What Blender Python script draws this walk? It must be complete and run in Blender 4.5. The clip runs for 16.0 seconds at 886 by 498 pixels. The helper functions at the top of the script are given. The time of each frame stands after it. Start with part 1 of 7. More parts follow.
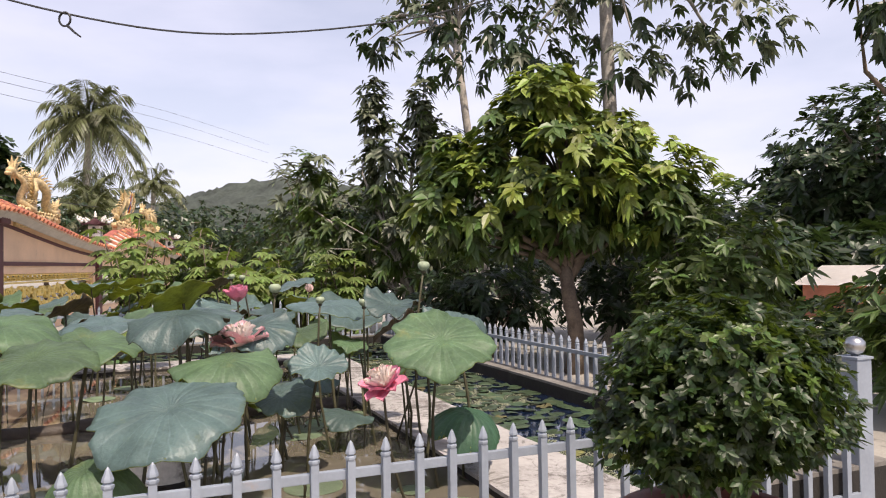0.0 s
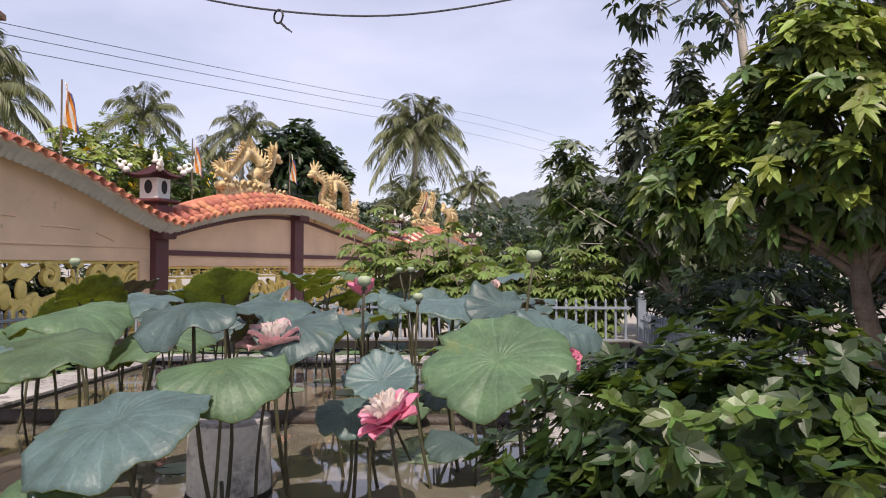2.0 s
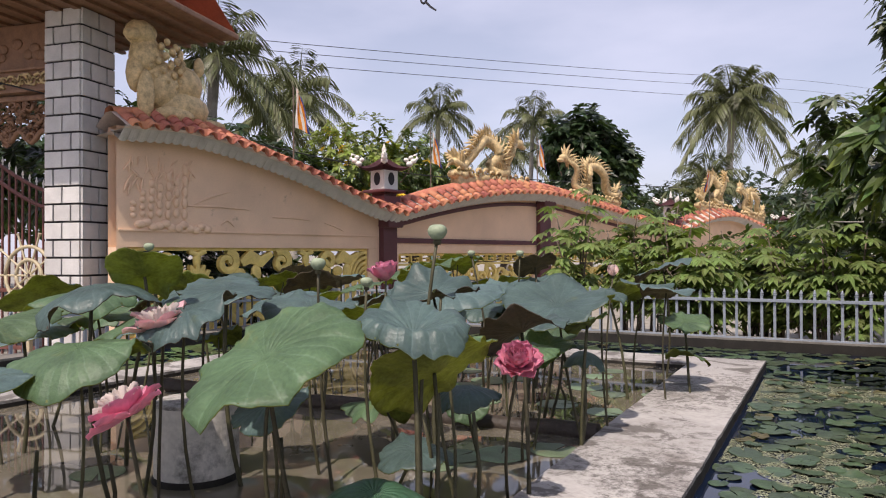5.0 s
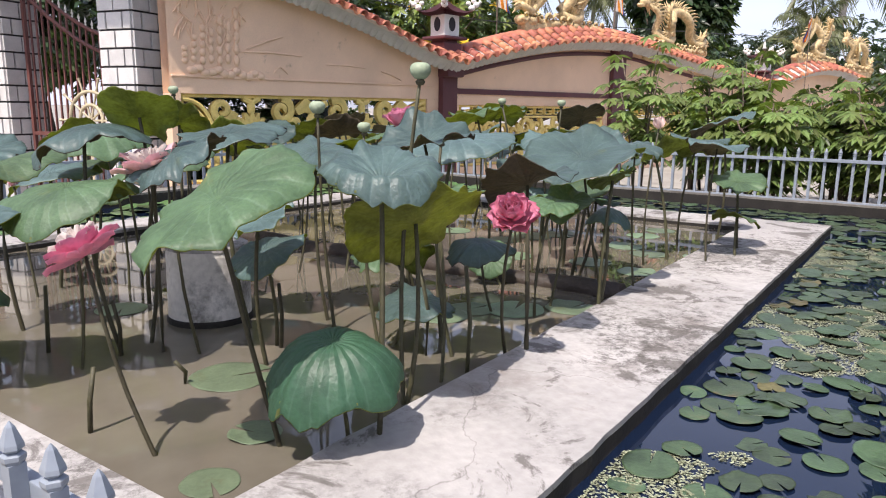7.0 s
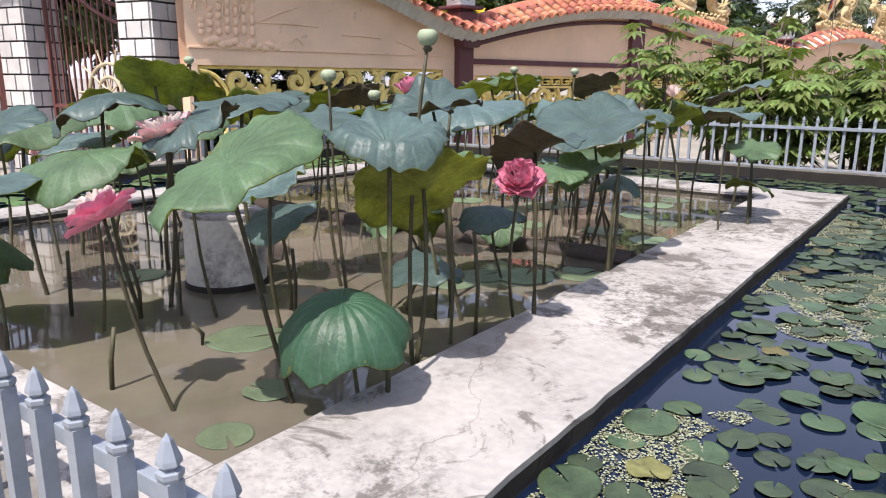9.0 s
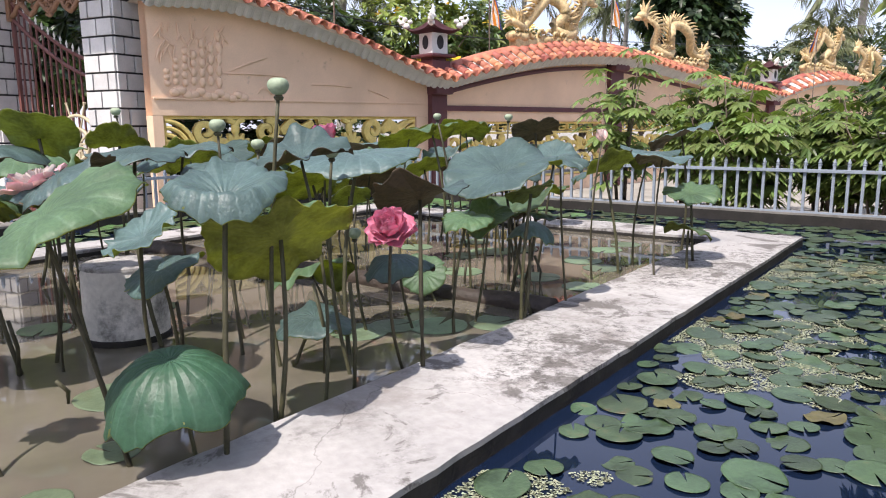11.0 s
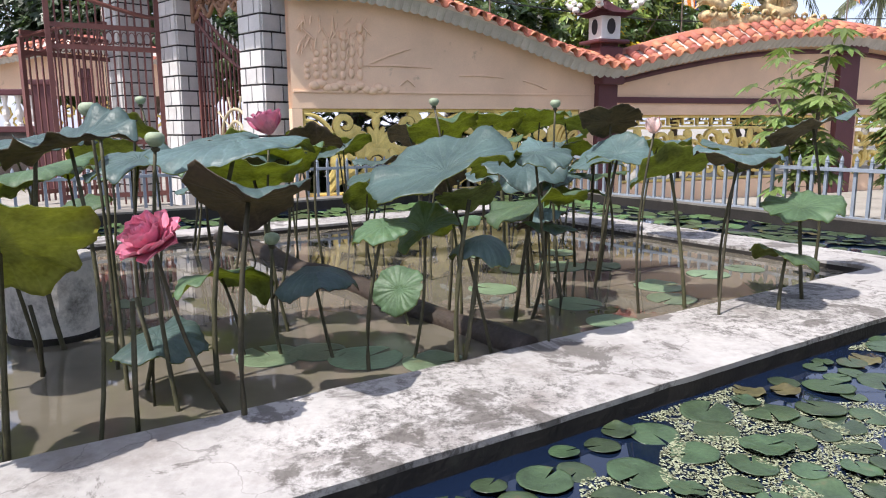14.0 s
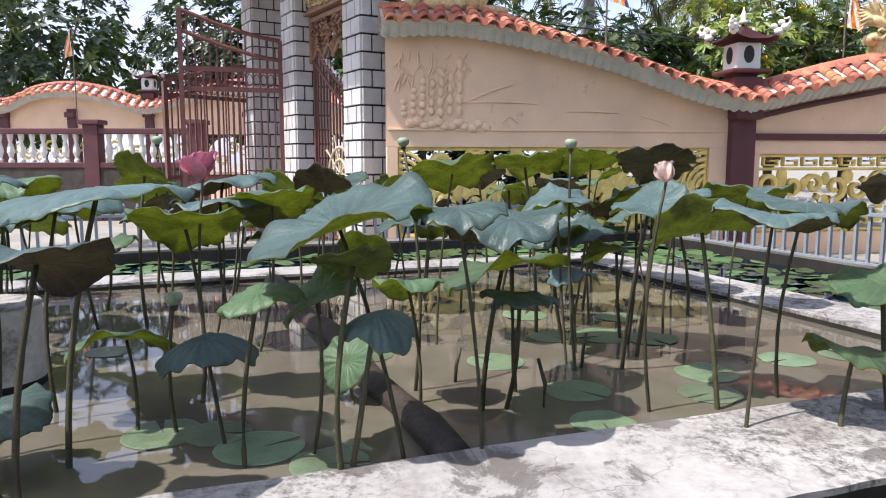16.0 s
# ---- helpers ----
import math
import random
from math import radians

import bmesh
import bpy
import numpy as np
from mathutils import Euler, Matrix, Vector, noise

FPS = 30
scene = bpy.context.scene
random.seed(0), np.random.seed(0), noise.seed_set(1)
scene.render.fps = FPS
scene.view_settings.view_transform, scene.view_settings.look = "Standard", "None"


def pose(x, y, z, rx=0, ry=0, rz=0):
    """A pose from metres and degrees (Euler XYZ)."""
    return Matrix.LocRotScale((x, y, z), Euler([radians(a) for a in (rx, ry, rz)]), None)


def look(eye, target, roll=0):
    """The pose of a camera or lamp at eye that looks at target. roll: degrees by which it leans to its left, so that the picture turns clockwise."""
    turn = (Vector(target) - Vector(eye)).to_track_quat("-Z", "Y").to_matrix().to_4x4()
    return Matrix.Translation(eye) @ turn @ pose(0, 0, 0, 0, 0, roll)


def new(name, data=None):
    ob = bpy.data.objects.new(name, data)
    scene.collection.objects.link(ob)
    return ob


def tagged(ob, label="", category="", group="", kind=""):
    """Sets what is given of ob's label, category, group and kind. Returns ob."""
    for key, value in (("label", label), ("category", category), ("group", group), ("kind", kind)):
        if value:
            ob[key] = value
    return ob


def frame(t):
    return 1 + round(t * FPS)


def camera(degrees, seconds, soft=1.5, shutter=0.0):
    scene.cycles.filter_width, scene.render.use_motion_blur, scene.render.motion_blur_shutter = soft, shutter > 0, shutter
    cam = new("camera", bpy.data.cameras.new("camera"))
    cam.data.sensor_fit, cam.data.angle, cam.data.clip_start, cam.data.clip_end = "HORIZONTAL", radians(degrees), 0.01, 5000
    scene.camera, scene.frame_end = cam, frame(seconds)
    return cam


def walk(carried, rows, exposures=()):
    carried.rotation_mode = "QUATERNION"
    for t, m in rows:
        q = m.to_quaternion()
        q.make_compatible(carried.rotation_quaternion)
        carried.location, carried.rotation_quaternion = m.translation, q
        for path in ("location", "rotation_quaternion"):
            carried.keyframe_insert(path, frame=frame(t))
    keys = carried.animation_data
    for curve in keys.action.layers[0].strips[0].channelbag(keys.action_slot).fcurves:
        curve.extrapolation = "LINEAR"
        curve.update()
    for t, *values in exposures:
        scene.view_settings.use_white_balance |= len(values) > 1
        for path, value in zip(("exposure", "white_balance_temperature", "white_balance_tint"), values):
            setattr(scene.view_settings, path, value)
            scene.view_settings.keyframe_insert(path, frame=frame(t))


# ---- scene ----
cam = camera(63.7, 16.0, soft=1.1)
PATH = [
    (0, (0.247, 0.943, 1.478), (0.102, 2.937, 1.524), -0.8),
    (0.5, (0.448, 1.265, 1.459), (0.122, 3.238, 1.506), -0.2),
    (1, (0.609, 1.606, 1.462), (0.117, 3.544, 1.506), -0.4),
    (1.5, (0.85, 1.923, 1.44), (0.076, 3.767, 1.485), -0.4),
    (2, (1.055, 2.244, 1.43), (0.069, 3.984, 1.478), 0.1),
    (2.5, (1.209, 2.575, 1.446), (0.124, 4.254, 1.494), -0.1),
    (3, (1.439, 2.859, 1.444), (0.207, 4.434, 1.49), 0.0),
    (3.2, (1.525, 2.979, 1.434), (0.268, 4.533, 1.482), 0.1),
    (5.5, (1.999, 3.974, 1.384), (0.285, 5.003, 1.325), 0.3),
    (6, (1.963, 4.111, 1.37), (0.233, 5.095, 1.176), 0.7),
    (6.5, (1.982, 4.163, 1.365), (0.251, 5.126, 1.09), 0.7),
    (7, (2.007, 4.184, 1.354), (0.283, 5.122, 0.967), 0.7),
    (7.5, (2.018, 4.166, 1.347), (0.303, 5.087, 0.888), 0.7),
    (8, (2.011, 4.163, 1.341), (0.292, 5.064, 0.857), 0.6),
    (8.2, (2.016, 4.168, 1.337), (0.294, 5.058, 0.845), 0.6),
    (10.3, (2.182, 4.37, 1.336), (0.43, 5.255, 0.954), 0.0),
    (10.5, (2.187, 4.451, 1.33), (0.432, 5.336, 0.957), -0.1),
    (11, (2.23, 4.685, 1.341), (0.467, 5.566, 1.002), -0.4),
    (11.5, (2.295, 4.919, 1.325), (0.526, 5.787, 0.98), -0.6),
    (12, (2.347, 5.181, 1.314), (0.521, 5.917, 0.964), -0.3),
    (12.5, (2.268, 5.446, 1.309), (0.383, 6.035, 0.994), -0.2),
    (13, (2.131, 5.683, 1.298), (0.219, 6.163, 0.96), -0.0),
    (13.5, (2.055, 5.959, 1.304), (0.099, 6.235, 0.991), -0.2),
    (14, (1.906, 6.263, 1.284), (-0.05, 6.504, 0.941), -0.3),
    (14.5, (1.735, 6.475, 1.297), (-0.231, 6.681, 0.995), -0.2),
    (15, (1.571, 6.723, 1.298), (-0.413, 6.75, 1.042), -0.3),
    (15.5, (1.498, 6.961, 1.308), (-0.485, 6.872, 1.059), -0.3),
    (16, (1.302, 7.223, 1.315), (-0.67, 6.992, 1.072), 0.0),
]
walk(cam, [(t, look(eye, target, roll)) for t, eye, target, roll in PATH], exposures=[(0, 0.5, 7200, 18), (3.2, 0.27, 6750, 19), (5.4, 0.2, 6850, 18), (6.2, 0.4, 6500, 17), (7.5, 0.74, 6500, 16), (12, 0.76, 6350, 15), (16, 0.78, 6230, 13)])
# ---- world, sun ----
world = bpy.data.worlds.new("sky")
scene.world = world
world.use_nodes = True
wn, wl = world.node_tree.nodes, world.node_tree.links
SUN_AZ, SUN_EL = 148.0, 60.0        # compass heading from +y turning to +x, and height
sky = wn.new("ShaderNodeTexSky")
sky.sky_type = "NISHITA"
sky.sun_disc = False
sky.sun_elevation, sky.sun_rotation = radians(SUN_EL), radians(SUN_AZ)
sky.air_density, sky.dust_density, sky.ozone_density = 1.0, 2.2, 2.0
tc, cl, ramp, mixc = wn.new("ShaderNodeTexCoord"), wn.new("ShaderNodeTexNoise"), wn.new("ShaderNodeValToRGB"), wn.new("ShaderNodeMixRGB")
mp = wn.new("ShaderNodeMapping")
mp.inputs["Scale"].default_value = (1.0, 1.0, 3.2)
cl.inputs["Scale"].default_value, cl.inputs["Detail"].default_value = 2.4, 6.0
ramp.color_ramp.elements[0].position, ramp.color_ramp.elements[1].position = 0.42, 0.8
ramp.color_ramp.elements[0].color, ramp.color_ramp.elements[1].color = (0.42, 0.42, 0.42, 1), (0.8, 0.8, 0.8, 1)
mixc.inputs[2].default_value = (7.3, 7.6, 9.3, 1)
wl.new(tc.outputs["Generated"], mp.inputs["Vector"])
wl.new(mp.outputs["Vector"], cl.inputs["Vector"])
wl.new(cl.outputs["Fac"], ramp.inputs["Fac"])
sepz, fade, mulh = wn.new("ShaderNodeSeparateXYZ"), wn.new("ShaderNodeMapRange"), wn.new("ShaderNodeMath")
fade.inputs["From Min"].default_value, fade.inputs["From Max"].default_value = 0.1, 0.85
fade.inputs["To Min"].default_value, fade.inputs["To Max"].default_value = 1.0, 0.3
mulh.operation = "MULTIPLY"
wl.new(tc.outputs["Generated"], sepz.inputs[0])
wl.new(sepz.outputs["Z"], fade.inputs["Value"])
wl.new(ramp.outputs["Color"], mulh.inputs[0])
wl.new(fade.outputs["Result"], mulh.inputs[1])
wl.new(mulh.outputs[0], mixc.inputs[0])
wl.new(sky.outputs["Color"], mixc.inputs[1])
wl.new(mixc.outputs["Color"], wn["Background"].inputs["Color"])
wn["Background"].inputs["Strength"].default_value = 0.116
sun = new("sun", bpy.data.lights.new("sun", "SUN"))
sun.data.energy, sun.data.angle, sun.data.color = 3.7, radians(0.6), (1.0, 0.95, 0.86)
az, el = radians(SUN_AZ), radians(SUN_EL)
SUN_DIR = Vector((math.sin(az) * math.cos(el), math.cos(az) * math.cos(el), math.sin(el)))
sun.matrix_world = look(SUN_DIR * 60, (0, 0, 0))

# ---- materials ----


def material(name, rgb, rough=0.6, vary=0.25, scale=6.0, fine=60.0, bump=0.15, metal=0.0, dark=None, spots=0.0, spot_rgb=(0.1, 0.09, 0.08), spot_scale=3.0, rand=0.0, translucent=0.0, trans_rgb=None, spec=0.5, island=False):
    """A two-scale procedural surface: broad tint, fine grain with bump, optional stains, optional change from object to object."""
    m = bpy.data.materials.new(name)
    m.use_nodes = True
    nt = m.node_tree
    n, l = nt.nodes, nt.links
    b = n["Principled BSDF"]
    tex = n.new("ShaderNodeTexCoord")
    big, small = n.new("ShaderNodeTexNoise"), n.new("ShaderNodeTexNoise")
    big.inputs["Scale"].default_value, big.inputs["Detail"].default_value = scale, 5.0
    small.inputs["Scale"].default_value, small.inputs["Detail"].default_value = fine, 4.0
    geo = n.new("ShaderNodeNewGeometry")
    src = geo.outputs["Position"]
    l.new(src, big.inputs["Vector"])
    l.new(src, small.inputs["Vector"])
    dk = dark or tuple(c * (1 - vary * 1.6) for c in rgb)
    lt = tuple(min(1.0, c * (1 + vary)) for c in rgb)
    r = n.new("ShaderNodeValToRGB")
    r.color_ramp.elements[0].position, r.color_ramp.elements[1].position = 0.3, 0.72
    r.color_ramp.elements[0].color, r.color_ramp.elements[1].color = (*dk, 1), (*lt, 1)
    add = n.new("ShaderNodeMath")
    add.operation = "MULTIPLY_ADD"
    l.new(small.outputs["Fac"], add.inputs[0])
    add.inputs[1].default_value = 0.35
    mul = n.new("ShaderNodeMath")
    mul.operation = "MULTIPLY"
    mul.inputs[1].default_value = 0.65
    l.new(big.outputs["Fac"], mul.inputs[0])
    l.new(mul.outputs[0], add.inputs[2])
    l.new(add.outputs[0], r.inputs["Fac"])
    col = r.outputs["Color"]
    if spots > 0:
        sp, sr, mx = n.new("ShaderNodeTexNoise"), n.new("ShaderNodeValToRGB"), n.new("ShaderNodeMixRGB")
        sp.inputs["Scale"].default_value, sp.inputs["Detail"].default_value, sp.inputs["Roughness"].default_value = spot_scale, 8.0, 0.7
        l.new(src, sp.inputs["Vector"])
        sr.color_ramp.elements[0].position, sr.color_ramp.elements[1].position = 0.66 - 0.22 * spots, 0.78 - 0.16 * spots
        l.new(sp.outputs["Fac"], sr.inputs["Fac"])
        l.new(sr.outputs["Color"], mx.inputs[0])
        l.new(col, mx.inputs[1])
        mx.inputs[2].default_value = (*spot_rgb, 1)
        col = mx.outputs["Color"]
    if rand > 0:
        oi, hv, mr = n.new("ShaderNodeObjectInfo"), n.new("ShaderNodeHueSaturation"), n.new("ShaderNodeMapRange")
        mr.inputs["To Min"].default_value, mr.inputs["To Max"].default_value = 1 - rand, 1 + rand
        l.new(geo.outputs["Random Per Island"] if island else oi.outputs["Random"], mr.inputs["Value"])
        l.new(mr.outputs["Result"], hv.inputs["Value"])
        hm = n.new("ShaderNodeMapRange")
        hm.inputs["To Min"].default_value, hm.inputs["To Max"].default_value = 0.5 - rand * 0.06, 0.5 + rand * 0.06
        l.new(geo.outputs["Random Per Island"] if island else oi.outputs["Random"], hm.inputs["Value"])
        l.new(hm.outputs["Result"], hv.inputs["Hue"])
        l.new(col, hv.inputs["Color"])
        col = hv.outputs["Color"]
    l.new(col, b.inputs["Base Color"])
    b.inputs["Roughness"].default_value, b.inputs["Metallic"].default_value = rough, metal
    b.inputs["Specular IOR Level"].default_value = spec
    if bump > 0:
        bp = n.new("ShaderNodeBump")
        bp.inputs["Strength"].default_value, bp.inputs["Distance"].default_value = bump, 0.02
        l.new(add.outputs[0], bp.inputs["Height"])
        l.new(bp.outputs["Normal"], b.inputs["Normal"])
    if translucent > 0:
        tr, ms = n.new("ShaderNodeBsdfTranslucent"), n.new("ShaderNodeMixShader")
        if trans_rgb:
            tm = n.new("ShaderNodeValToRGB")
            tm.color_ramp.elements[0].position, tm.color_ramp.elements[1].position = 0.34, 0.66
            tm.color_ramp.elements[0].color, tm.color_ramp.elements[1].color = (*[c * (1 - min(0.9, vary * 1.6)) for c in trans_rgb], 1), (*trans_rgb, 1)
            l.new(add.outputs[0], tm.inputs["Fac"])
            l.new(tm.outputs["Color"], tr.inputs["Color"])
        else:
            l.new(col, tr.inputs["Color"])
        ms.inputs[0].default_value = translucent
        l.new(b.outputs[0], ms.inputs[1])
        l.new(tr.outputs[0], ms.inputs[2])
        l.new(ms.outputs[0], n["Material Output"].inputs["Surface"])
    return m


M_GROUND = material("ground_concrete", (0.33, 0.305, 0.265), 0.9, 0.2, 1.2, 40, 0.3, spots=0.4)
M_EARTH = material("earth", (0.16, 0.13, 0.09), 0.95, 0.3, 1.5, 30, 0.5)
M_KERB = material("whitewashed_concrete", (0.41, 0.39, 0.375), 0.85, 0.2, 1.6, 26, 0.5, spots=0.5, spot_rgb=(0.24, 0.215, 0.2), spot_scale=1.8)


def worn(m, mask_scale=0.9, low=0.5, rgb=(0.17, 0.155, 0.145), crack=0.02):
    """Bare speckled patches and hairline cracks over a whitewash."""
    n, l = m.node_tree.nodes, m.node_tree.links
    b = n["Principled BSDF"]
    geo = n.new("ShaderNodeNewGeometry")
    big, fine, r1, r2, mul, mx = n.new("ShaderNodeTexNoise"), n.new("ShaderNodeTexNoise"), n.new("ShaderNodeValToRGB"), n.new("ShaderNodeValToRGB"), n.new("ShaderNodeMath"), n.new("ShaderNodeMixRGB")
    big.inputs["Scale"].default_value, big.inputs["Detail"].default_value, big.inputs["Roughness"].default_value = mask_scale, 6.0, 0.6
    fine.inputs["Scale"].default_value, fine.inputs["Detail"].default_value, fine.inputs["Roughness"].default_value = 24.0, 9.0, 0.8
    r1.color_ramp.elements[0].position, r1.color_ramp.elements[1].position = low, low + 0.1
    r2.color_ramp.elements[0].position, r2.color_ramp.elements[1].position = 0.46, 0.60
    mul.operation = "MULTIPLY"
    for t in (big, fine):
        l.new(geo.outputs["Position"], t.inputs["Vector"])
    l.new(big.outputs["Fac"], r1.inputs["Fac"])
    l.new(fine.outputs["Fac"], r2.inputs["Fac"])
    l.new(r1.outputs["Color"], mul.inputs[0])
    l.new(r2.outputs["Color"], mul.inputs[1])
    l.new(mul.outputs[0], mx.inputs[0])
    old = b.inputs["Base Color"].links[0].from_socket
    l.new(old, mx.inputs[1])
    mx.inputs[2].default_value = (*rgb, 1)
    vor, rc, mc, warp, addv = n.new("ShaderNodeTexVoronoi"), n.new("ShaderNodeValToRGB"), n.new("ShaderNodeMixRGB"), n.new("ShaderNodeTexNoise"), n.new("ShaderNodeMixRGB")
    vor.feature = "DISTANCE_TO_EDGE"
    vor.inputs["Scale"].default_value = 0.8
    warp.inputs["Scale"].default_value, warp.inputs["Detail"].default_value = 3.0, 6.0
    l.new(geo.outputs["Position"], warp.inputs["Vector"])
    addv.blend_type = "ADD"
    addv.inputs[0].default_value = 0.5
    l.new(geo.outputs["Position"], addv.inputs[1])
    l.new(warp.outputs["Color"], addv.inputs[2])
    l.new(addv.outputs["Color"], vor.inputs["Vector"])
    rc.color_ramp.elements[0].position, rc.color_ramp.elements[1].position = 0.0, crack
    rc.color_ramp.elements[0].color, rc.color_ramp.elements[1].color = (1, 1, 1, 1), (0, 0, 0, 1)
    l.new(vor.outputs["Distance"], rc.inputs["Fac"])
    cm = n.new("ShaderNodeMath")
    cm.operation = "MULTIPLY"
    l.new(rc.outputs["Color"], cm.inputs[0])
    l.new(warp.outputs["Fac"], cm.inputs[1])
    l.new(cm.outputs[0], mc.inputs[0])
    l.new(mx.outputs["Color"], mc.inputs[1])
    mc.inputs[2].default_value = (0.09, 0.08, 0.075, 1)
    blot, rb, mb = n.new("ShaderNodeTexNoise"), n.new("ShaderNodeValToRGB"), n.new("ShaderNodeMixRGB")
    blot.inputs["Scale"].default_value, blot.inputs["Detail"].default_value, blot.inputs["Roughness"].default_value, blot.inputs["Distortion"].default_value = 2.6, 9.0, 0.68, 0.6
    rb.color_ramp.elements[0].position, rb.color_ramp.elements[1].position = 0.545, 0.585
    rb.color_ramp.elements[1].color = (0.72, 0.72, 0.72, 1)
    l.new(geo.outputs["Position"], blot.inputs["Vector"])
    l.new(blot.outputs["Fac"], rb.inputs["Fac"])
    l.new(rb.outputs["Color"], mb.inputs[0])
    l.new(mc.outputs["Color"], mb.inputs[1])
    mb.inputs[2].default_value = (0.075, 0.064, 0.056, 1)
    l.new(mb.outputs["Color"], b.inputs["Base Color"])
    return m


worn(M_KERB, 0.75, 0.46, (0.105, 0.097, 0.09), 0.0016)
# Near-black concrete for the rim sides and the drum's waterline.
M_KERB_SIDE = material("near_black_concrete", (0.022, 0.019, 0.016), 0.9, 0.3, 6.0, 50, 0.4, spots=0.4, spot_rgb=(0.04, 0.04, 0.03))
M_OLD = material("weathered_concrete", (0.21, 0.195, 0.175), 0.9, 0.25, 3.0, 40, 0.4, spots=0.7, spot_rgb=(0.09, 0.08, 0.07), spot_scale=2.0)
M_DRUM = material("stained_whitewash", (0.68, 0.645, 0.59), 0.85, 0.2, 3.0, 40, 0.4, spots=0.62, spot_rgb=(0.10, 0.09, 0.08), spot_scale=3.2)
M_MUD = material("muddy_water", (0.15, 0.133, 0.103), 0.03, 0.16, 1.6, 8, 0.006)
M_DARKWATER = material("clear_dark_water", (0.006, 0.012, 0.03), 0.02, 0.1, 1.2, 8, 0.008)
M_PLASTER = material("tan_plaster", (0.83, 0.58, 0.395), 0.85, 0.1, 1.6, 70, 0.2, spots=0.12, spot_rgb=(0.38, 0.26, 0.18))
M_MAROON = material("maroon_paint", (0.11, 0.035, 0.04), 0.6, 0.15, 3.0, 60, 0.15)
M_GOLD = material("yellow_gold_paint", (0.80, 0.61, 0.19), 0.5, 0.2, 6.0, 60, 0.15)
M_STATUE = material("gold_paint", (0.66, 0.49, 0.25), 0.58, 0.32, 14.0, 45, 0.6)
M_FASCIA = material("grey_white_fascia", (0.55, 0.53, 0.5), 0.8, 0.15, 4.0, 60, 0.2, spots=0.3, spot_rgb=(0.3, 0.29, 0.27))
M_TILE = material("orange_clay_tile", (0.53, 0.19, 0.11), 0.65, 0.25, 7.0, 70, 0.2, spots=0.25, spot_rgb=(0.25, 0.1, 0.06), rand=0.25)
M_MORTAR = material("tile_mortar", (0.68, 0.57, 0.5), 0.9, 0.2, 7.0, 70, 0.3)
M_BRICK = material("pale_stone_block", (0.62, 0.60, 0.58), 0.8, 0.12, 5.0, 60, 0.35, rand=0.12)
M_JOINT = material("dark_joint", (0.035, 0.033, 0.035), 0.9, 0.2, 8.0, 60, 0.1)
M_FENCE = material("pale_blue_steel_paint", (0.26, 0.295, 0.345), 0.4, 0.1, 9.0, 60, 0.08, spots=0.12, spot_rgb=(0.3, 0.25, 0.22))
M_CHROME = material("chrome", (0.5, 0.5, 0.5), 0.3, 0.03, 6.0, 50, 0.0, metal=1.0)
M_REDIRON = material("red_brown_iron", (0.17, 0.065, 0.055), 0.5, 0.2, 6.0, 60, 0.1)
M_WOOD = material("carved_wood", (0.28, 0.15, 0.085), 0.55, 0.25, 9.0, 60, 0.3)
M_WHITE = material("white_paint", (0.78, 0.75, 0.70), 0.6, 0.06, 6.0, 60, 0.1, spots=0.15, spot_rgb=(0.4, 0.38, 0.34))
M_CREAM = material("cream_gold_paint", (0.52, 0.44, 0.29), 0.5, 0.15, 8.0, 60, 0.1)
M_WETWOOD = material("wet_wood", (0.05, 0.035, 0.025), 0.6, 0.4, 9.0, 50, 0.8, spots=0.3, spot_rgb=(0.11, 0.09, 0.07))
M_DARKSTONE = material("dark_stone", (0.075, 0.06, 0.052), 0.9, 0.35, 5.0, 50, 0.5, spots=0.4, spot_rgb=(0.03, 0.026, 0.024))
M_BARK = material("bark", (0.17, 0.13, 0.10), 0.95, 0.35, 7.0, 40, 0.8)
M_PALEBARK = material("pale_bark", (0.36, 0.33, 0.29), 0.9, 0.3, 5.0, 40, 0.6)
M_STEM = material("lotus_stem", (0.068, 0.062, 0.03), 0.6, 0.3, 25.0, 120, 0.3, rand=0.25)


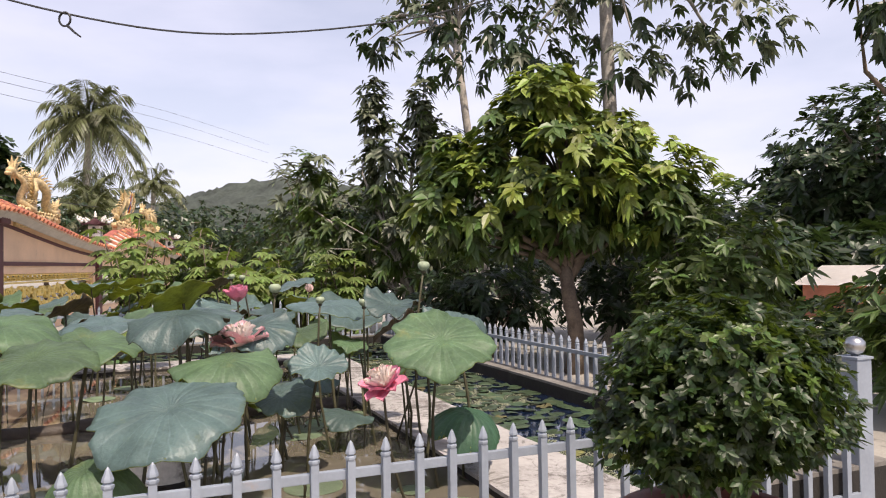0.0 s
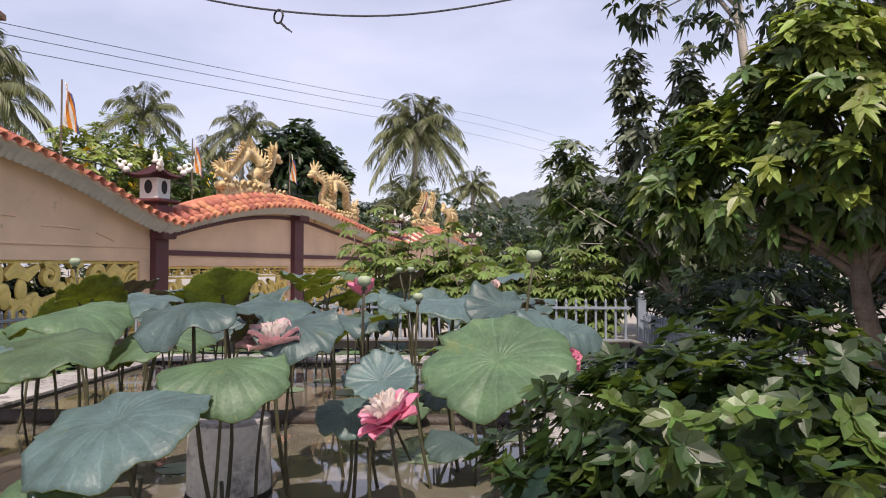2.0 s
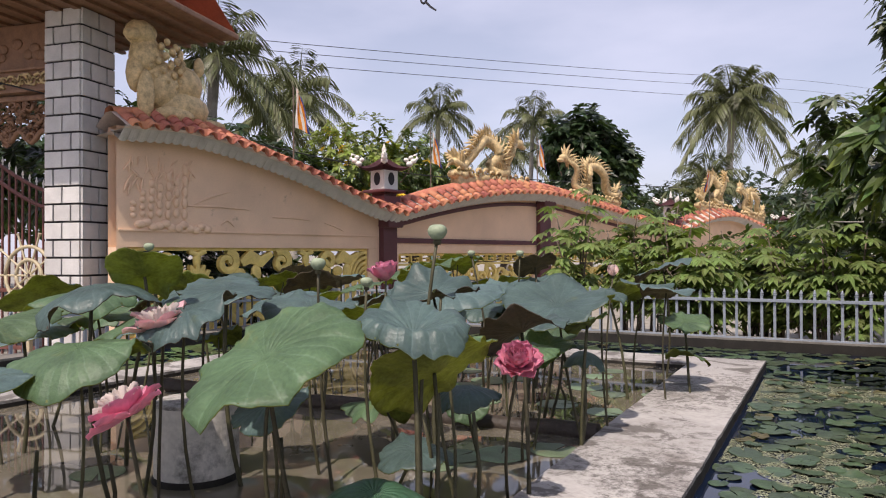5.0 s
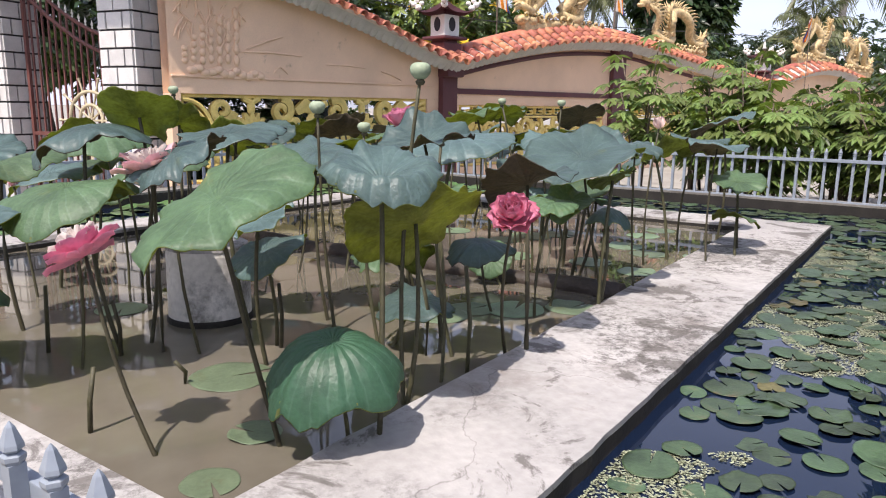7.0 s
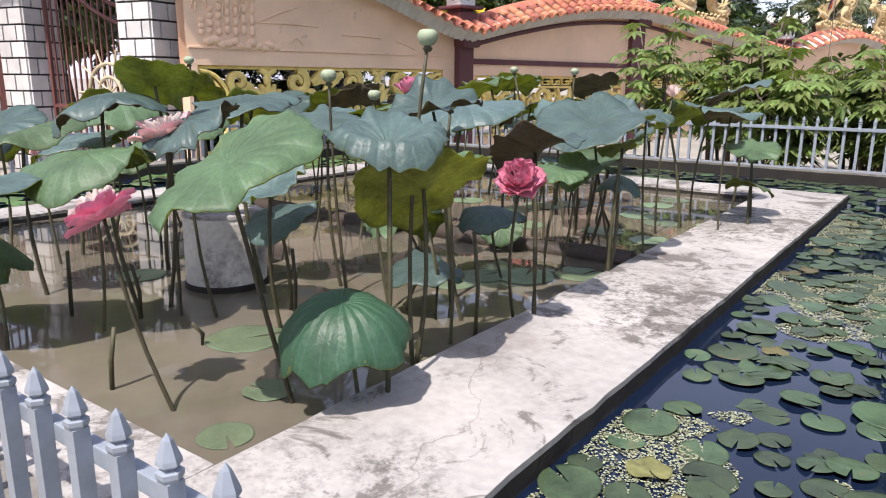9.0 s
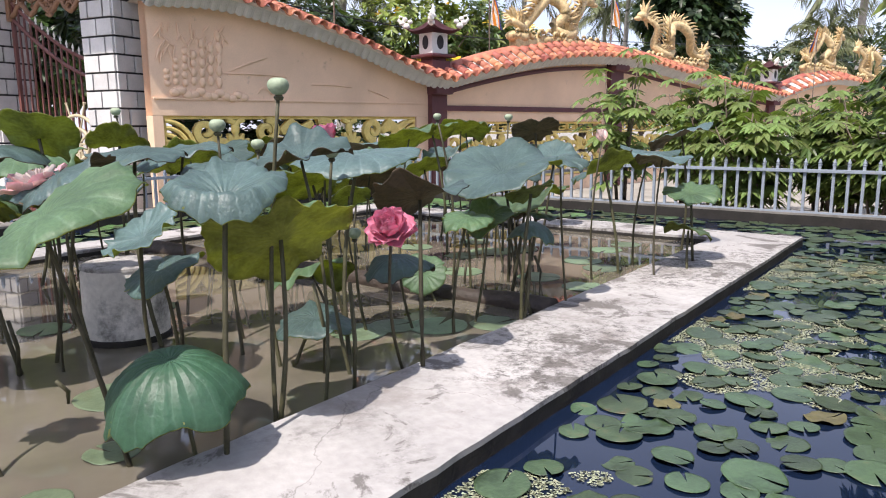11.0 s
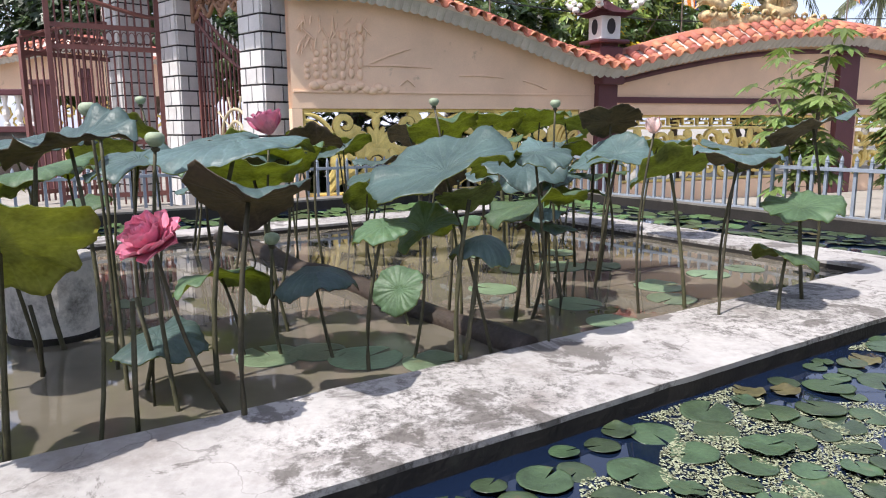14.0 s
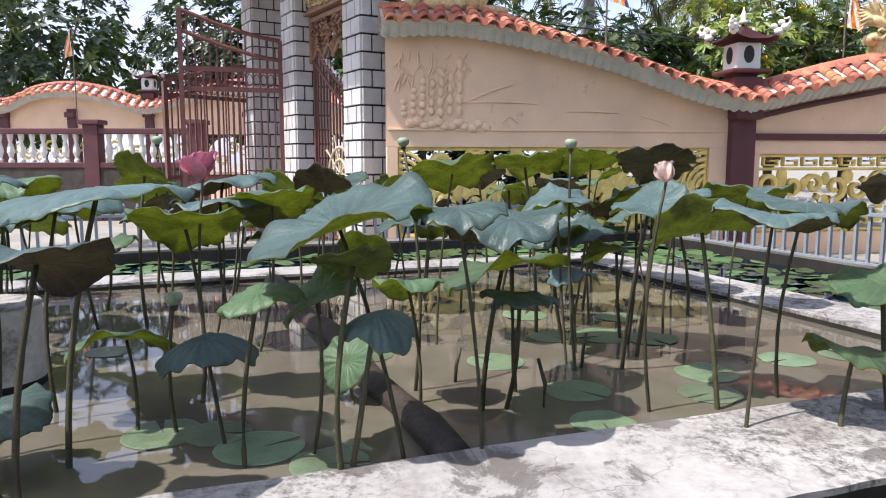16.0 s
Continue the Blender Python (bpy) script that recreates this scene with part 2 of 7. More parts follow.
def veined(m, count=21.0, light=0.22, relief=0.42):
    """Adds fine radial veins, in colour and relief, to a leaf material."""
    n, l = m.node_tree.nodes, m.node_tree.links
    b = n["Principled BSDF"]
    tex, sep, at, mul, fr, pp, rmp = n.new("ShaderNodeTexCoord"), n.new("ShaderNodeSeparateXYZ"), n.new("ShaderNodeMath"), n.new("ShaderNodeMath"), n.new("ShaderNodeMath"), n.new("ShaderNodeMath"), n.new("ShaderNodeValToRGB")
    l.new(tex.outputs["Object"], sep.inputs[0])
    at.operation, mul.operation, fr.operation, pp.operation = "ARCTAN2", "MULTIPLY", "FRACT", "PINGPONG"
    l.new(sep.outputs["Y"], at.inputs[0])
    l.new(sep.outputs["X"], at.inputs[1])
    l.new(at.outputs[0], mul.inputs[0])
    mul.inputs[1].default_value = count / (2 * math.pi)
    wob, addw = n.new("ShaderNodeTexNoise"), n.new("ShaderNodeMath")
    wob.inputs["Scale"].default_value = 14.0
    l.new(tex.outputs["Object"], wob.inputs["Vector"])
    addw.operation = "MULTIPLY_ADD"
    l.new(wob.outputs["Fac"], addw.inputs[0])
    addw.inputs[1].default_value = 0.5
    l.new(mul.outputs[0], addw.inputs[2])
    l.new(addw.outputs[0], pp.inputs[0])
    pp.inputs[1].default_value = 0.5
    rmp.color_ramp.elements[0].position, rmp.color_ramp.elements[1].position = 0.0, 0.085
    rmp.color_ramp.elements[0].color, rmp.color_ramp.elements[1].color = (1, 1, 1, 1), (0, 0, 0, 1)
    l.new(pp.outputs[0], rmp.inputs["Fac"])
    old = b.inputs["Base Color"].links[0].from_socket
    mx, hs, fac = n.new("ShaderNodeMixRGB"), n.new("ShaderNodeHueSaturation"), n.new("ShaderNodeMath")
    hs.inputs["Value"].default_value, hs.inputs["Saturation"].default_value = 1 + light * 2, 0.85
    fac.operation = "MULTIPLY"
    fac.inputs[1].default_value = 0.75
    l.new(rmp.outputs["Color"], fac.inputs[0])
    l.new(fac.outputs[0], mx.inputs[0])
    l.new(old, hs.inputs["Color"])
    l.new(old, mx.inputs[1])
    l.new(hs.outputs["Color"], mx.inputs[2])
    l.new(mx.outputs["Color"], b.inputs["Base Color"])
    bp = n.new("ShaderNodeBump")
    bp.inputs["Strength"].default_value, bp.inputs["Distance"].default_value = relief, 0.012
    l.new(pp.outputs[0], bp.inputs["Height"])
    prev = b.inputs["Normal"].links[0].from_socket
    l.new(prev, bp.inputs["Normal"])
    l.new(bp.outputs["Normal"], b.inputs["Normal"])
    return m


M_BLADE = material("lotus_blade", (0.10, 0.16, 0.154), 0.43, 0.24, 7.0, 70, 0.45, rand=0.28, translucent=0.3, trans_rgb=(0.42, 0.5, 0.10), spots=0.22, spot_rgb=(0.13, 0.16, 0.085), spot_scale=6.0)
M_UNDER = material("lotus_underside", (0.15, 0.165, 0.055), 0.65, 0.4, 9.0, 60, 0.3, rand=0.4, translucent=0.55, trans_rgb=(0.66, 0.72, 0.14), spots=0.3, spot_rgb=(0.06, 0.05, 0.025), spot_scale=7.0)
M_UNDERBROWN = material("lotus_underside_brown", (0.085, 0.062, 0.036), 0.7, 0.45, 9.0, 60, 0.35, rand=0.35, translucent=0.18, trans_rgb=(0.3, 0.22, 0.06), spots=0.4, spot_rgb=(0.04, 0.03, 0.02), spot_scale=7.0)
# Brighter underside for one leaf: sun glowing through it is painted into the colour.
M_UNDERLIT = material("lotus_underside_backlit", (0.27, 0.27, 0.06), 0.65, 0.35, 8.0, 60, 0.3, translucent=0.5, trans_rgb=(0.75, 0.76, 0.13), spots=0.35, spot_rgb=(0.10, 0.09, 0.03), spot_scale=7.0)
M_YOUNG = material("lotus_blade_green", (0.105, 0.18, 0.095), 0.5, 0.28, 7.0, 70, 0.4, rand=0.25, translucent=0.34, trans_rgb=(0.5, 0.58, 0.10), spots=0.35, spot_rgb=(0.19, 0.2, 0.07), spot_scale=6.0)
for one in (M_BLADE, M_UNDER, M_UNDERBROWN, M_UNDERLIT, M_YOUNG):
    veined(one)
M_DEEP = veined(material("lotus_blade_deep", (0.045, 0.115, 0.065), 0.48, 0.25, 7.0, 70, 0.3, rand=0.1, translucent=0.2, trans_rgb=(0.2, 0.35, 0.06)))
M_PETAL = material("pink_petal", (0.88, 0.33, 0.47), 0.5, 0.2, 14.0, 60, 0.1, rand=0.1, translucent=0.3, trans_rgb=(0.95, 0.38, 0.5))
M_PALEPETAL = material("pale_pink_petal", (0.90, 0.55, 0.60), 0.5, 0.2, 14.0, 60, 0.1, rand=0.1, translucent=0.3, trans_rgb=(0.9, 0.6, 0.5))
M_BUD = material("cream_pink_petal", (0.88, 0.68, 0.63), 0.55, 0.15, 16.0, 60, 0.1, translucent=0.25, trans_rgb=(0.9, 0.65, 0.55))
M_FRILL = material("white_petaloid", (0.93, 0.82, 0.76), 0.6, 0.12, 20.0, 90, 0.1, translucent=0.3, trans_rgb=(0.9, 0.75, 0.65))
M_STAMEN = material("yellow_stamen", (0.75, 0.5, 0.12), 0.7, 0.2, 40.0, 90, 0.2)
M_POD = material("green_pod", (0.30, 0.36, 0.24), 0.6, 0.2, 20.0, 90, 0.2)
M_PAD = material("lily_pad", (0.058, 0.092, 0.045), 0.36, 0.4, 9.0, 80, 0.25, rand=0.32, spots=0.3, spot_rgb=(0.12, 0.09, 0.045), spot_scale=9.0)
M_LOTUSPAD = material("floating_lotus_pad", (0.155, 0.215, 0.125), 0.4, 0.25, 8.0, 70, 0.2, rand=0.3, spots=0.3, spot_rgb=(0.13, 0.13, 0.06), spot_scale=7.0)
M_PADOLD = material("lily_pad_old", (0.14, 0.13, 0.05), 0.5, 0.4, 9.0, 60, 0.2, rand=0.3)
M_WEED = material("duckweed", (0.36, 0.38, 0.24), 0.7, 0.2, 20.0, 60, 0.1, rand=0.25, island=True)
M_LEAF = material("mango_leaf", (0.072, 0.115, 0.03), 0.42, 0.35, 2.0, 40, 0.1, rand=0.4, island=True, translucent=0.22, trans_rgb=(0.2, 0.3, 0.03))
# Young leaf colour that also paints sunlight, since tree() sets it sunward.
M_LEAFNEWLIT = material("young_sunlit_mango_leaf", (0.21, 0.27, 0.05), 0.42, 0.3, 2.0, 40, 0.1, rand=0.35, island=True, translucent=0.25, trans_rgb=(0.35, 0.42, 0.05))
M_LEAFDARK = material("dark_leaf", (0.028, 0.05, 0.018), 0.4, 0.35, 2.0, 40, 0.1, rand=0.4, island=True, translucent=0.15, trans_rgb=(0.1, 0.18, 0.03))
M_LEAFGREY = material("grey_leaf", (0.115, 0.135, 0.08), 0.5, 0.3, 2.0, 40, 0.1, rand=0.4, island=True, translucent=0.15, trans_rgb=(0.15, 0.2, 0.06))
# Paler copy of bush_leaf: sunlight on the bush put into the leaf colour.
M_BUSHLIT = material("sunlit_bush_leaf", (0.07, 0.115, 0.022), 0.42, 0.35, 3.0, 40, 0.1, rand=0.4, island=True, translucent=0.25, trans_rgb=(0.3, 0.4, 0.05))
M_BUSH = material("bush_leaf", (0.023, 0.045, 0.011), 0.45, 0.35, 3.0, 40, 0.1, rand=0.45, island=True, translucent=0.2, trans_rgb=(0.18, 0.28, 0.03))
M_CASSAVA = material("cassava_leaf", (0.16, 0.22, 0.06), 0.5, 0.3, 2.0, 40, 0.1, rand=0.4, island=True, translucent=0.3, trans_rgb=(0.3, 0.42, 0.06))
M_PALM = material("palm_frond", (0.12, 0.135, 0.055), 0.45, 0.3, 2.0, 40, 0.1, rand=0.35, island=True, translucent=0.15, trans_rgb=(0.2, 0.24, 0.05))
M_YELLOW = material("yellow_flower", (0.8, 0.55, 0.03), 0.6, 0.15, 9.0, 60, 0.0, rand=0.15, island=True, translucent=0.3, trans_rgb=(0.9, 0.6, 0.05))
M_HILL = material("wooded_hill", (0.05, 0.062, 0.052), 0.95, 0.5, 0.12, 0.8, 0.8)
M_CABLE = material("black_cable", (0.02, 0.02, 0.022), 0.6, 0.1)
M_ORANGE = material("orange_cloth", (0.85, 0.33, 0.04), 0.8, 0.12, 8, 60, 0.05, translucent=0.3, trans_rgb=(0.9, 0.4, 0.05))
M_BLUECLOTH = material("blue_cloth", (0.08, 0.09, 0.3), 0.8, 0.12, 8, 60, 0.05)
M_WHITECLOTH = material("white_cloth", (0.8, 0.76, 0.72), 0.8, 0.06, 8, 60, 0.05, translucent=0.3, trans_rgb=(0.85, 0.8, 0.75))
M_REDCLOTH = material("red_cloth", (0.7, 0.05, 0.03), 0.8, 0.12, 8, 60, 0.05)
M_POT = material("red_glazed_pot", (0.16, 0.05, 0.035), 0.4, 0.2, 9, 60, 0.1)
M_ROOFRED = material("far_red_roof", (0.42, 0.16, 0.1), 0.8, 0.2, 3, 30, 0.2)

# ---- mesh helpers ----
POND = pose(0, 0, 0, 0, 0, 26.6)            # local x: across the pond, y: along it
WALL = pose(-7.46, 5.5, 0, 0, 0, 15.25)     # local x: out of the wall, y: along it


def part(name, bm, mat, parent=None, label="", smooth=False, m=None):
    """Links a bmesh as one mesh object under its parent."""
    me = bpy.data.meshes.new(name)
    if smooth:
        for f in bm.faces:
            f.smooth = True
    bm.to_mesh(me)
    bm.free()
    for one in (mat if isinstance(mat, (list, tuple)) else [mat]):
        me.materials.append(one)
    ob = new(name, me)
    if m is not None:
        ob.matrix_basis = m
    ob.parent = parent
    if label:
        ob["label"] = label
    return ob


def soup(name, verts, faces, mat, parent=None, label="", smooth=False, m=None, mats=None):
    """Links plain vertex and face arrays as one mesh object."""
    me = bpy.data.meshes.new(name)
    me.from_pydata([tuple(v) for v in verts], [], [tuple(f) for f in faces])
    for one in (mat if isinstance(mat, (list, tuple)) else [mat]):
        me.materials.append(one)
    if mats is not None:
        me.polygons.foreach_set("material_index", mats)
    if smooth:
        me.polygons.foreach_set("use_smooth", [True] * len(me.polygons))
    me.update()
    ob = new(name, me)
    if m is not None:
        ob.matrix_basis = m
    ob.parent = parent
    if label:
        ob["label"] = label
    return ob


def empty(name, m, label="", category="", group="", kind=""):
    ob = new(name)
    ob.empty_display_size = 0.1
    ob.matrix_basis = m
    return tagged(ob, label, category, group, kind)


def share(name, mesh, parent, m):
    """One more object on a mesh that exists already."""
    ob = new(name, mesh)
    ob.parent = parent
    ob.matrix_basis = m
    return ob


def box(bm, lo, hi, bevel=0.0):
    """Adds a box from corner lo to corner hi."""
    r = bmesh.ops.create_cube(bm, size=1.0)
    vs = r["verts"]
    for v in vs:
        v.co = Vector([lo[i] + (v.co[i] + 0.5) * (hi[i] - lo[i]) for i in range(3)])
    if bevel:
        es = list({e for v in vs for e in v.link_edges})
        bmesh.ops.bevel(bm, geom=es, offset=bevel, segments=2, affect="EDGES", profile=0.6)
    return bm


def tube(bm, pts, radii, sides=6, cap=True):
    """Adds a tube along pts with a radius at each."""
    rings = []
    pts = [Vector(p) for p in pts]
    for i, p in enumerate(pts):
        ax = (pts[min(i + 1, len(pts) - 1)] - pts[max(i - 1, 0)]).normalized()
        q = ax.to_track_quat("Z", "Y")
        r = radii[i] if hasattr(radii, "__len__") else radii
        rings.append([bm.verts.new(p + q @ Vector((r * math.cos(a), r * math.sin(a), 0))) for a in [2 * math.pi * k / sides for k in range(sides)]])
    for a, b in zip(rings, rings[1:]):
        for k in range(sides):
            bm.faces.new((a[k], a[(k + 1) % sides], b[(k + 1) % sides], b[k]))
    if cap:
        bm.faces.new(rings[0][::-1])
        bm.faces.new(rings[-1])
    return bm


def lathe(bm, profile, sides=16, at=(0, 0, 0)):
    """Adds a turned shape: profile of (radius, height)."""
    rings = []
    for r, z in profile:
        rings.append([bm.verts.new((at[0] + r * math.cos(2 * math.pi * k / sides), at[1] + r * math.sin(2 * math.pi * k / sides), at[2] + z)) for k in range(sides)])
    for a, b in zip(rings, rings[1:]):
        for k in range(sides):
            bm.faces.new((a[k], a[(k + 1) % sides], b[(k + 1) % sides], b[k]))
    bm.faces.new(rings[0][::-1])
    bm.faces.new(rings[-1])
    return bm


def curve_at(knots, s):
    """A smooth height along s through knots of (s, z)."""
    xs, zs = [k[0] for k in knots], [k[1] for k in knots]
    if s <= xs[0]:
        return zs[0]
    if s >= xs[-1]:
        return zs[-1]
    i = max(j for j in range(len(xs)) if xs[j] <= s)
    i = min(i, len(xs) - 2)
    h = xs[i + 1] - xs[i]
    t = (s - xs[i]) / h

    def slope(j):
        a, b = max(j - 1, 0), min(j + 1, len(xs) - 1)
        return (zs[b] - zs[a]) / (xs[b] - xs[a])
    m0, m1 = slope(i) * h, slope(i + 1) * h
    return (2 * t**3 - 3 * t**2 + 1) * zs[i] + (t**3 - 2 * t**2 + t) * m0 + (-2 * t**3 + 3 * t**2) * zs[i + 1] + (t**3 - t**2) * m1


RNG = np.random.default_rng(7)
# ---- ground, ponds ----
GROUND_Z, WATER_Z, LILY_Z, KERB_Z = 0.05, 0.30, 0.27, 0.353
U0, U1, V0, V1 = 3.82, 9.60, -1.75, 2.26      # lotus basin, inside
LU0, LU1, LV0, LV1 = 3.50, 11.55, -3.55, 4.03  # lily moat, outer edge

bm = bmesh.new()
ring_in = [(LV0 - 0.1, LU0 - 0.1), (LV1 + 0.1, LU0 - 0.1), (LV1 + 0.1, LU1 + 0.1), (LV0 - 0.1, LU1 + 0.1)]
far = 900
outer = [(-far, -far), (far, -far), (far, far), (-far, far)]
vi = [bm.verts.new((x, y, GROUND_Z)) for x, y in ring_in]
vo = [bm.verts.new((x, y, GROUND_Z)) for x, y in outer]
for k in range(4):
    bm.faces.new((vo[k], vo[(k + 1) % 4], vi[(k + 1) % 4], vi[k]))
ground = part("ground", bm, M_GROUND, m=POND)
tagged(ground, "dusty grey concrete and earth ground round the ponds", "ground", kind="structure")


def wall_ring(name, lo_v, hi_v, lo_u, hi_u, w, top, foot, mat_top, mat_side, widths=None):
    """A rectangular pond wall, four pieces butted end to end, with a worn rounded lip."""
    wl_, wr, wn_, wf = widths or (w, w, w, w)
    pieces = [((lo_v - wl_, lo_u - wn_), (lo_v, hi_u + wf)), ((hi_v, lo_u - wn_), (hi_v + wr, hi_u + wf)),
              ((lo_v + 0.001, lo_u - wn_), (hi_v - 0.001, lo_u)), ((lo_v + 0.001, hi_u), (hi_v - 0.001, hi_u + wf))]
    root = empty(name, POND, "whitewashed concrete rim of the pond, stained and cracked", "pond wall", kind="structure")
    for a, b in pieces:
        bm = bmesh.new()
        na, nb = max(2, int((b[0] - a[0]) / 0.12)), max(2, int((b[1] - a[1]) / 0.12))
        grid = [[bm.verts.new((a[0] + (b[0] - a[0]) * i / na, a[1] + (b[1] - a[1]) * j / nb, top + 0.004 * noise.noise((a[0] + i * 0.31, a[1] + j * 0.27, 2.0)))) for j in range(nb + 1)] for i in range(na + 1)]
        for i in range(na):
            for j in range(nb):
                bm.faces.new((grid[i][j], grid[i + 1][j], grid[i + 1][j + 1], grid[i][j + 1]))
        rim = [grid[i][0] for i in range(na + 1)] + [grid[na][j] for j in range(1, nb + 1)] + [grid[i][nb] for i in range(na - 1, -1, -1)] + [grid[0][j] for j in range(nb - 1, 0, -1)]
        for v in rim:
            v.co.x += 0.008 * noise.noise((v.co.x * 7, v.co.y * 7, 5.0))
        lip = [bm.verts.new(v.co + Vector((0, 0, -0.022))) for v in rim]
        low = [bm.verts.new((v.co.x, v.co.y, foot)) for v in rim]
        for k in range(len(rim)):
            q = (k + 1) % len(rim)
            bm.faces.new((rim[k], lip[k], lip[q], rim[q]))
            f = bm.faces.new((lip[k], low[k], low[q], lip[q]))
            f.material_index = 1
        bmesh.ops.recalc_face_normals(bm, faces=bm.faces)
        part("rim", bm, [mat_top, mat_side], root)
    return root


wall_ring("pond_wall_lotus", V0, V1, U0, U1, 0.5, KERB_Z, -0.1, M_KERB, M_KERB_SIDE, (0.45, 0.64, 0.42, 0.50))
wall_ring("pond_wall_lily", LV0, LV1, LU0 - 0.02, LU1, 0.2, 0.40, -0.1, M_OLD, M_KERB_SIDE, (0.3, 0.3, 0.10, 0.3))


def sheet(name, v0, v1, u0, u1, z, mat, label):
    bm = bmesh.new()
    bm.faces.new([bm.verts.new(p) for p in ((v0, u0, z), (v1, u0, z), (v1, u1, z), (v0, u1, z))])
    return tagged(part(name, bm, mat, m=POND), label, "water", kind="structure")


sheet("water_lotus", V0, V1, U0, U1, WATER_Z, M_MUD, "still muddy brown water of the lotus basin")
sheet("water_lily_east", V1 + 0.64, LV1, LU0, U1 + 0.5, LILY_Z, M_DARKWATER, "dark clear water with floating lily pads")
sheet("water_lily_north", LV0, LV1, U1 + 0.5, LU1, LILY_Z, M_DARKWATER, "dark clear water with floating lily pads")
sheet("water_lily_west", LV0, V0 - 0.45, LU0, U1 + 0.5, LILY_Z, M_DARKWATER, "dark clear water with floating lily pads")

# log lying in the basin
bm = bmesh.new()
pts = [(2.24 - 4.0 * k / 14, 6.70 - 0.14 * k / 14 + 0.02 * math.sin(k * 1.3), 0.312 - 0.01 * math.sin(k * 0.9)) for k in range(15)]
tube(bm, pts, [0.07 + 0.009 * math.sin(k * 2.1) for k in range(15)], 9)
tagged(part("log", bm, M_WETWOOD, m=POND, smooth=True), "dark wet wooden log lying across the muddy basin", "log")

# concrete ring standing in the basin
bm = bmesh.new()
lathe(bm, [(0.204, -0.4), (0.202, 0.06), (0.199, 0.34), (0.194, 0.365), (0.16, 0.365), (0.14, 0.35)], 40)
pc = Vector((-1.62, 4.82, WATER_Z))
drum = tagged(part("concrete_drum", bm, M_DRUM, m=pose(*pc), smooth=False), "stained concrete drum with whitewashed top standing in the water", "drum")
bm = bmesh.new()
lathe(bm, [(0.2, 0.366), (0.198, 0.38), (0.188, 0.386), (0.05, 0.388)], 40)
part("top", bm, M_KERB, drum, "whitewashed top")
bm = bmesh.new()
lathe(bm, [(0.206, -0.05), (0.2095, 0.0), (0.208, 0.022), (0.2035, 0.03)], 40)
part("waterline", bm, M_KERB_SIDE, drum, "dark mossy waterline")


# ---- picket fences ----
def picket_mesh(h):
    bm = bmesh.new()
    box(bm, (-0.0145, -0.0145, 0.0), (0.0145, 0.0145, h - 0.075))
    lathe(bm, [(0.017, h - 0.076), (0.021, h - 0.068), (0.021, h - 0.06), (0.012, h - 0.055), (0.02, h - 0.048), (0.019, h - 0.04), (0.008, h - 0.01), (0.001, h)], 6)
    me = bpy.data.meshes.new("picket")
    bm.to_mesh(me)
    bm.free()
    me.materials.append(M_FENCE)
    return me


PICKET = picket_mesh(0.68)


def fence(name, a, b, base, label, pitch=0.137, z_end=None):
    """A steel picket fence from a to b in pond coordinates, its pickets standing at base."""
    a, b = Vector((*a, 0)), Vector((*b, 0))
    length = (b - a).length
    ang = math.degrees(math.atan2((b - a).y, (b - a).x))
    m = POND @ pose(a.x, a.y, base, 0, 0, ang)
    root = empty(name, m, label, "fence", kind="structure")
    n = int(length / pitch)
    for k in range(n):
        share("picket", PICKET, root, pose((k + 0.5) * pitch, 0, 0))
    for z in (0.10, 0.55):
        bm = bmesh.new()
        box(bm, (0, 0.0150, z - 0.018), (length, 0.0400, z + 0.018), 0.003)
        part("rail", bm, M_FENCE, root)
    return root


def corner_post(v, u, base, h, ball=True):
    root = empty("fence_post", POND @ pose(v, u, base), "square pale blue steel fence post with a chrome ball", "post", "fence posts")
    bm = bmesh.new()
    box(bm, (-0.055, -0.055, 0), (0.055, 0.055, h - 0.12), 0.006)
    box(bm, (-0.062, -0.062, h - 0.12), (0.062, 0.062, h - 0.105), 0.003)
    part("shaft", bm, M_FENCE, root)
    bm = bmesh.new()
    lathe(bm, [(0.02, h - 0.105), (0.018, h - 0.095), (0.04, h - 0.085), (0.055, h - 0.055), (0.052, h - 0.03), (0.035, h - 0.01), (0.005, h)], 16)
    part("ball", bm, M_CHROME, root, "polished chrome ball", smooth=True)
    return root


FU, FV = 3.345, 4.13
fence("fence_near", (-3.8, FU), (FV - 0.07, FU), 0.15, "pale blue steel picket fence on the near pond edge")
fence("fence_east", (FV + 0.07, FU + 0.2), (FV + 0.07, 11.50), 0.14, "pale blue steel picket fence beside the lily pond")
fence("fence_north", (FV - 0.08, 11.62), (-3.75, 11.62), 0.30, "pale blue steel picket fence at the far pond edge")
fence("fence_west", (-3.85, 11.5), (-3.85, FU), 0.20, "pale blue steel picket fence along the temple wall side")
corner_post(FV, FU + 0.085, GROUND_Z, 1.02)
corner_post(FV + 0.07, 11.62, 0.3, 0.80)
corner_post(-3.85, 11.62, 0.2, 0.85)

# ---- temple wall ----
EAVE = [(0, 2.77), (0.77, 2.80), (1.5, 2.71), (2.2, 2.57), (2.9, 2.39), (3.7, 2.14), (4.3, 1.98), (4.7, 1.92)]
RIDGE = [(0, 3.20), (0.6, 3.26), (1.15, 3.21), (1.77, 3.04), (2.77, 2.76), (3.7, 2.49), (4.3, 2.36), (4.7, 2.30)]
EAVE2 = [(4.7, 1.92), (5.9, 2.18), (7.5, 2.44), (9.0, 2.55), (10.2, 2.53), (11.8, 2.37), (14.5, 2.12), (17.2, 1.95)]
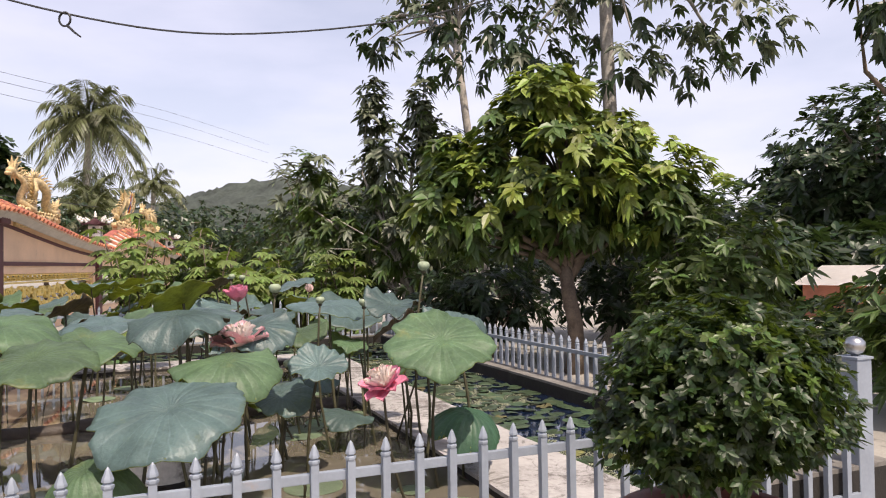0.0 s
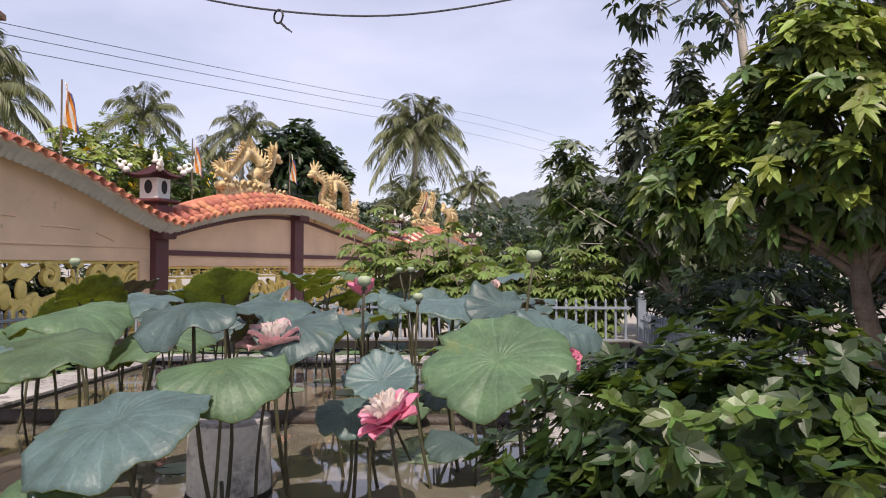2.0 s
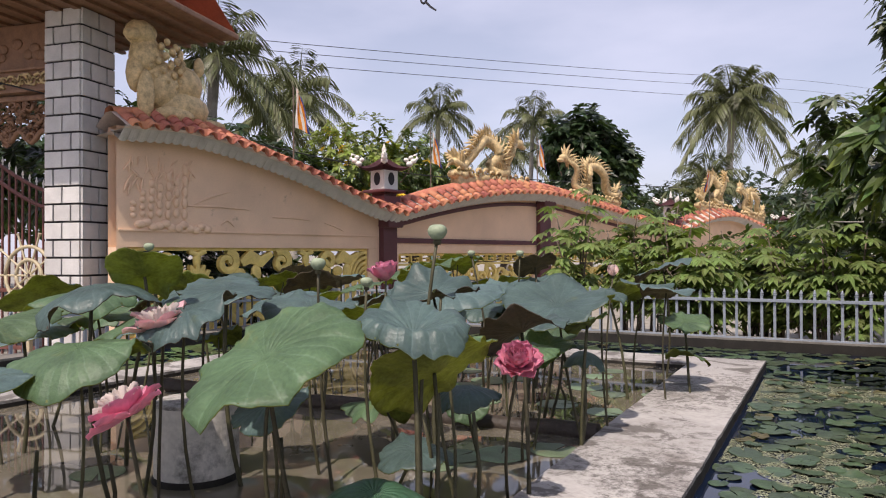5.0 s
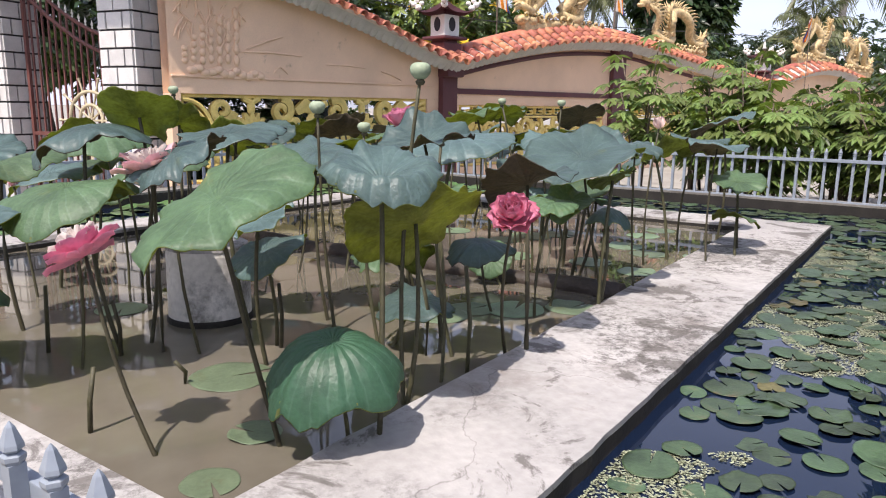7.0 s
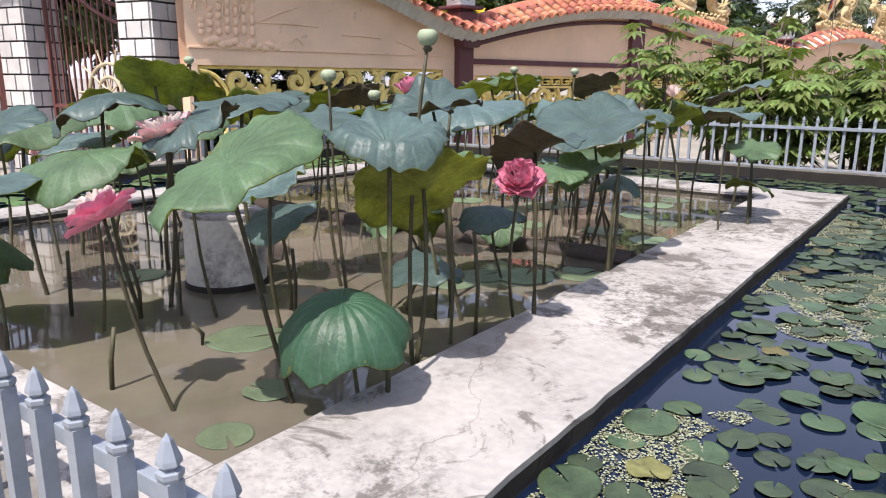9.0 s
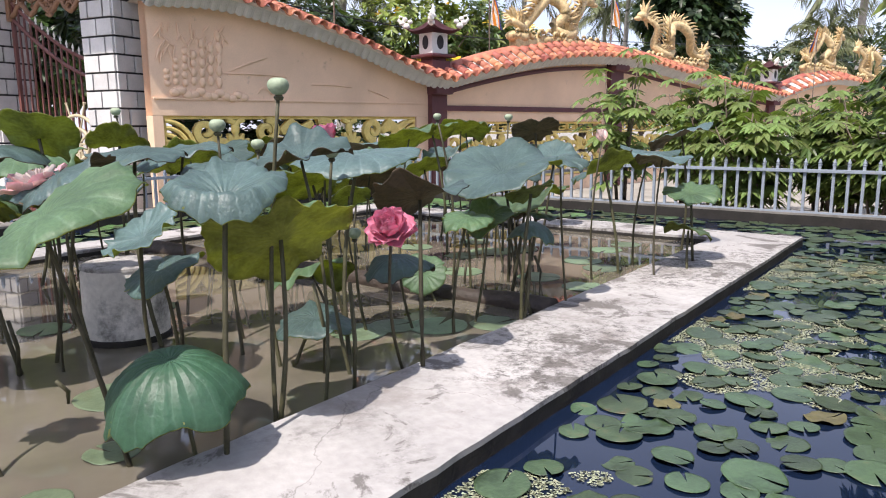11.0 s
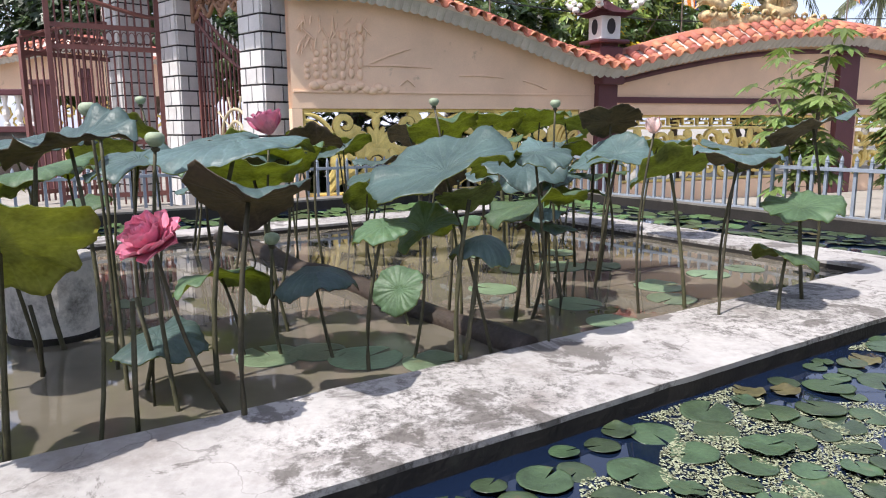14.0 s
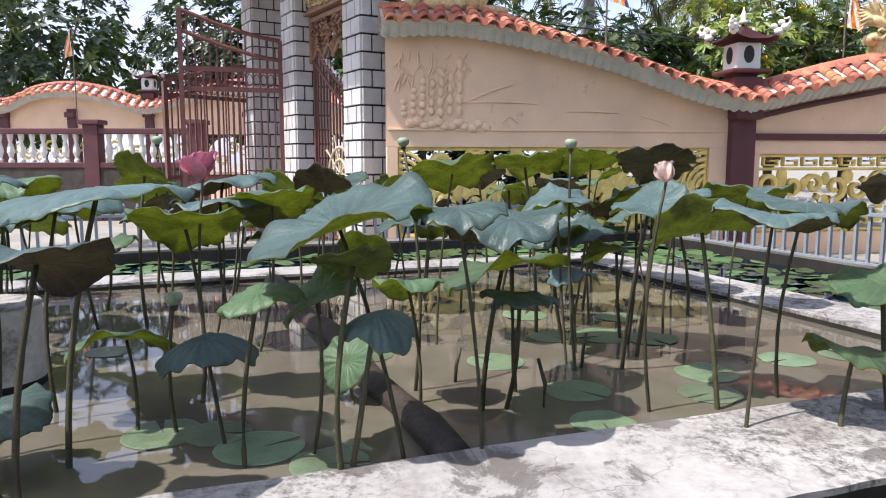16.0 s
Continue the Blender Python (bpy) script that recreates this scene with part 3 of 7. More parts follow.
RIDGE2 = [(4.7, 2.30), (6.0, 2.64), (7.6, 2.93), (8.9, 3.01), (10.0, 2.98), (12.4, 2.76), (14.8, 2.5), (17.2, 2.3)]
SHIFT = 12.5
EAVE3 = [(s + SHIFT, z) for s, z in EAVE2]
RIDGE3 = [(s + SHIFT, z) for s, z in RIDGE2]


def strip(bm, rows):
    """Faces between rows of points of equal length."""
    vs = [[bm.verts.new(p) for p in row] for row in rows]
    for a, b in zip(vs, vs[1:]):
        for k in range(len(a) - 1):
            bm.faces.new((a[k], a[k + 1], b[k + 1], b[k]))
    return bm


def wall_body(name, s0, s1, eave, holes, label, back=-0.22, at=WALL):
    """A plaster wall under a curved roof, with an open frieze cut right through it."""
    root = empty(name, at, label, "wall", kind="structure")
    (h0, h1, hz0, hz1) = holes
    n = max(4, int((s1 - s0) / 0.12))
    ss = [s0 + (s1 - s0) * k / n for k in range(n + 1)]
    bm = bmesh.new()
    tops = [curve_at(eave, s) + 0.22 for s in ss]
    strip(bm, [[(0, s, hz1), (0, s, t), (back, s, t), (back, s, hz1), (0, s, hz1)] for s, t in zip(ss, tops)])
    part("upper_wall", bm, M_PLASTER, root)
    bm = bmesh.new()
    box(bm, (back, s0, GROUND_Z), (0, s1, hz0 - 0.002))
    box(bm, (back, s0, hz0), (0, h0, hz1 - 0.002))
    box(bm, (back, h1, hz0), (0, s1, hz1 - 0.002))
    part("lower_wall", bm, M_PLASTER, root)
    return root


def roof_tile_mesh():
    """A barrel tile, open below, wider at its lower end, lying along -x to +x (down the slope)."""
    vs, fs = [], []
    for x, r in ((0, 0.062), (0.2, 0.072)):
        for k in range(7):
            a = math.pi * k / 6
            vs.append((x, r * math.cos(a), r * math.sin(a) * 0.95))
        for k in range(7):
            a = math.pi * k / 6
            vs.append((x, (r - 0.014) * math.cos(a), (r - 0.014) * math.sin(a) * 0.95))
    for k in range(6):
        fs.append((k, k + 1, 14 + k + 1, 14 + k))
        fs.append((7 + k + 1, 7 + k, 21 + k, 21 + k + 1))
        fs.append((14 + k, 14 + k + 1, 21 + k + 1, 21 + k))
    me = bpy.data.meshes.new("roof_tile")
    me.from_pydata(vs, [], fs)
    me.materials.append(M_TILE)
    me.polygons.foreach_set("use_smooth", [k % 3 != 2 for k in range(len(fs))])
    return me


def drip_tile_mesh():
    """A pan tile end: a tongue hanging over the eave."""
    vs, fs = [], []
    pts = [(-0.075, 0.03)] + [(0.075 * math.cos(math.pi + math.pi * k / 8), 0.02 + 0.085 * math.sin(math.pi + math.pi * k / 8)) for k in range(9)] + [(0.075, 0.03)]
    for x in (0.0, 0.016):
        vs += [(x, y, z) for y, z in pts]
    n = len(pts)
    fs.append(tuple(range(n))[::-1])
    fs.append(tuple(range(n, 2 * n)))
    for k in range(n):
        fs.append((k, (k + 1) % n, n + (k + 1) % n, n + k))
    me = bpy.data.meshes.new("drip_tile")
    me.from_pydata(vs, [], fs)
    me.materials.append(M_TILE)
    return me


TILE, DRIP = roof_tile_mesh(), drip_tile_mesh()


def tiled_roof(name, s0, s1, eave, ridge, label, pitch=0.2, out=0.42, pieces=True, at=WALL):
    """A curved wall-top roof: deck, scalloped fascia, and rows of barrel tiles down its front."""
    root = empty(name, at, label, "roof", kind="structure")
    n = max(6, int((s1 - s0) / 0.1))
    ss = [s0 + (s1 - s0) * k / n for k in range(n + 1)]
    E = lambda s: curve_at(eave, s)
    R = lambda s: curve_at(ridge, s)
    bm = bmesh.new()
    strip(bm, [[(out - 0.02, s, E(s) + 0.14), (out, s, E(s) + 0.17), (0.02, s, R(s) - 0.05), (-0.12, s, R(s) - 0.05), (-0.5, s, E(s) + 0.17), (-0.5, s, E(s) + 0.12), (out - 0.02, s, E(s) + 0.14)] for s in ss])
    part("deck", bm, M_MORTAR, root)
    bm = bmesh.new()
    strip(bm, [[(0.10, s, R(s) - 0.06), (0.06, s, R(s) + 0.0), (-0.02, s, R(s) + 0.025), (-0.12, s, R(s) + 0.0), (-0.16, s, R(s) - 0.06)] for s in ss])
    part("ridge_cap", bm, M_TILE, root, smooth=True)
    # scalloped fascia, leaning inwards
    bm = bmesh.new()
    m = int((s1 - s0) / 0.022)
    rows = []
    for k in range(m + 1):
        s = s0 + (s1 - s0) * k / m
        z = E(s) + 0.03 - 0.03 * abs(math.sin(math.pi * (s - s0) / 0.115))
        rows.append([(out - 0.03, s, E(s) + 0.165), (out - 0.20, s, z), (out - 0.225, s, z + 0.004), (0.0, s, E(s) + 0.16)])
    strip(bm, rows)
    part("fascia", bm, M_FASCIA, root, "grey scalloped fascia")
    if pieces:
        k, s = 0, s0 + pitch * 0.5
        while s < s1 - 0.05:
            slope = math.degrees(math.atan2(R(s) - E(s) - 0.20, out - 0.04))
            tilt = math.degrees(math.atan2(E(s + 0.05) - E(s - 0.05), 0.1))
            length = math.hypot(R(s) - E(s) - 0.20, out - 0.04)
            for j in range(3):
                d = 0.02 + (length - 0.14) * j / 2.0 + RNG.uniform(-0.008, 0.008)
                fx = 0.04 + d * math.cos(radians(slope))
                fz = R(s) - 0.04 - d * math.sin(radians(slope)) + 0.006 * j
                share("roof_tile", TILE, root, pose(fx, s + RNG.uniform(-0.006, 0.006), fz, 0, slope - 4, 0) @ pose(0, 0, 0, tilt * 0.9, 0, RNG.uniform(-2, 2)))
            share("drip_tile", DRIP, root, pose(out + 0.03, s + pitch * 0.5, E(s + pitch * 0.5) + 0.19, tilt, -8, 0))
            s += pitch
            k += 1
    return root


PANEL1 = wall_body("wall_panel_1", 0.0, 4.52, EAVE, (0.13, 4.27, 0.36, 1.50), "tan plaster temple wall with bamboo relief over an openwork frieze")
PANEL2 = wall_body("wall_panel_2", 4.87, 9.48, EAVE2, (5.0, 9.35, 0.36, 1.42), "tan plaster temple wall with maroon trim and fretwork frieze")
PANEL3 = wall_body("wall_panel_3", 9.95, 17.0, EAVE2, (10.1, 16.8, 0.36, 1.42), "tan plaster temple wall half hidden by shrubs")
wall_body("wall_panel_4", 17.4, 29.5, EAVE3, (17.6, 29.2, 0.36, 1.42), "distant tan plaster temple wall behind shrubs")
tiled_roof("roof_panel_1", -0.08, 4.70, EAVE, RIDGE, "sweeping orange clay tile roof along the temple wall")
tiled_roof("roof_panel_2", 4.70, 17.2, EAVE2, RIDGE2, "arched orange clay tile roof along the temple wall", pitch=0.24)
tiled_roof("roof_panel_3", 17.2, 29.7, EAVE3, RIDGE3, "distant arched orange clay tile roof", pitch=0.5)


def wall_post(s, w, top, at=WALL):
    root = empty("wall_post", at @ pose(0, s, 0), "maroon painted post of the temple wall", "post", kind="structure")
    bm = bmesh.new()
    box(bm, (-0.25, -w / 2, GROUND_Z), (0.10, w / 2, top), 0.01)
    part("shaft", bm, M_MAROON, root)
    bm = bmesh.new()
    box(bm, (-0.2, -w / 2 - 0.02, top - 0.26), (0.24, w / 2 + 0.02, top - 0.10), 0.03)
    part("bracket", bm, M_MAROON, root)
    return root


wall_post(4.695, 0.34, 2.12)
wall_post(9.715, 0.46, 2.72)
wall_post(17.2, 0.4, 2.12)
# ---- gate pillars ----
def brick_pillar(x, y, ang, w, h, label, row=0.22):
    """A square pillar faced with pale rough blocks between dark joints."""
    root = empty("pillar", pose(x, y, GROUND_Z, 0, 0, ang), label, "pillar", "gate pillars")
    bm = bmesh.new()
    box(bm, (-w + 0.012, 0.012, 0), (-0.012, w - 0.012, h))
    part("core", bm, M_JOINT, root)
    me = {}

    def block(l):
        key = round(l, 2)
        if key not in me:
            bm = bmesh.new()
            box(bm, (-l / 2 + 0.0125, -0.018, -row / 2 + 0.0125), (l / 2 - 0.0125, 0.018, row / 2 - 0.0125), 0.005)
            d = bpy.data.meshes.new("block")
            bm.to_mesh(d)
            bm.free()
            d.materials.append(M_BRICK)
            me[key] = d
        return me[key]
    for r in range(int(h / row)):
        cut = (0.5, 0.5) if r % 2 else (0.26, 0.48, 0.26)
        for face in range(4):
            at = 0.0
            for c in cut:
                l = c * w
                p = at + l / 2
                at += l
                z = (r + 0.5) * row
                mm = (pose(-w + p, 0.003, z), pose(-0.003, p, z, 0, 0, 90), pose(-w + p, w - 0.003, z), pose(-w + 0.003, p, z, 0, 0, 90))[face]
                share("block", block(l), root, mm @ pose(0, RNG.uniform(-0.003, 0.003), 0, 0, 0, RNG.uniform(-0.6, 0.6)))
    return root


# corner of each pillar that faces the ponds; ang turns the front face
GATE_A = 38.0
brick_pillar(-7.68, 5.14, GATE_A, 0.56, 4.6, "square gate pillar of pale rough blocks with dark joints")
brick_pillar(-9.44, 3.70, GATE_A, 0.56, 4.6, "square gate pillar of pale rough blocks beside the main gate")
brick_pillar(-11.2, 2.35, GATE_A, 0.56, 4.6, "far square gate pillar of pale rough blocks")
# ---- lotus ----
def leaf_mesh(R, a, b, phi, ruffle, k, seed, front):
    """A lotus blade of two skins: dished by a, folded by b along phi, pleated at the rim."""
    nr, ns = 13, 80
    top, fs, mi = [(0.0, 0.0, -0.035 * R)], [], []
    cut = 0.55 + 0.1 * math.sin(seed)
    for i in range(1, nr + 1):
        r = i / nr
        for j in range(ns):
            th = 2 * math.pi * j / ns
            wob = 1 + 0.13 * noise.noise((math.cos(th) * 1.4 + seed, math.sin(th) * 1.4, seed * 0.7)) + 0.018 * noise.noise((math.cos(th) * 7 + seed, math.sin(th) * 7, 3.1))
            wob += 0.05 * r**8 * noise.noise((math.cos(th) * 13 + seed, math.sin(th) * 13, 6.2)) - 0.22 * r**9 * max(0.0, noise.noise((math.cos(th) * 4 + seed, math.sin(th) * 4, 9.4)) - 0.33)
            notch = 1 - 0.16 * math.exp(-((th - 1.2) / 0.10) ** 2) * r**4
            h = a * r * r + b * r * r * math.cos(2 * (th - phi))
            if k >= 13 and a < -0.3:
                h = 0.34 * r - (0.60 + 0.62 * math.cos(th - front)) * 1.15 * max(0.0, r - 0.74)
            h += ruffle * r**3 * math.cos(k * th + 3.5 * noise.noise((math.cos(th) * 1.5, math.sin(th) * 1.5, seed)) + seed) * (1.0 + 0.9 * noise.noise((math.cos(th) * 2, math.sin(th) * 2, seed + 5)))
            h += 0.10 * r * r * noise.noise((math.cos(th) * 1.1 + seed * 3, math.sin(th) * 1.1, r * 1.3))
            h += 0.005 * r * math.cos(21 * th + 2 * noise.noise((th * 2, seed, 1.0)))
            h += 0.16 * r**3 * noise.noise((math.cos(th) * 2.3 + seed, math.sin(th) * 2.3, 8.8)) - 0.10 * r**7 * (0.6 + noise.noise((math.cos(th) * 1.8, math.sin(th) * 1.8, seed * 2)))
            h += 0.03 * r**6 * noise.noise((math.cos(th) * 5, math.sin(th) * 5, seed))
            h += 0.022 * r * noise.noise((math.cos(th) * r * 9 + seed, math.sin(th) * r * 9, seed)) + 0.02 * r**4 * noise.noise((math.cos(th) * 16, math.sin(th) * 16, r * 3 + seed))
            shrink = 1.0 / math.sqrt(1 + (1.5 * abs(a) + 1.0 * abs(b)) ** 2 * r * r)
            rr = R * r * wob * notch * (0.35 + 0.65 * shrink)
            top.append((rr * math.cos(th), rr * math.sin(th), R * (h - 0.07 * math.exp(-(r / 0.16) ** 2))))
    n = len(top)
    vs = top + [(x, y, z - 0.0035) for x, y, z in top]
    for j in range(ns):
        q = (j + 1) % ns
        fs.append((0, 1 + j, 1 + q)); mi.append(0)
        fs.append((n, n + 1 + q, n + 1 + j)); mi.append(1)
        for i in range(nr - 1):
            p0, p1 = 1 + i * ns, 1 + (i + 1) * ns
            fs.append((p0 + j, p1 + j, p1 + q, p0 + q)); mi.append(0)
            fs.append((n + p0 + q, n + p1 + q, n + p1 + j, n + p0 + j)); mi.append(1)
        e = 1 + (nr - 1) * ns
        fs.append((e + j, n + e + j, n + e + q, e + q)); mi.append(1)
    return vs, fs, mi


LEAF_N = [0]


def stem_path(foot, top, bend):
    """A slightly bowed stalk from the mud to its top."""
    f, t = Vector(foot), Vector(top)
    side = Vector((math.cos(bend), math.sin(bend), 0)) * 0.05 * (t - f).length
    return [f.lerp(t, q) + side * math.sin(math.pi * q) + Vector((0, 0, 0.02 * math.sin(3 * math.pi * q) * 0.2)) for q in (0, 0.12, 0.26, 0.42, 0.58, 0.74, 0.88, 1.0)]


def lotus_leaf(x, y, z, R, az=0, tilt=10, a=0.12, b=0.06, phi=0.0, ruffle=0.03, k=9, young=False, foot=None, label="", mat=None, under=None):
    """A lotus leaf on its stalk; the blade leans by tilt degrees towards the heading az."""
    LEAF_N[0] += 1
    seed = LEAF_N[0] * 1.37
    root = empty("lotus_leaf", pose(x, y, z), label or ("yellow-green lotus leaf on a tall stalk in muddy water" if young else "waxy blue-green lotus leaf on a tall stalk in muddy water"), "lotus leaf", "lotus leaves in the basin")
    vs, fs, mi = leaf_mesh(R, a, b, phi, ruffle, k, seed, radians(az - seed * 77))
    ax = Vector((-math.sin(radians(az)), math.cos(radians(az)), 0))
    m = Matrix.Rotation(radians(tilt), 4, ax) @ pose(0, 0, 0, 0, 0, seed * 77)
    if under is None:
        under = M_UNDERBROWN if noise.noise((x * 3.1, y * 2.7, 4.0)) > 0.12 else M_UNDER
    soup("blade", vs, fs, [mat or (M_YOUNG if young else M_BLADE), under], root, smooth=True, m=m, mats=mi)
    if foot is None:
        foot = (x + 0.10 * math.sin(seed * 5), y + 0.10 * math.cos(seed * 3.1))
    bm = bmesh.new()
    r0 = 0.0088 + 0.002 * math.sin(seed * 7)
    pts = stem_path((foot[0] - x, foot[1] - y, WATER_Z - 0.12 - z), (0, 0, -0.02), seed * 2.2)
    tube(bm, pts, [r0 * (1.15 - 0.35 * i / 7) for i in range(8)], 7)
    part("stem", bm, M_STEM, root, smooth=True)
    return root


LEAVES = [
    # x, y, z, R, az, tilt, a, b, phi, ruffle, k, young, foot
    (-0.03, 4.56, 1.11, 0.275, 278, 33, -0.06, 0.10, 0.7, 0.035, 7, 1, (-0.06, 4.76)),
    (0.0, 5.06, 1.14, 0.215, 332, 8, -0.40, 0.03, 0.2, 0.03, 16, 0, None),
    (-0.95, 6.62, 1.12, 0.32, 305, 20, 0.10, 0.08, 1.0, 0.025, 7, 0, (-0.95, 6.85)),
    (-0.45, 5.92, 1.06, 0.21, 182, 25, 0.10, 0.26, 0.8, 0.05, 7, 2, None),
    (0.09, 4.86, 0.69, 0.25, 325, 12, -0.56, 0.10, 0.6, 0.04, 6, 3, (0.06, 4.93)),
    (-1.56, 8.58, 0.86, 0.20, 325, 18, 0.05, 0.03, 0.0, 0.04, 11, 1, None),
    (-1.02, 4.21, 1.06, 0.27, 290, 12, -0.28, 0.16, 0.6, 0.04, 7, 1, None),
    (-1.95, 4.66, 1.08, 0.28, 275, 16, -0.12, 0.10, 0.3, 0.03, 9, 1, None),
    (-2.27, 4.41, 1.21, 0.30, 280, 10, -0.16, 0.10, 0.9, 0.04, 7, 1, None),
    (-3.04, 5.31, 1.21, 0.34, 285, 12, -0.10, 0.10, 0.5, 0.03, 7, 0, None),
    (-2.38, 5.58, 1.12, 0.30, 270, 14, -0.10, 0.12, 1.2, 0.03, 9, 0, None),
    (-1.40, 4.90, 1.24, 0.22, 330, 10, -0.10, 0.08, 0.1, 0.05, 9, 0, None),
    (-0.40, 5.41, 1.24, 0.20, 300, 20, 0.12, 0.22, 0.9, 0.06, 11, 0, None),
    (-0.90, 5.82, 1.23, 0.30, 290, 6, -0.06, 0.05, 0.3, 0.03, 9, 0, None),
    (-1.10, 3.80, 0.92, 0.31, 265, 24, -0.12, 0.06, 0.4, 0.03, 9, 0, None),
    (-1.80, 3.97, 1.10, 0.29, 270, 16, -0.12, 0.08, 0.9, 0.03, 9, 1, None),
    (-1.39, 3.68, 0.70, 0.27, 260, 20, -0.75, 0.05, 0.4, 0.04, 7, 1, None),
    (-0.74, 4.86, 0.93, 0.165, 290, 30, 0.18, 0.04, 0.4, 0.06, 13, 0, None),
    (-0.97, 4.94, 0.76, 0.18, 285, 24, -0.1, 0.15, 0.2, 0.03, 9, 0, None),
    (-0.72, 5.53, 0.53, 0.185, 330, 10, -0.18, 0.14, 0.5, 0.03, 9, 0, None),
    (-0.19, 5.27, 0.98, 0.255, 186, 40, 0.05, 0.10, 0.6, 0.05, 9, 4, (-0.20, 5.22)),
    (-1.08, 6.08, 0.69, 0.20, 300, 6, -0.34, 0.12, 0.6, 0.03, 9, 0, (-1.04, 6.18)),
    (-0.88, 6.75, 0.84, 0.14, 320, 8, -0.45, 0.16, 0.9, 0.06, 9, 0, None),
    (-1.60, 6.47, 0.47, 0.14, 330, 52, 0.02, 0.2, 0.7, 0.05, 9, 1, (-1.45, 6.55)),
    (-1.76, 7.95, 1.04, 0.25, 200, 24, 0.14, 0.18, 0.9, 0.05, 7, 0, None),
    (-1.36, 8.1, 1.13, 0.21, 120, 10, 0.04, 0.14, 0.3, 0.05, 9, 0, None),
    (-2.84, 4.90, 1.25, 0.20, 150, 30, 0.12, 0.20, 0.4, 0.05, 9, 1, None),
    (-0.97, 7.0, 1.17, 0.16, 330, 8, -0.12, 0.16, 0.8, 0.06, 9, 0, None),
    (-1.49, 7.13, 0.91, 0.26, 250, 14, 0.02, 0.18, 0.4, 0.05, 7, 1, None),
    (-2.58, 7.80, 1.08, 0.20, 280, 30, 0.02, 0.16, 0.4, 0.05, 9, 0, None),
    (-2.60, 7.37, 0.96, 0.19, 300, 14, -0.10, 0.16, 0.2, 0.05, 9, 0, None),
    (-0.95, 6.54, 0.88, 0.14, 310, 34, 0.05, 0.24, 0.7, 0.04, 9, 1, None),
    (-0.80, 6.70, 1.02, 0.13, 200, 26, 0.05, 0.16, 0.2, 0.05, 9, 1, None),
    (-1.27, 5.67, 0.64, 0.23, 180, 18, -0.12, 0.26, 0.9, 0.05, 9, 1, (-1.10, 5.78)),
    (-1.42, 8.43, 0.63, 0.17, 100, 14, -0.05, 0.18, 0.3, 0.04, 9, 1, None),
    (-3.90, 8.00, 1.31, 0.24, 120, 14, 0.08, 0.16, 0.3, 0.05, 9, 0, None),
    (-1.29, 4.30, 1.27, 0.26, 280, 12, -0.28, 0.14, 0.9, 0.05, 7, 0, None),
    (-1.36, 4.52, 1.32, 0.17, 160, 40, 0.10, 0.14, 0.4, 0.04, 9, 1, None),
    (-0.87, 6.37, 0.90, 0.14, 310, 12, -0.12, 0.10, 0.7, 0.03, 9, 1, None),
    (-2.05, 8.95, 1.27, 0.25, 220, 20, 0.06, 0.12, 0.4, 0.04, 9, 0, None),
    (-1.75, 8.35, 1.15, 0.23, 110, 12, -0.08, 0.18, 0.8, 0.05, 9, 0, None),
    (-1.50, 7.20, 0.80, 0.16, 120, 8, -0.10, 0.10, 0.4, 0.05, 9, 0, None),
    (-1.00, 4.60, 1.18, 0.21, 280, 22, -0.15, 0.16, 0.2, 0.06, 9, 0, None),
    (-2.60, 4.15, 0.98, 0.27, 275, 16, -0.12, 0.10, 0.4, 0.03, 9, 0, None),
    (-2.58, 6.82, 1.27, 0.24, 200, 24, 0.05, 0.12, 0.4, 0.05, 7, 1, None),
    (-3.00, 7.21, 1.30, 0.24, 190, 18, 0.08, 0.14, 1.2, 0.05, 9, 1, None),
    (-3.28, 7.62, 1.32, 0.23, 185, 20, 0.10, 0.12, 0.4, 0.05, 8, 1, None),
    (-2.54, 7.89, 1.30, 0.20, 170, 30, 0.12, 0.12, 1.0, 0.05, 7, 2, None),
    (-2.29, 7.37, 1.15, 0.19, 330, 14, -0.10, 0.20, 1.0, 0.05, 8, 0, None),
    (-1.80, 7.16, 1.08, 0.24, 345, 14, -0.05, 0.20, 0.4, 0.05, 8, 0, None),
    (-2.58, 7.55, 0.97, 0.20, 330, 12, -0.10, 0.16, 0.8, 0.05, 7, 0, None),
    (-2.77, 7.73, 0.83, 0.20, 200, 14, 0.00, 0.20, 1.0, 0.05, 9, 1, None),
    (-2.39, 7.45, 0.76, 0.13, 340, 8, -0.20, 0.15, 0.4, 0.05, 9, 0, None),
    (-2.15, 7.80, 1.12, 0.20, 320, 22, 0.05, 0.20, 0.4, 0.05, 9, 0, None),
    (-1.56, 6.74, 0.83, 0.15, 200, 18, -0.10, 0.20, 1.2, 0.05, 7, 1, None),
    (-2.93, 6.01, 1.17, 0.20, 180, 24, 0.10, 0.15, 0.2, 0.05, 10, 2, None),
    (-2.36, 5.88, 1.10, 0.24, 215, 26, 0.05, 0.16, 0.8, 0.05, 7, 1, None),
    (-1.40, 5.32, 1.15, 0.24, 330, 12, -0.10, 0.12, 0.4, 0.05, 7, 0, None),
    (-1.56, 5.79, 1.05, 0.24, 190, 26, 0.05, 0.16, 0.2, 0.05, 9, 1, None),
]
for row in LEAVES:
    x, y, z, R, laz, tilt, la, lb, lphi, lr, lk, young, foot = row
    lotus_leaf(x, y, z, R, laz, tilt, la, lb, lphi, lr, lk, young in (1, 4), foot, mat=M_DEEP if young == 3 else None, under=M_UNDERBROWN if young == 2 else M_UNDERLIT if young == 4 else M_UNDER if young == 1 else None)

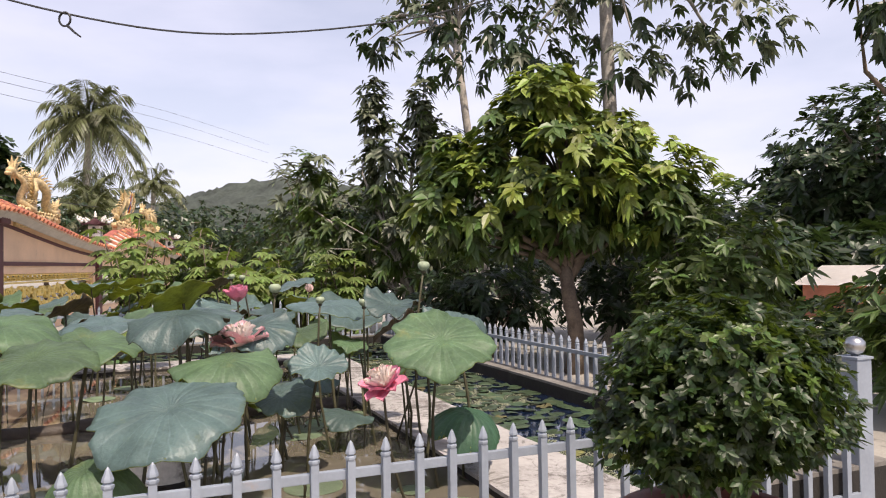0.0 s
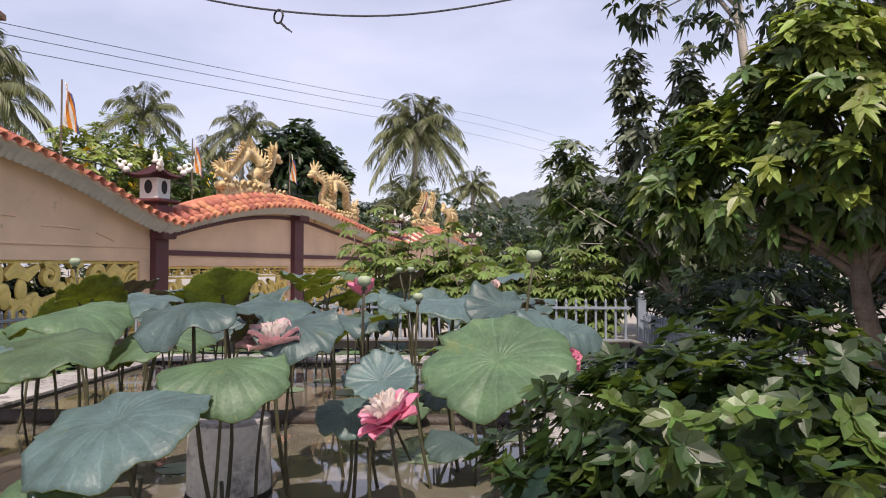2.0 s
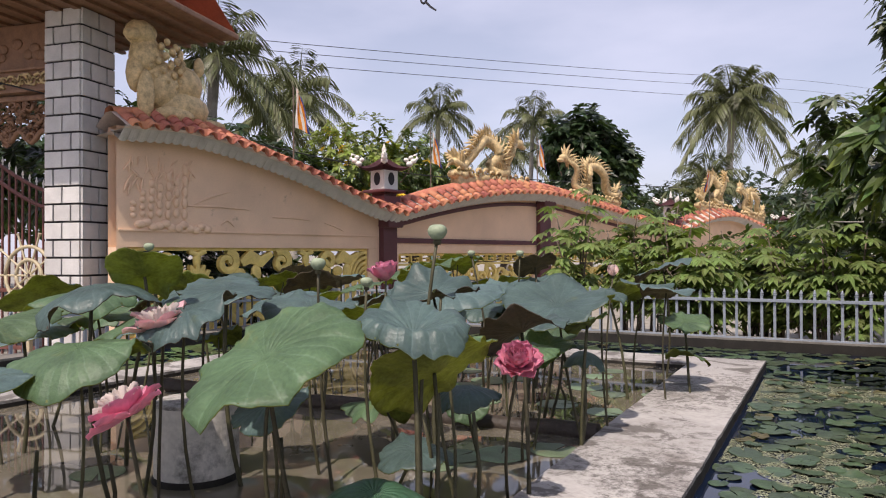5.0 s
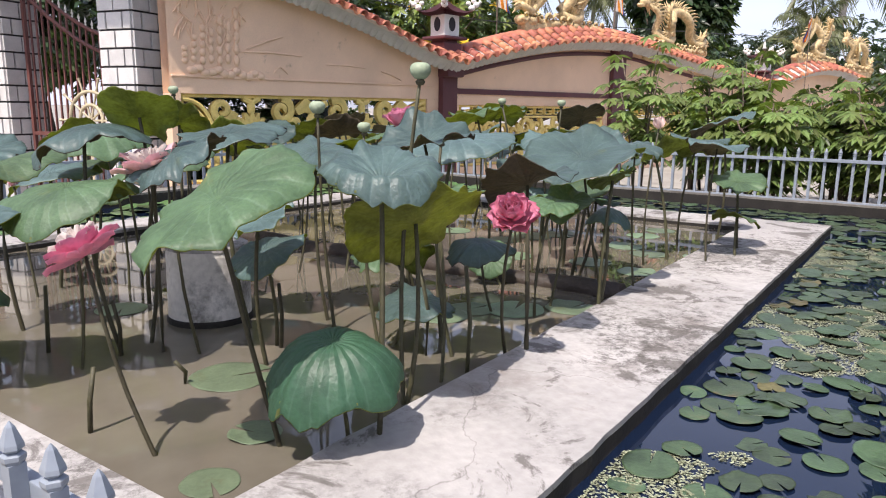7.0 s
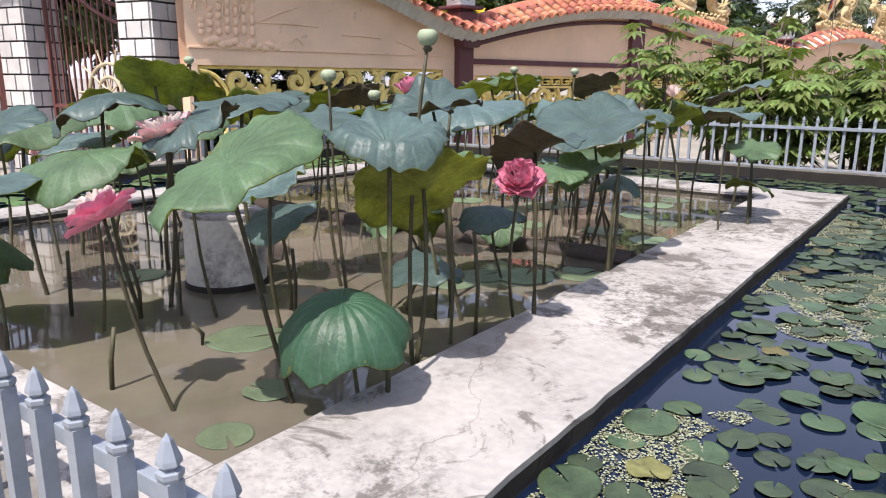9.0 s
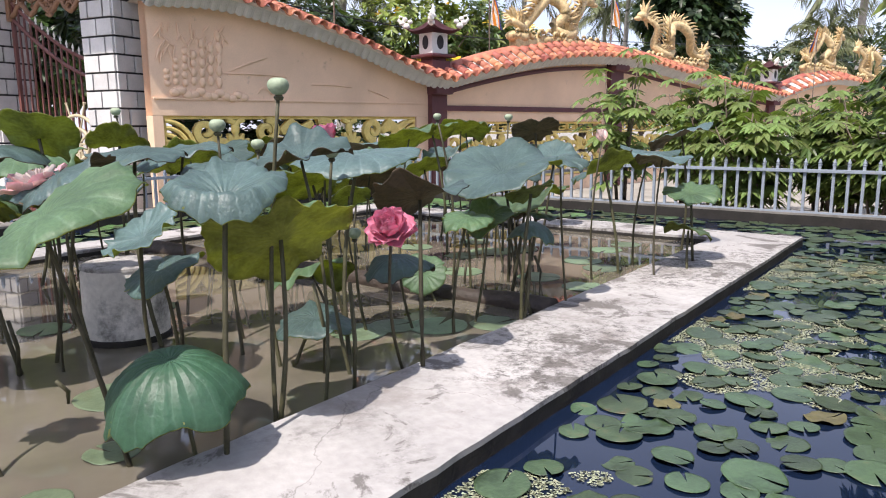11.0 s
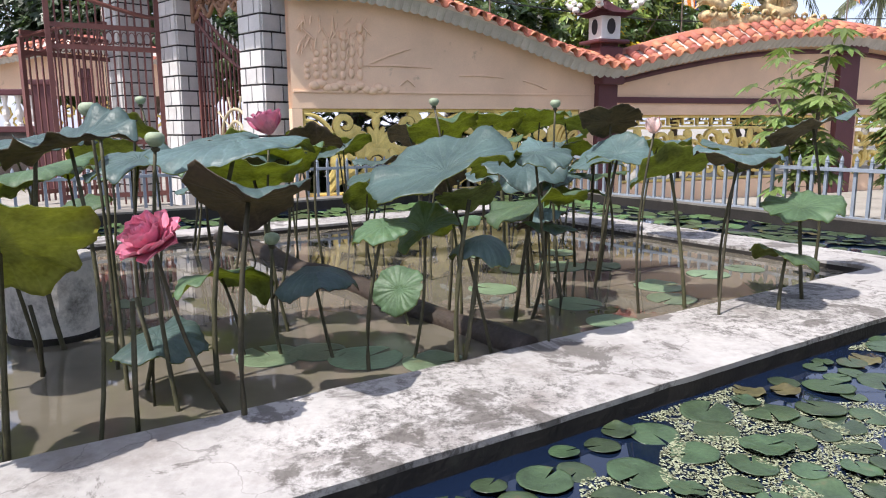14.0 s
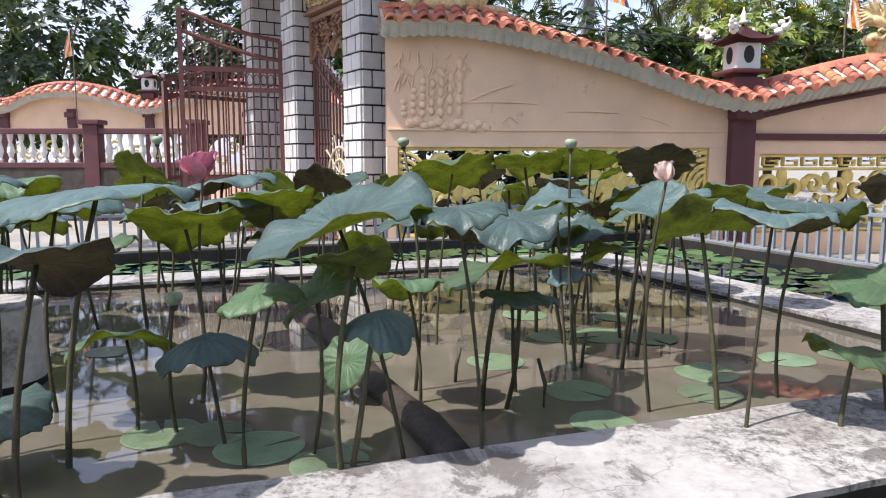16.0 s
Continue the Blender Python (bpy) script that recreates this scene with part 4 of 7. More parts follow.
# the crowded leaves along the far side of the basin
placed = [(r[0], r[1], r[3]) for r in LEAVES]
tries = 0
while len(placed) < len(LEAVES) + 40 and tries < 3000:
    tries += 1
    v, u = RNG.uniform(-1.65, 0.9), RNG.uniform(4.4, 9.4)
    p = POND @ Vector((v, u, 0))
    R = RNG.uniform(0.15, 0.30)
    if p.x > -2.5 or any(math.hypot(p.x - q[0], p.y - q[1]) < 0.72 * (R + q[2]) for q in placed):
        continue
    placed.append((p.x, p.y, R))
    flip = RNG.random() < 0.3
    lotus_leaf(p.x, p.y, RNG.uniform(0.78, 1.22), R, RNG.uniform(150, 200) if flip else RNG.uniform(240, 330), RNG.uniform(18, 40) if flip else RNG.uniform(4, 26),
               RNG.uniform(-0.22, 0.14), RNG.uniform(0.04, 0.2), RNG.uniform(0, 3), RNG.uniform(0.03, 0.06), int(RNG.integers(7, 12)), RNG.random() < 0.38)


def petal_mesh(L, W, cup):
    vs, fs = [], []
    for i in range(7):
        t = i / 6
        w = W * math.sin(math.pi * min(1, t * 0.86 + 0.1)) ** 0.8 * (1 if t < 0.98 else 0.2)
        for j in range(5):
            s = (j - 2) / 2
            vs.append((s * w, L * t, cup * L * (t * t * 0.9 + 0.55 * s * s * (1 - 0.3 * t)) - (0.10 * L if t > 0.9 else 0)))
    n = len(vs)
    vs += [(x, y, z - 0.0012) for x, y, z in vs]
    for i in range(6):
        for j in range(4):
            k = i * 5 + j
            fs.append((k, k + 1, k + 6, k + 5))
            fs.append((n + k + 5, n + k + 6, n + k + 1, n + k))
    return vs, fs


def lotus_flower(x, y, z, size, layers, mat, label, foot, az=270, tilt=20, core=True, frill=9):
    """A lotus bloom: whorls of cupped petals round a stamen ring, on a stalk."""
    root = empty("lotus_flower", pose(x, y, z), label, "lotus flower", "lotus flowers in the basin")
    lean = Matrix.Rotation(radians(tilt), 4, Vector((-math.sin(radians(az)), math.cos(radians(az)), 0)))
    for li, (count, length, width, lift) in enumerate(layers):
        vs, fs = petal_mesh(size * length, size * width, 0.30)
        me = bpy.data.meshes.new("petal")
        me.from_pydata(vs, [], fs)
        me.materials.append(M_FRILL if li >= frill else mat)
        me.polygons.foreach_set("use_smooth", [True] * len(fs))
        for k in range(count):
            turn = 360 * (k + 0.5 * (li % 2)) / count + RNG.uniform(-9, 9)
            share("petal", me, root, lean @ pose(0, 0, -0.1 * size, 0, 0, turn) @ pose(0, 0.08 * size, 0, lift + RNG.uniform(-14, 14), 0, RNG.uniform(-8, 8)))
    if core:
        bm = bmesh.new()
        lathe(bm, [(0.10 * size, -0.05 * size), (0.2 * size, 0.18 * size), (0.22 * size, 0.22 * size), (0.05 * size, 0.24 * size)], 12)
        part("receptacle", bm, M_STAMEN, root, "yellow seed cup", smooth=True, m=lean)
    bm = bmesh.new()
    pts = stem_path((foot[0] - x, foot[1] - y, WATER_Z - 0.12 - z), (0, 0, -0.1 * size), x * 9)
    tube(bm, pts, [0.0085 - 0.0004 * i for i in range(8)], 7)
    part("stem", bm, M_STEM, root, smooth=True)
    return root


TULIP = [(7, 1.05, 0.46, 34), (7, 1.0, 0.44, 52), (6, 0.9, 0.38, 70)]
CLOSED = [(8, 0.95, 0.40, 2), (9, 1.0, 0.42, 24), (10, 0.98, 0.38, 44), (11, 0.92, 0.32, 60), (12, 0.8, 0.22, 74), (10, 0.62, 0.16, 84)]
DOUBLE = [(8, 1.15, 0.42, 0), (8, 1.05, 0.42, 14), (18, 0.95, 0.14, 34), (20, 0.9, 0.11, 52), (20, 0.8, 0.08, 70)]
BOWL = [(8, 1.1, 0.44, 6), (8, 1.0, 0.42, 18), (20, 0.85, 0.10, 36), (20, 0.7, 0.08, 58)]
lotus_flower(-0.20, 5.685, 0.955, 0.098, CLOSED, M_PETAL, "full deep pink double lotus flower on a stalk", (-0.48, 5.88), 320, 42)
lotus_flower(-1.57, 5.87, 1.255, 0.115, TULIP, M_PETAL, "bright pink half open lotus flower above the leaves", (-1.5, 5.95), 300, 12)
lotus_flower(-1.06, 4.53, 1.10, 0.135, BOWL, M_PALEPETAL, "pale pink open lotus flower with white frilled centre", (-1.16, 4.53), 270, 10, frill=2)
lotus_flower(-0.28, 4.24, 0.93, 0.098, DOUBLE, M_PETAL, "large pink lotus flower with white frilled centre leaning over", (-0.15, 4.42), 235, 30, frill=2)
lotus_flower(-1.56, 7.76, 1.245, 0.072, [(6, 1.1, 0.56, 66), (6, 1.05, 0.5, 78)], M_BUD, "pale pink closed lotus bud on a stalk", (-1.6, 7.75), 300, 14, core=False)
lotus_flower(-2.45, 3.98, 0.92, 0.05, [(5, 1.1, 0.5, 80), (5, 1.05, 0.46, 86)], M_PALEPETAL, "small pale lotus bud on a thin stalk", (-2.4, 4.05), 300, 6, core=False)


def seed_pod(x, y, z, size, foot):
    root = empty("seed_pod", pose(x, y, z), "pale green lotus seed pod on a tall stalk", "seed pod", "lotus seed pods")
    bm = bmesh.new()
    n = 14
    prof = [(0.18, -0.78), (0.6, -0.62), (0.9, -0.25), (1.02, 0.12), (0.95, 0.45), (0.72, 0.7), (0.42, 0.8)]
    rings = [[bm.verts.new((size * r * (1 + 0.05 * math.cos(7 * 2 * math.pi * k / n)) * math.cos(2 * math.pi * k / n), size * r * math.sin(2 * math.pi * k / n), size * h)) for k in range(n)] for r, h in prof]
    for p, q in zip(rings, rings[1:]):
        for k in range(n):
            bm.faces.new((p[k], p[(k + 1) % n], q[(k + 1) % n], q[k]))
    bm.faces.new(rings[-1])
    part("pod", bm, M_POD, root, smooth=True)
    bm = bmesh.new()
    lathe(bm, [(size * 0.35, -size * 1.25), (size * 0.5, -size * 0.95), (size * 0.2, -size * 0.6)], 8)
    part("dried_stamens", bm, M_STEM, root)
    bm = bmesh.new()
    tube(bm, stem_path((foot[0] - x, foot[1] - y, WATER_Z - 0.12 - z), (0, 0, -size * 0.5), y * 3), [0.0095 - 0.0005 * i for i in range(8)], 7)
    part("stem", bm, M_STEM, root, smooth=True)
    return root


seed_pod(-0.19, 5.285, 1.475, 0.036, (-0.17, 5.22))
for x, y, z, s in ((-3.01, 4.9, 1.45, 0.033), (-1.1, 5.23, 1.35, 0.036), (-2.2, 7.43, 1.40, 0.03), (-0.62, 5.6, 1.24, 0.032), (-1.83, 6.68, 1.40, 0.026), (-0.85, 5.35, 1.27, 0.028), (-1.22, 5.9, 0.80, 0.034)):
    seed_pod(x, y, z, s, (x + 0.08, y + 0.05))

# cut and broken stalks standing in the water
for k, (x, y, h) in enumerate(((-0.45, 4.21, 0.22), (-1.38, 4.09, 0.30), (-1.20, 4.36, 0.25), (-0.62, 5.53, 0.4), (-1.6, 7.3, 0.2), (-0.32, 5.56, 0.45), (-1.9, 6.9, 0.16), (-2.2, 7.5, 0.18), (-1.0, 5.0, 0.3), (-0.75, 4.55, 0.1))):
    bm = bmesh.new()
    tube(bm, [(0, 0, -0.1), (0.01, 0.01, h * 0.5), (0.03 * math.sin(k), 0.03 * math.cos(k), h)], [0.010, 0.009, 0.008], 7)
    tagged(part("cut_stalk", bm, M_STEM, m=pose(x, y, WATER_Z), smooth=True), "dark cut lotus stalk standing in the muddy water", "stalk", "cut stalks")


# ---- floating pads ----
def pad_mesh(seed, curl, mat):
    vs, fs = [(0, 0, 0.004)], []
    ns, gap = 22, 0.22
    for ring, r in enumerate((0.55, 0.9, 1.0)):
        for j in range(ns + 1):
            th = gap / 2 + (2 * math.pi - gap) * j / ns
            rr = r * (1 + 0.05 * noise.noise((math.cos(th) * 1.5 + seed, math.sin(th) * 1.5, 0)))
            lift = curl * max(0, noise.noise((math.cos(th) * 1.2 + seed * 2, math.sin(th) * 1.2, 4.0)) + 0.1) * r**3
            vs.append((rr * math.cos(th), rr * math.sin(th), 0.004 + lift + 0.015 * (ring == 2) * math.sin(5 * th + seed)))
    w = ns + 1
    for j in range(ns):
        fs.append((0, 1 + j, 2 + j))
        for ring in range(2):
            p = 1 + ring * w + j
            fs.append((p, p + w, p + w + 1, p + 1))
    n = len(vs)
    vs += [(x, y, z - 0.02) for x, y, z in vs[1 + 2 * w:1 + 3 * w]]
    for j in range(ns):
        fs.append((1 + 2 * w + j, n + j, n + j + 1, 2 + 2 * w + j))
    me = bpy.data.meshes.new("lily_pad")
    me.from_pydata(vs, [], fs)
    me.materials.append(mat)
    me.polygons.foreach_set("use_smooth", [True] * len(fs))
    return me


PADS = [pad_mesh(s, c, m) for s, c, m in ((1.0, 0.05, M_PAD), (2.3, 0.12, M_PAD), (3.7, 0.03, M_PAD), (5.1, 0.3, M_PAD), (6.6, 0.35, M_PADOLD), (8.2, 0.2, M_PAD))]
spots = []


def scatter(v0, v1, u0, u1, want, r0, r1, tight, keep=None):
    """Loose packing of discs in a strip of the pond."""
    out, t = [], 0
    while len(out) < want and t < want * 40:
        t += 1
        r = RNG.uniform(r0, r1)
        v, u = RNG.uniform(v0 + r * 0.8, v1 - r * 0.8), RNG.uniform(u0 + r * 0.8, u1 - r * 0.8)
        if keep and not keep(v, u):
            continue
        if all((v - q[0]) ** 2 + (u - q[1]) ** 2 > (tight * (r + q[2])) ** 2 for q in spots + out):
            out.append((v, u, r))
    spots.extend(out)
    return out


def open_water(v, u):
    return noise.noise((v * 0.9 + 3.1, u * 0.8, 7.7)) > -0.5 or u > 6.2


east = scatter(V1 + 0.66, LV1, 3.6, 10.1, 270, 0.045, 0.098, 0.74, open_water)
north = scatter(0.4, LV1, 10.1, LU1, 110, 0.07, 0.12, 0.72)
for v, u, r in east + north:
    kind = PADS[(0, 1, 2, 3, 5, 0, 1, 2, 5, 0, 1, 2, 3, 4)[int(RNG.integers(0, 14))]]
    r = r * 0.75 if kind is PADS[4] else r
    p = POND @ Vector((v, u, LILY_Z + RNG.uniform(0.002, 0.014)))
    ob = share("lily_pad", kind, None, pose(*p, RNG.uniform(-5, 5), RNG.uniform(-5, 5), RNG.uniform(0, 360)) @ Matrix.Diagonal((r, r, r * 0.8, 1)))
    tagged(ob, "curled yellowing lily pad on dark water" if kind is PADS[4] else "round notched green lily pad floating on dark water", "lily pad", "lily pads on the moat")


def stuff_pads(name, rows, label):
    vs, fs = [], []
    src = [(v.co.copy(), None) for v in PADS[1].vertices]
    for v, u, r in rows:
        p = Vector((v, u, LILY_Z + RNG.uniform(0.002, 0.02)))
        m = Matrix.Translation(p) @ pose(0, 0, 0, RNG.uniform(-9, 9), RNG.uniform(-9, 9), RNG.uniform(0, 360)) @ Matrix.Diagonal((r, r, r, 1))
        n = len(vs)
        vs += [tuple(m @ c) for c, _ in src]
        fs += [tuple(n + i for i in f.vertices) for f in PADS[1].polygons]
    return tagged(soup(name, vs, fs, material(name + "_leaf", (0.085, 0.14, 0.05), 0.4, 0.3, 7, 60, 0.15, rand=0.5, island=True), m=POND, smooth=True), label, "lily pads", kind="stuff")


stuff_pads("lily_pads_far", scatter(LV0, 0.4, 10.1, LU1, 120, 0.07, 0.12, 0.7) + scatter(LV0, V0 - 0.46, 3.6, 10.1, 190, 0.07, 0.13, 0.7), "crowded green and brown lily pads along the far moat")

# pads on the muddy basin
BASIN_PADS = [pad_mesh(s, c, M_LOTUSPAD) for s, c in ((11.0, 0.04), (12.7, 0.1), (14.1, 0.22))]
for x, y, r in ((-0.74, 4.73, 0.16), (-0.20, 4.69, 0.09), (0.06, 4.50, 0.085), (-1.96, 4.43, 0.13), (-1.16, 6.08, 0.13), (-1.05, 6.29, 0.16), (-0.94, 6.58, 0.14), (-1.13, 5.88, 0.15), (-1.83, 7.46, 0.15), (-2.17, 8.10, 0.15),
                (-1.86, 8.04, 0.14), (-1.44, 7.53, 0.13), (-2.25, 7.08, 0.15), (-2.87, 7.68, 0.18), (-2.82, 7.38, 0.14), (-3.38, 7.22, 0.15), (-2.47, 8.57, 0.14), (-3.40, 7.82, 0.14), (-2.83, 7.95, 0.15), (-1.62, 8.3, 0.11), (-2.3, 6.4, 0.14), (-2.6, 8.9, 0.13), (-2.2, 5.0, 0.12)):
    kind = BASIN_PADS[int(RNG.integers(0, 3))]
    ob = share("lotus_pad", kind, None, pose(x, y, WATER_Z + 0.003, 0, 0, RNG.uniform(0, 360)) @ Matrix.Diagonal((r, r, r * 0.5, 1)))
    tagged(ob, "flat pale green floating lotus pad on muddy water", "lotus pad", "floating pads in the basin")

# duckweed between the pads
vs, fs = [], []
k = 0
while k < 52000:
    v, u = RNG.uniform(V1 + 0.67, LV1), RNG.uniform(3.55, 9.5)
    if noise.noise((v * 1.3 + 9, u * 1.1, 1.3)) + 0.5 * noise.noise((v * 4, u * 4, 2)) < 0.02:
        k += 0.25
        continue
    k += 1
    r = RNG.uniform(0.0034, 0.0062)
    n = len(vs)
    z = LILY_Z + 0.002
    a0 = RNG.uniform(0, 6)
    vs += [(v + r * math.cos(a0 + 1.05 * j), u + r * 0.8 * math.sin(a0 + 1.05 * j), z + 0.002) for j in range(6)]
    fs.append(tuple(range(n, n + 6)))
tagged(soup("duckweed", vs, fs, M_WEED, m=POND), "pale green duckweed specks floating between the pads", "duckweed", kind="stuff")
# ---- plants ----
def leaf_batch(points, dirs, ups, length, width, droop, fold=0.25):
    """Arrays of folded lance-shaped leaves at points, growing along dirs."""
    P, D, U = np.array(points, float), np.array(dirs, float), np.array(ups, float)
    D /= np.linalg.norm(D, axis=1)[:, None] + 1e-9
    S = np.cross(D, U)
    S /= np.linalg.norm(S, axis=1)[:, None] + 1e-9
    N = np.cross(S, D)
    L = (length * RNG.uniform(0.7, 1.2, len(P)))[:, None]
    W = (width * RNG.uniform(0.75, 1.2, len(P)))[:, None]
    dz = np.zeros((len(P), 3))
    dz[:, 2] = -1
    mid = P + D * L * 0.42 + dz * L * droop * 0.18
    late = P + D * L * 0.75 + dz * L * droop * 0.55
    tip = P + D * L + dz * L * droop
    V = np.stack([P, mid - N * W * fold, mid + S * W, mid - S * W, late + S * W * 0.62 - N * W * fold * 0.4, late - S * W * 0.62 - N * W * fold * 0.4, tip], 1).reshape(-1, 3)
    base = np.arange(len(P))[:, None] * 7
    tri = np.array([[0, 2, 1], [0, 1, 3], [1, 2, 4], [1, 4, 6], [1, 6, 5], [1, 5, 3]])
    return V, (base[:, :, None] + tri[None]).reshape(-1, 3)


def crown_tips(blobs, count, shell=0.55, gap=0.1, seed=0.0):
    """Twig ends spread through uneven blobs, denser towards the outside."""
    vol = np.array([b[3] * b[4] * b[5] for b in blobs]) ** 0.67
    vol /= vol.sum()
    out = []
    while len(out) < count:
        b = blobs[int(RNG.choice(len(blobs), p=vol))]
        d = RNG.normal(size=3)
        d /= np.linalg.norm(d)
        r = shell + (1 - shell) * RNG.random() ** 0.6
        wob = 1 + 0.28 * noise.noise((d[0] * 1.6 + b[0] + seed, d[1] * 1.6 + b[1], d[2] * 1.6))
        p = np.array(b[:3]) + d * r * wob * np.array(b[3:])
        if noise.noise((p[0] * 1.1 + seed, p[1] * 1.1, p[2] * 1.1)) < gap - 0.5:
            continue
        out.append((p, d))
    return out


def whorls(tips, per, length, width, droop, spread=0.9):
    pts, dirs, ups = [], [], []
    for p, d in tips:
        ax = d * 0.55 + np.array((0, 0, 0.5)) + RNG.normal(size=3) * 0.25
        ax /= np.linalg.norm(ax)
        s = np.cross(ax, RNG.normal(size=3))
        s /= np.linalg.norm(s)
        t = np.cross(ax, s)
        for k in range(per):
            a = 2 * math.pi * (k * 0.382 + RNG.random() * 0.1)
            w = ax * RNG.uniform(0.0, 0.8) + spread * (s * math.cos(a) + t * math.sin(a))
            pts.append(p - ax * length * RNG.uniform(0, 0.35))
            dirs.append(w)
            ups.append(ax)
    return leaf_batch(pts, dirs, ups, length, width, droop)


def limbs(bm, foot, tips, r0, fork=0.4, count=26, sides=6):
    """Trunk and tapering limbs from the foot to some of the twig ends."""
    f = Vector(foot)
    tops = [Vector(p) for p, _ in tips]
    mid = sum(tops, Vector()) / len(tops)
    head = f.lerp(Vector((mid.x * 0.6 + f.x * 0.4, mid.y * 0.6 + f.y * 0.4, mid.z)), fork)
    tube(bm, [f + (head - f) * q + Vector((0.5 * r0 * math.sin(q * 5), 0.5 * r0 * math.cos(q * 4), 0)) for q in (0, 0.2, 0.45, 0.7, 1.0)], [r0 * 1.25, r0 * 1.02, r0 * 0.92, r0 * 0.85, r0 * 0.75], 9)
    for k in range(count):
        t = tops[int(RNG.integers(0, len(tops)))]
        j = head.lerp(t, 0.5) + Vector(RNG.normal(size=3)) * 0.08 * (t - head).length + Vector((0, 0, 0.06 * (t - head).length))
        tube(bm, [head - (head - f) * 0.05 * (k % 4), head.lerp(j, 0.55), j, j.lerp(t, 0.6), t], [r0 * 0.5, r0 * 0.36, r0 * 0.24, r0 * 0.13, r0 * 0.05], sides, cap=False)


def tree(name, foot, blobs, ntips, per, length, width, droop, r0, mats, label, category="tree", bark=None, fork=0.45, nl=26, shell=0.5, gap=0.1, group=""):
    """A tree: trunk with limbs, and a crown of many single leaves in whorls."""
    root = empty(name, pose(*foot), label, category, group)
    f = np.array(foot, float)
    tips = [(p - f, d) for p, d in crown_tips(blobs, ntips, shell, gap, foot[0])]
    bm = bmesh.new()
    limbs(bm, (0, 0, 0), tips, r0, fork, nl)
    part("trunk", bm, bark or M_BARK, root, smooth=True)
    share_n = len(mats)
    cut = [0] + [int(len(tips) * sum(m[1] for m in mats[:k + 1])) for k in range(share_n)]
    # Tips sorted sunward; the first colour goes there, so paler ones paint sunlight.
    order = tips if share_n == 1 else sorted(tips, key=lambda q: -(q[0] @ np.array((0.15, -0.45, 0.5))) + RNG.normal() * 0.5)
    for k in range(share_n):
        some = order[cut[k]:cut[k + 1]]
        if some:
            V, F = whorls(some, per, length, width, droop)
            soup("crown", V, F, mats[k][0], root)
    return root


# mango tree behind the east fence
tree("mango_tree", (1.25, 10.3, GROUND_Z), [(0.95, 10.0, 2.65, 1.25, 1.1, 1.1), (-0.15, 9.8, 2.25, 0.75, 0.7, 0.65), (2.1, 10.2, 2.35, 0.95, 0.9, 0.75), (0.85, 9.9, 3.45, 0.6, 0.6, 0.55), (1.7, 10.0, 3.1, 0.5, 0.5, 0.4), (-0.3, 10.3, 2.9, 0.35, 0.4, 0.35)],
     820, 15, 0.195, 0.05, 0.55, 0.11, [(M_LEAFNEWLIT, 0.34), (M_LEAF, 0.66)], "leafy mango tree with yellow-green young leaves painted on its sunny side, behind the fence", nl=36, fork=0.55, shell=0.35)
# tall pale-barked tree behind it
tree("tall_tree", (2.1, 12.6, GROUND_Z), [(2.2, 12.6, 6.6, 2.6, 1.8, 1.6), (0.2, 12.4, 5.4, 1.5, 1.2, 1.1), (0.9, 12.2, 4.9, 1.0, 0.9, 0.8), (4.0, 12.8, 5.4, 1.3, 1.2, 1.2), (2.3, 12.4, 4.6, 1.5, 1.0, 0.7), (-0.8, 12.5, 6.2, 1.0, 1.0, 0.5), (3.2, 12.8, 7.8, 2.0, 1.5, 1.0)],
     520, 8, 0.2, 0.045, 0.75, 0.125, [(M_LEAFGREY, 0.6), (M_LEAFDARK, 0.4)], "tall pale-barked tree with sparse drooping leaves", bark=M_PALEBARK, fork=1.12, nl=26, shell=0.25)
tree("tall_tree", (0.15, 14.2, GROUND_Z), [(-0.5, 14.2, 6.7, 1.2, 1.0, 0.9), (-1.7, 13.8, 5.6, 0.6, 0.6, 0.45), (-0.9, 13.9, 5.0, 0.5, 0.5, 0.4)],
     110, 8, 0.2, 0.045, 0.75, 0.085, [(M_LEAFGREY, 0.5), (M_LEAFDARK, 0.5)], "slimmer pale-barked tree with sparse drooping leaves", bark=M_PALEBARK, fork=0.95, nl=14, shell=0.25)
# branching pale-stemmed trees by the far corner
tree("young_tree", (-1.0, 13.2, GROUND_Z), [(-1.8, 13.0, 4.05, 0.26, 0.3, 0.75), (-1.6, 13.05, 3.2, 0.5, 0.5, 0.8), (-1.02, 13.5, 4.15, 0.28, 0.3, 0.7), (-0.8, 13.5, 3.3, 0.5, 0.5, 0.8), (-3.0, 13.7, 3.0, 0.38, 0.45, 0.8), (-2.6, 13.6, 2.1, 0.8, 0.7, 0.8), (-1.2, 13.0, 1.95, 0.9, 0.7, 0.7)],
     560, 11, 0.2, 0.042, 0.6, 0.08, [(M_LEAFGREY, 0.45), (M_LEAF, 0.55)], "slender tree with upright leafy spires and forked pale trunk", bark=M_PALEBARK, fork=0.3, nl=34, shell=0.3)
tree("young_tree", (-3.6, 17.4, GROUND_Z), [(-4.2, 17.2, 2.9, 0.9, 0.9, 1.4), (-3.4, 17.0, 2.2, 1.2, 1.0, 1.2), (-2.6, 17.2, 2.8, 0.9, 0.9, 1.2)],
     320, 10, 0.26, 0.04, 0.4, 0.1, [(M_LEAFGREY, 0.5), (M_LEAF, 0.5)], "slender tree with grey-green leaves beyond the far fence", nl=24, shell=0.3)
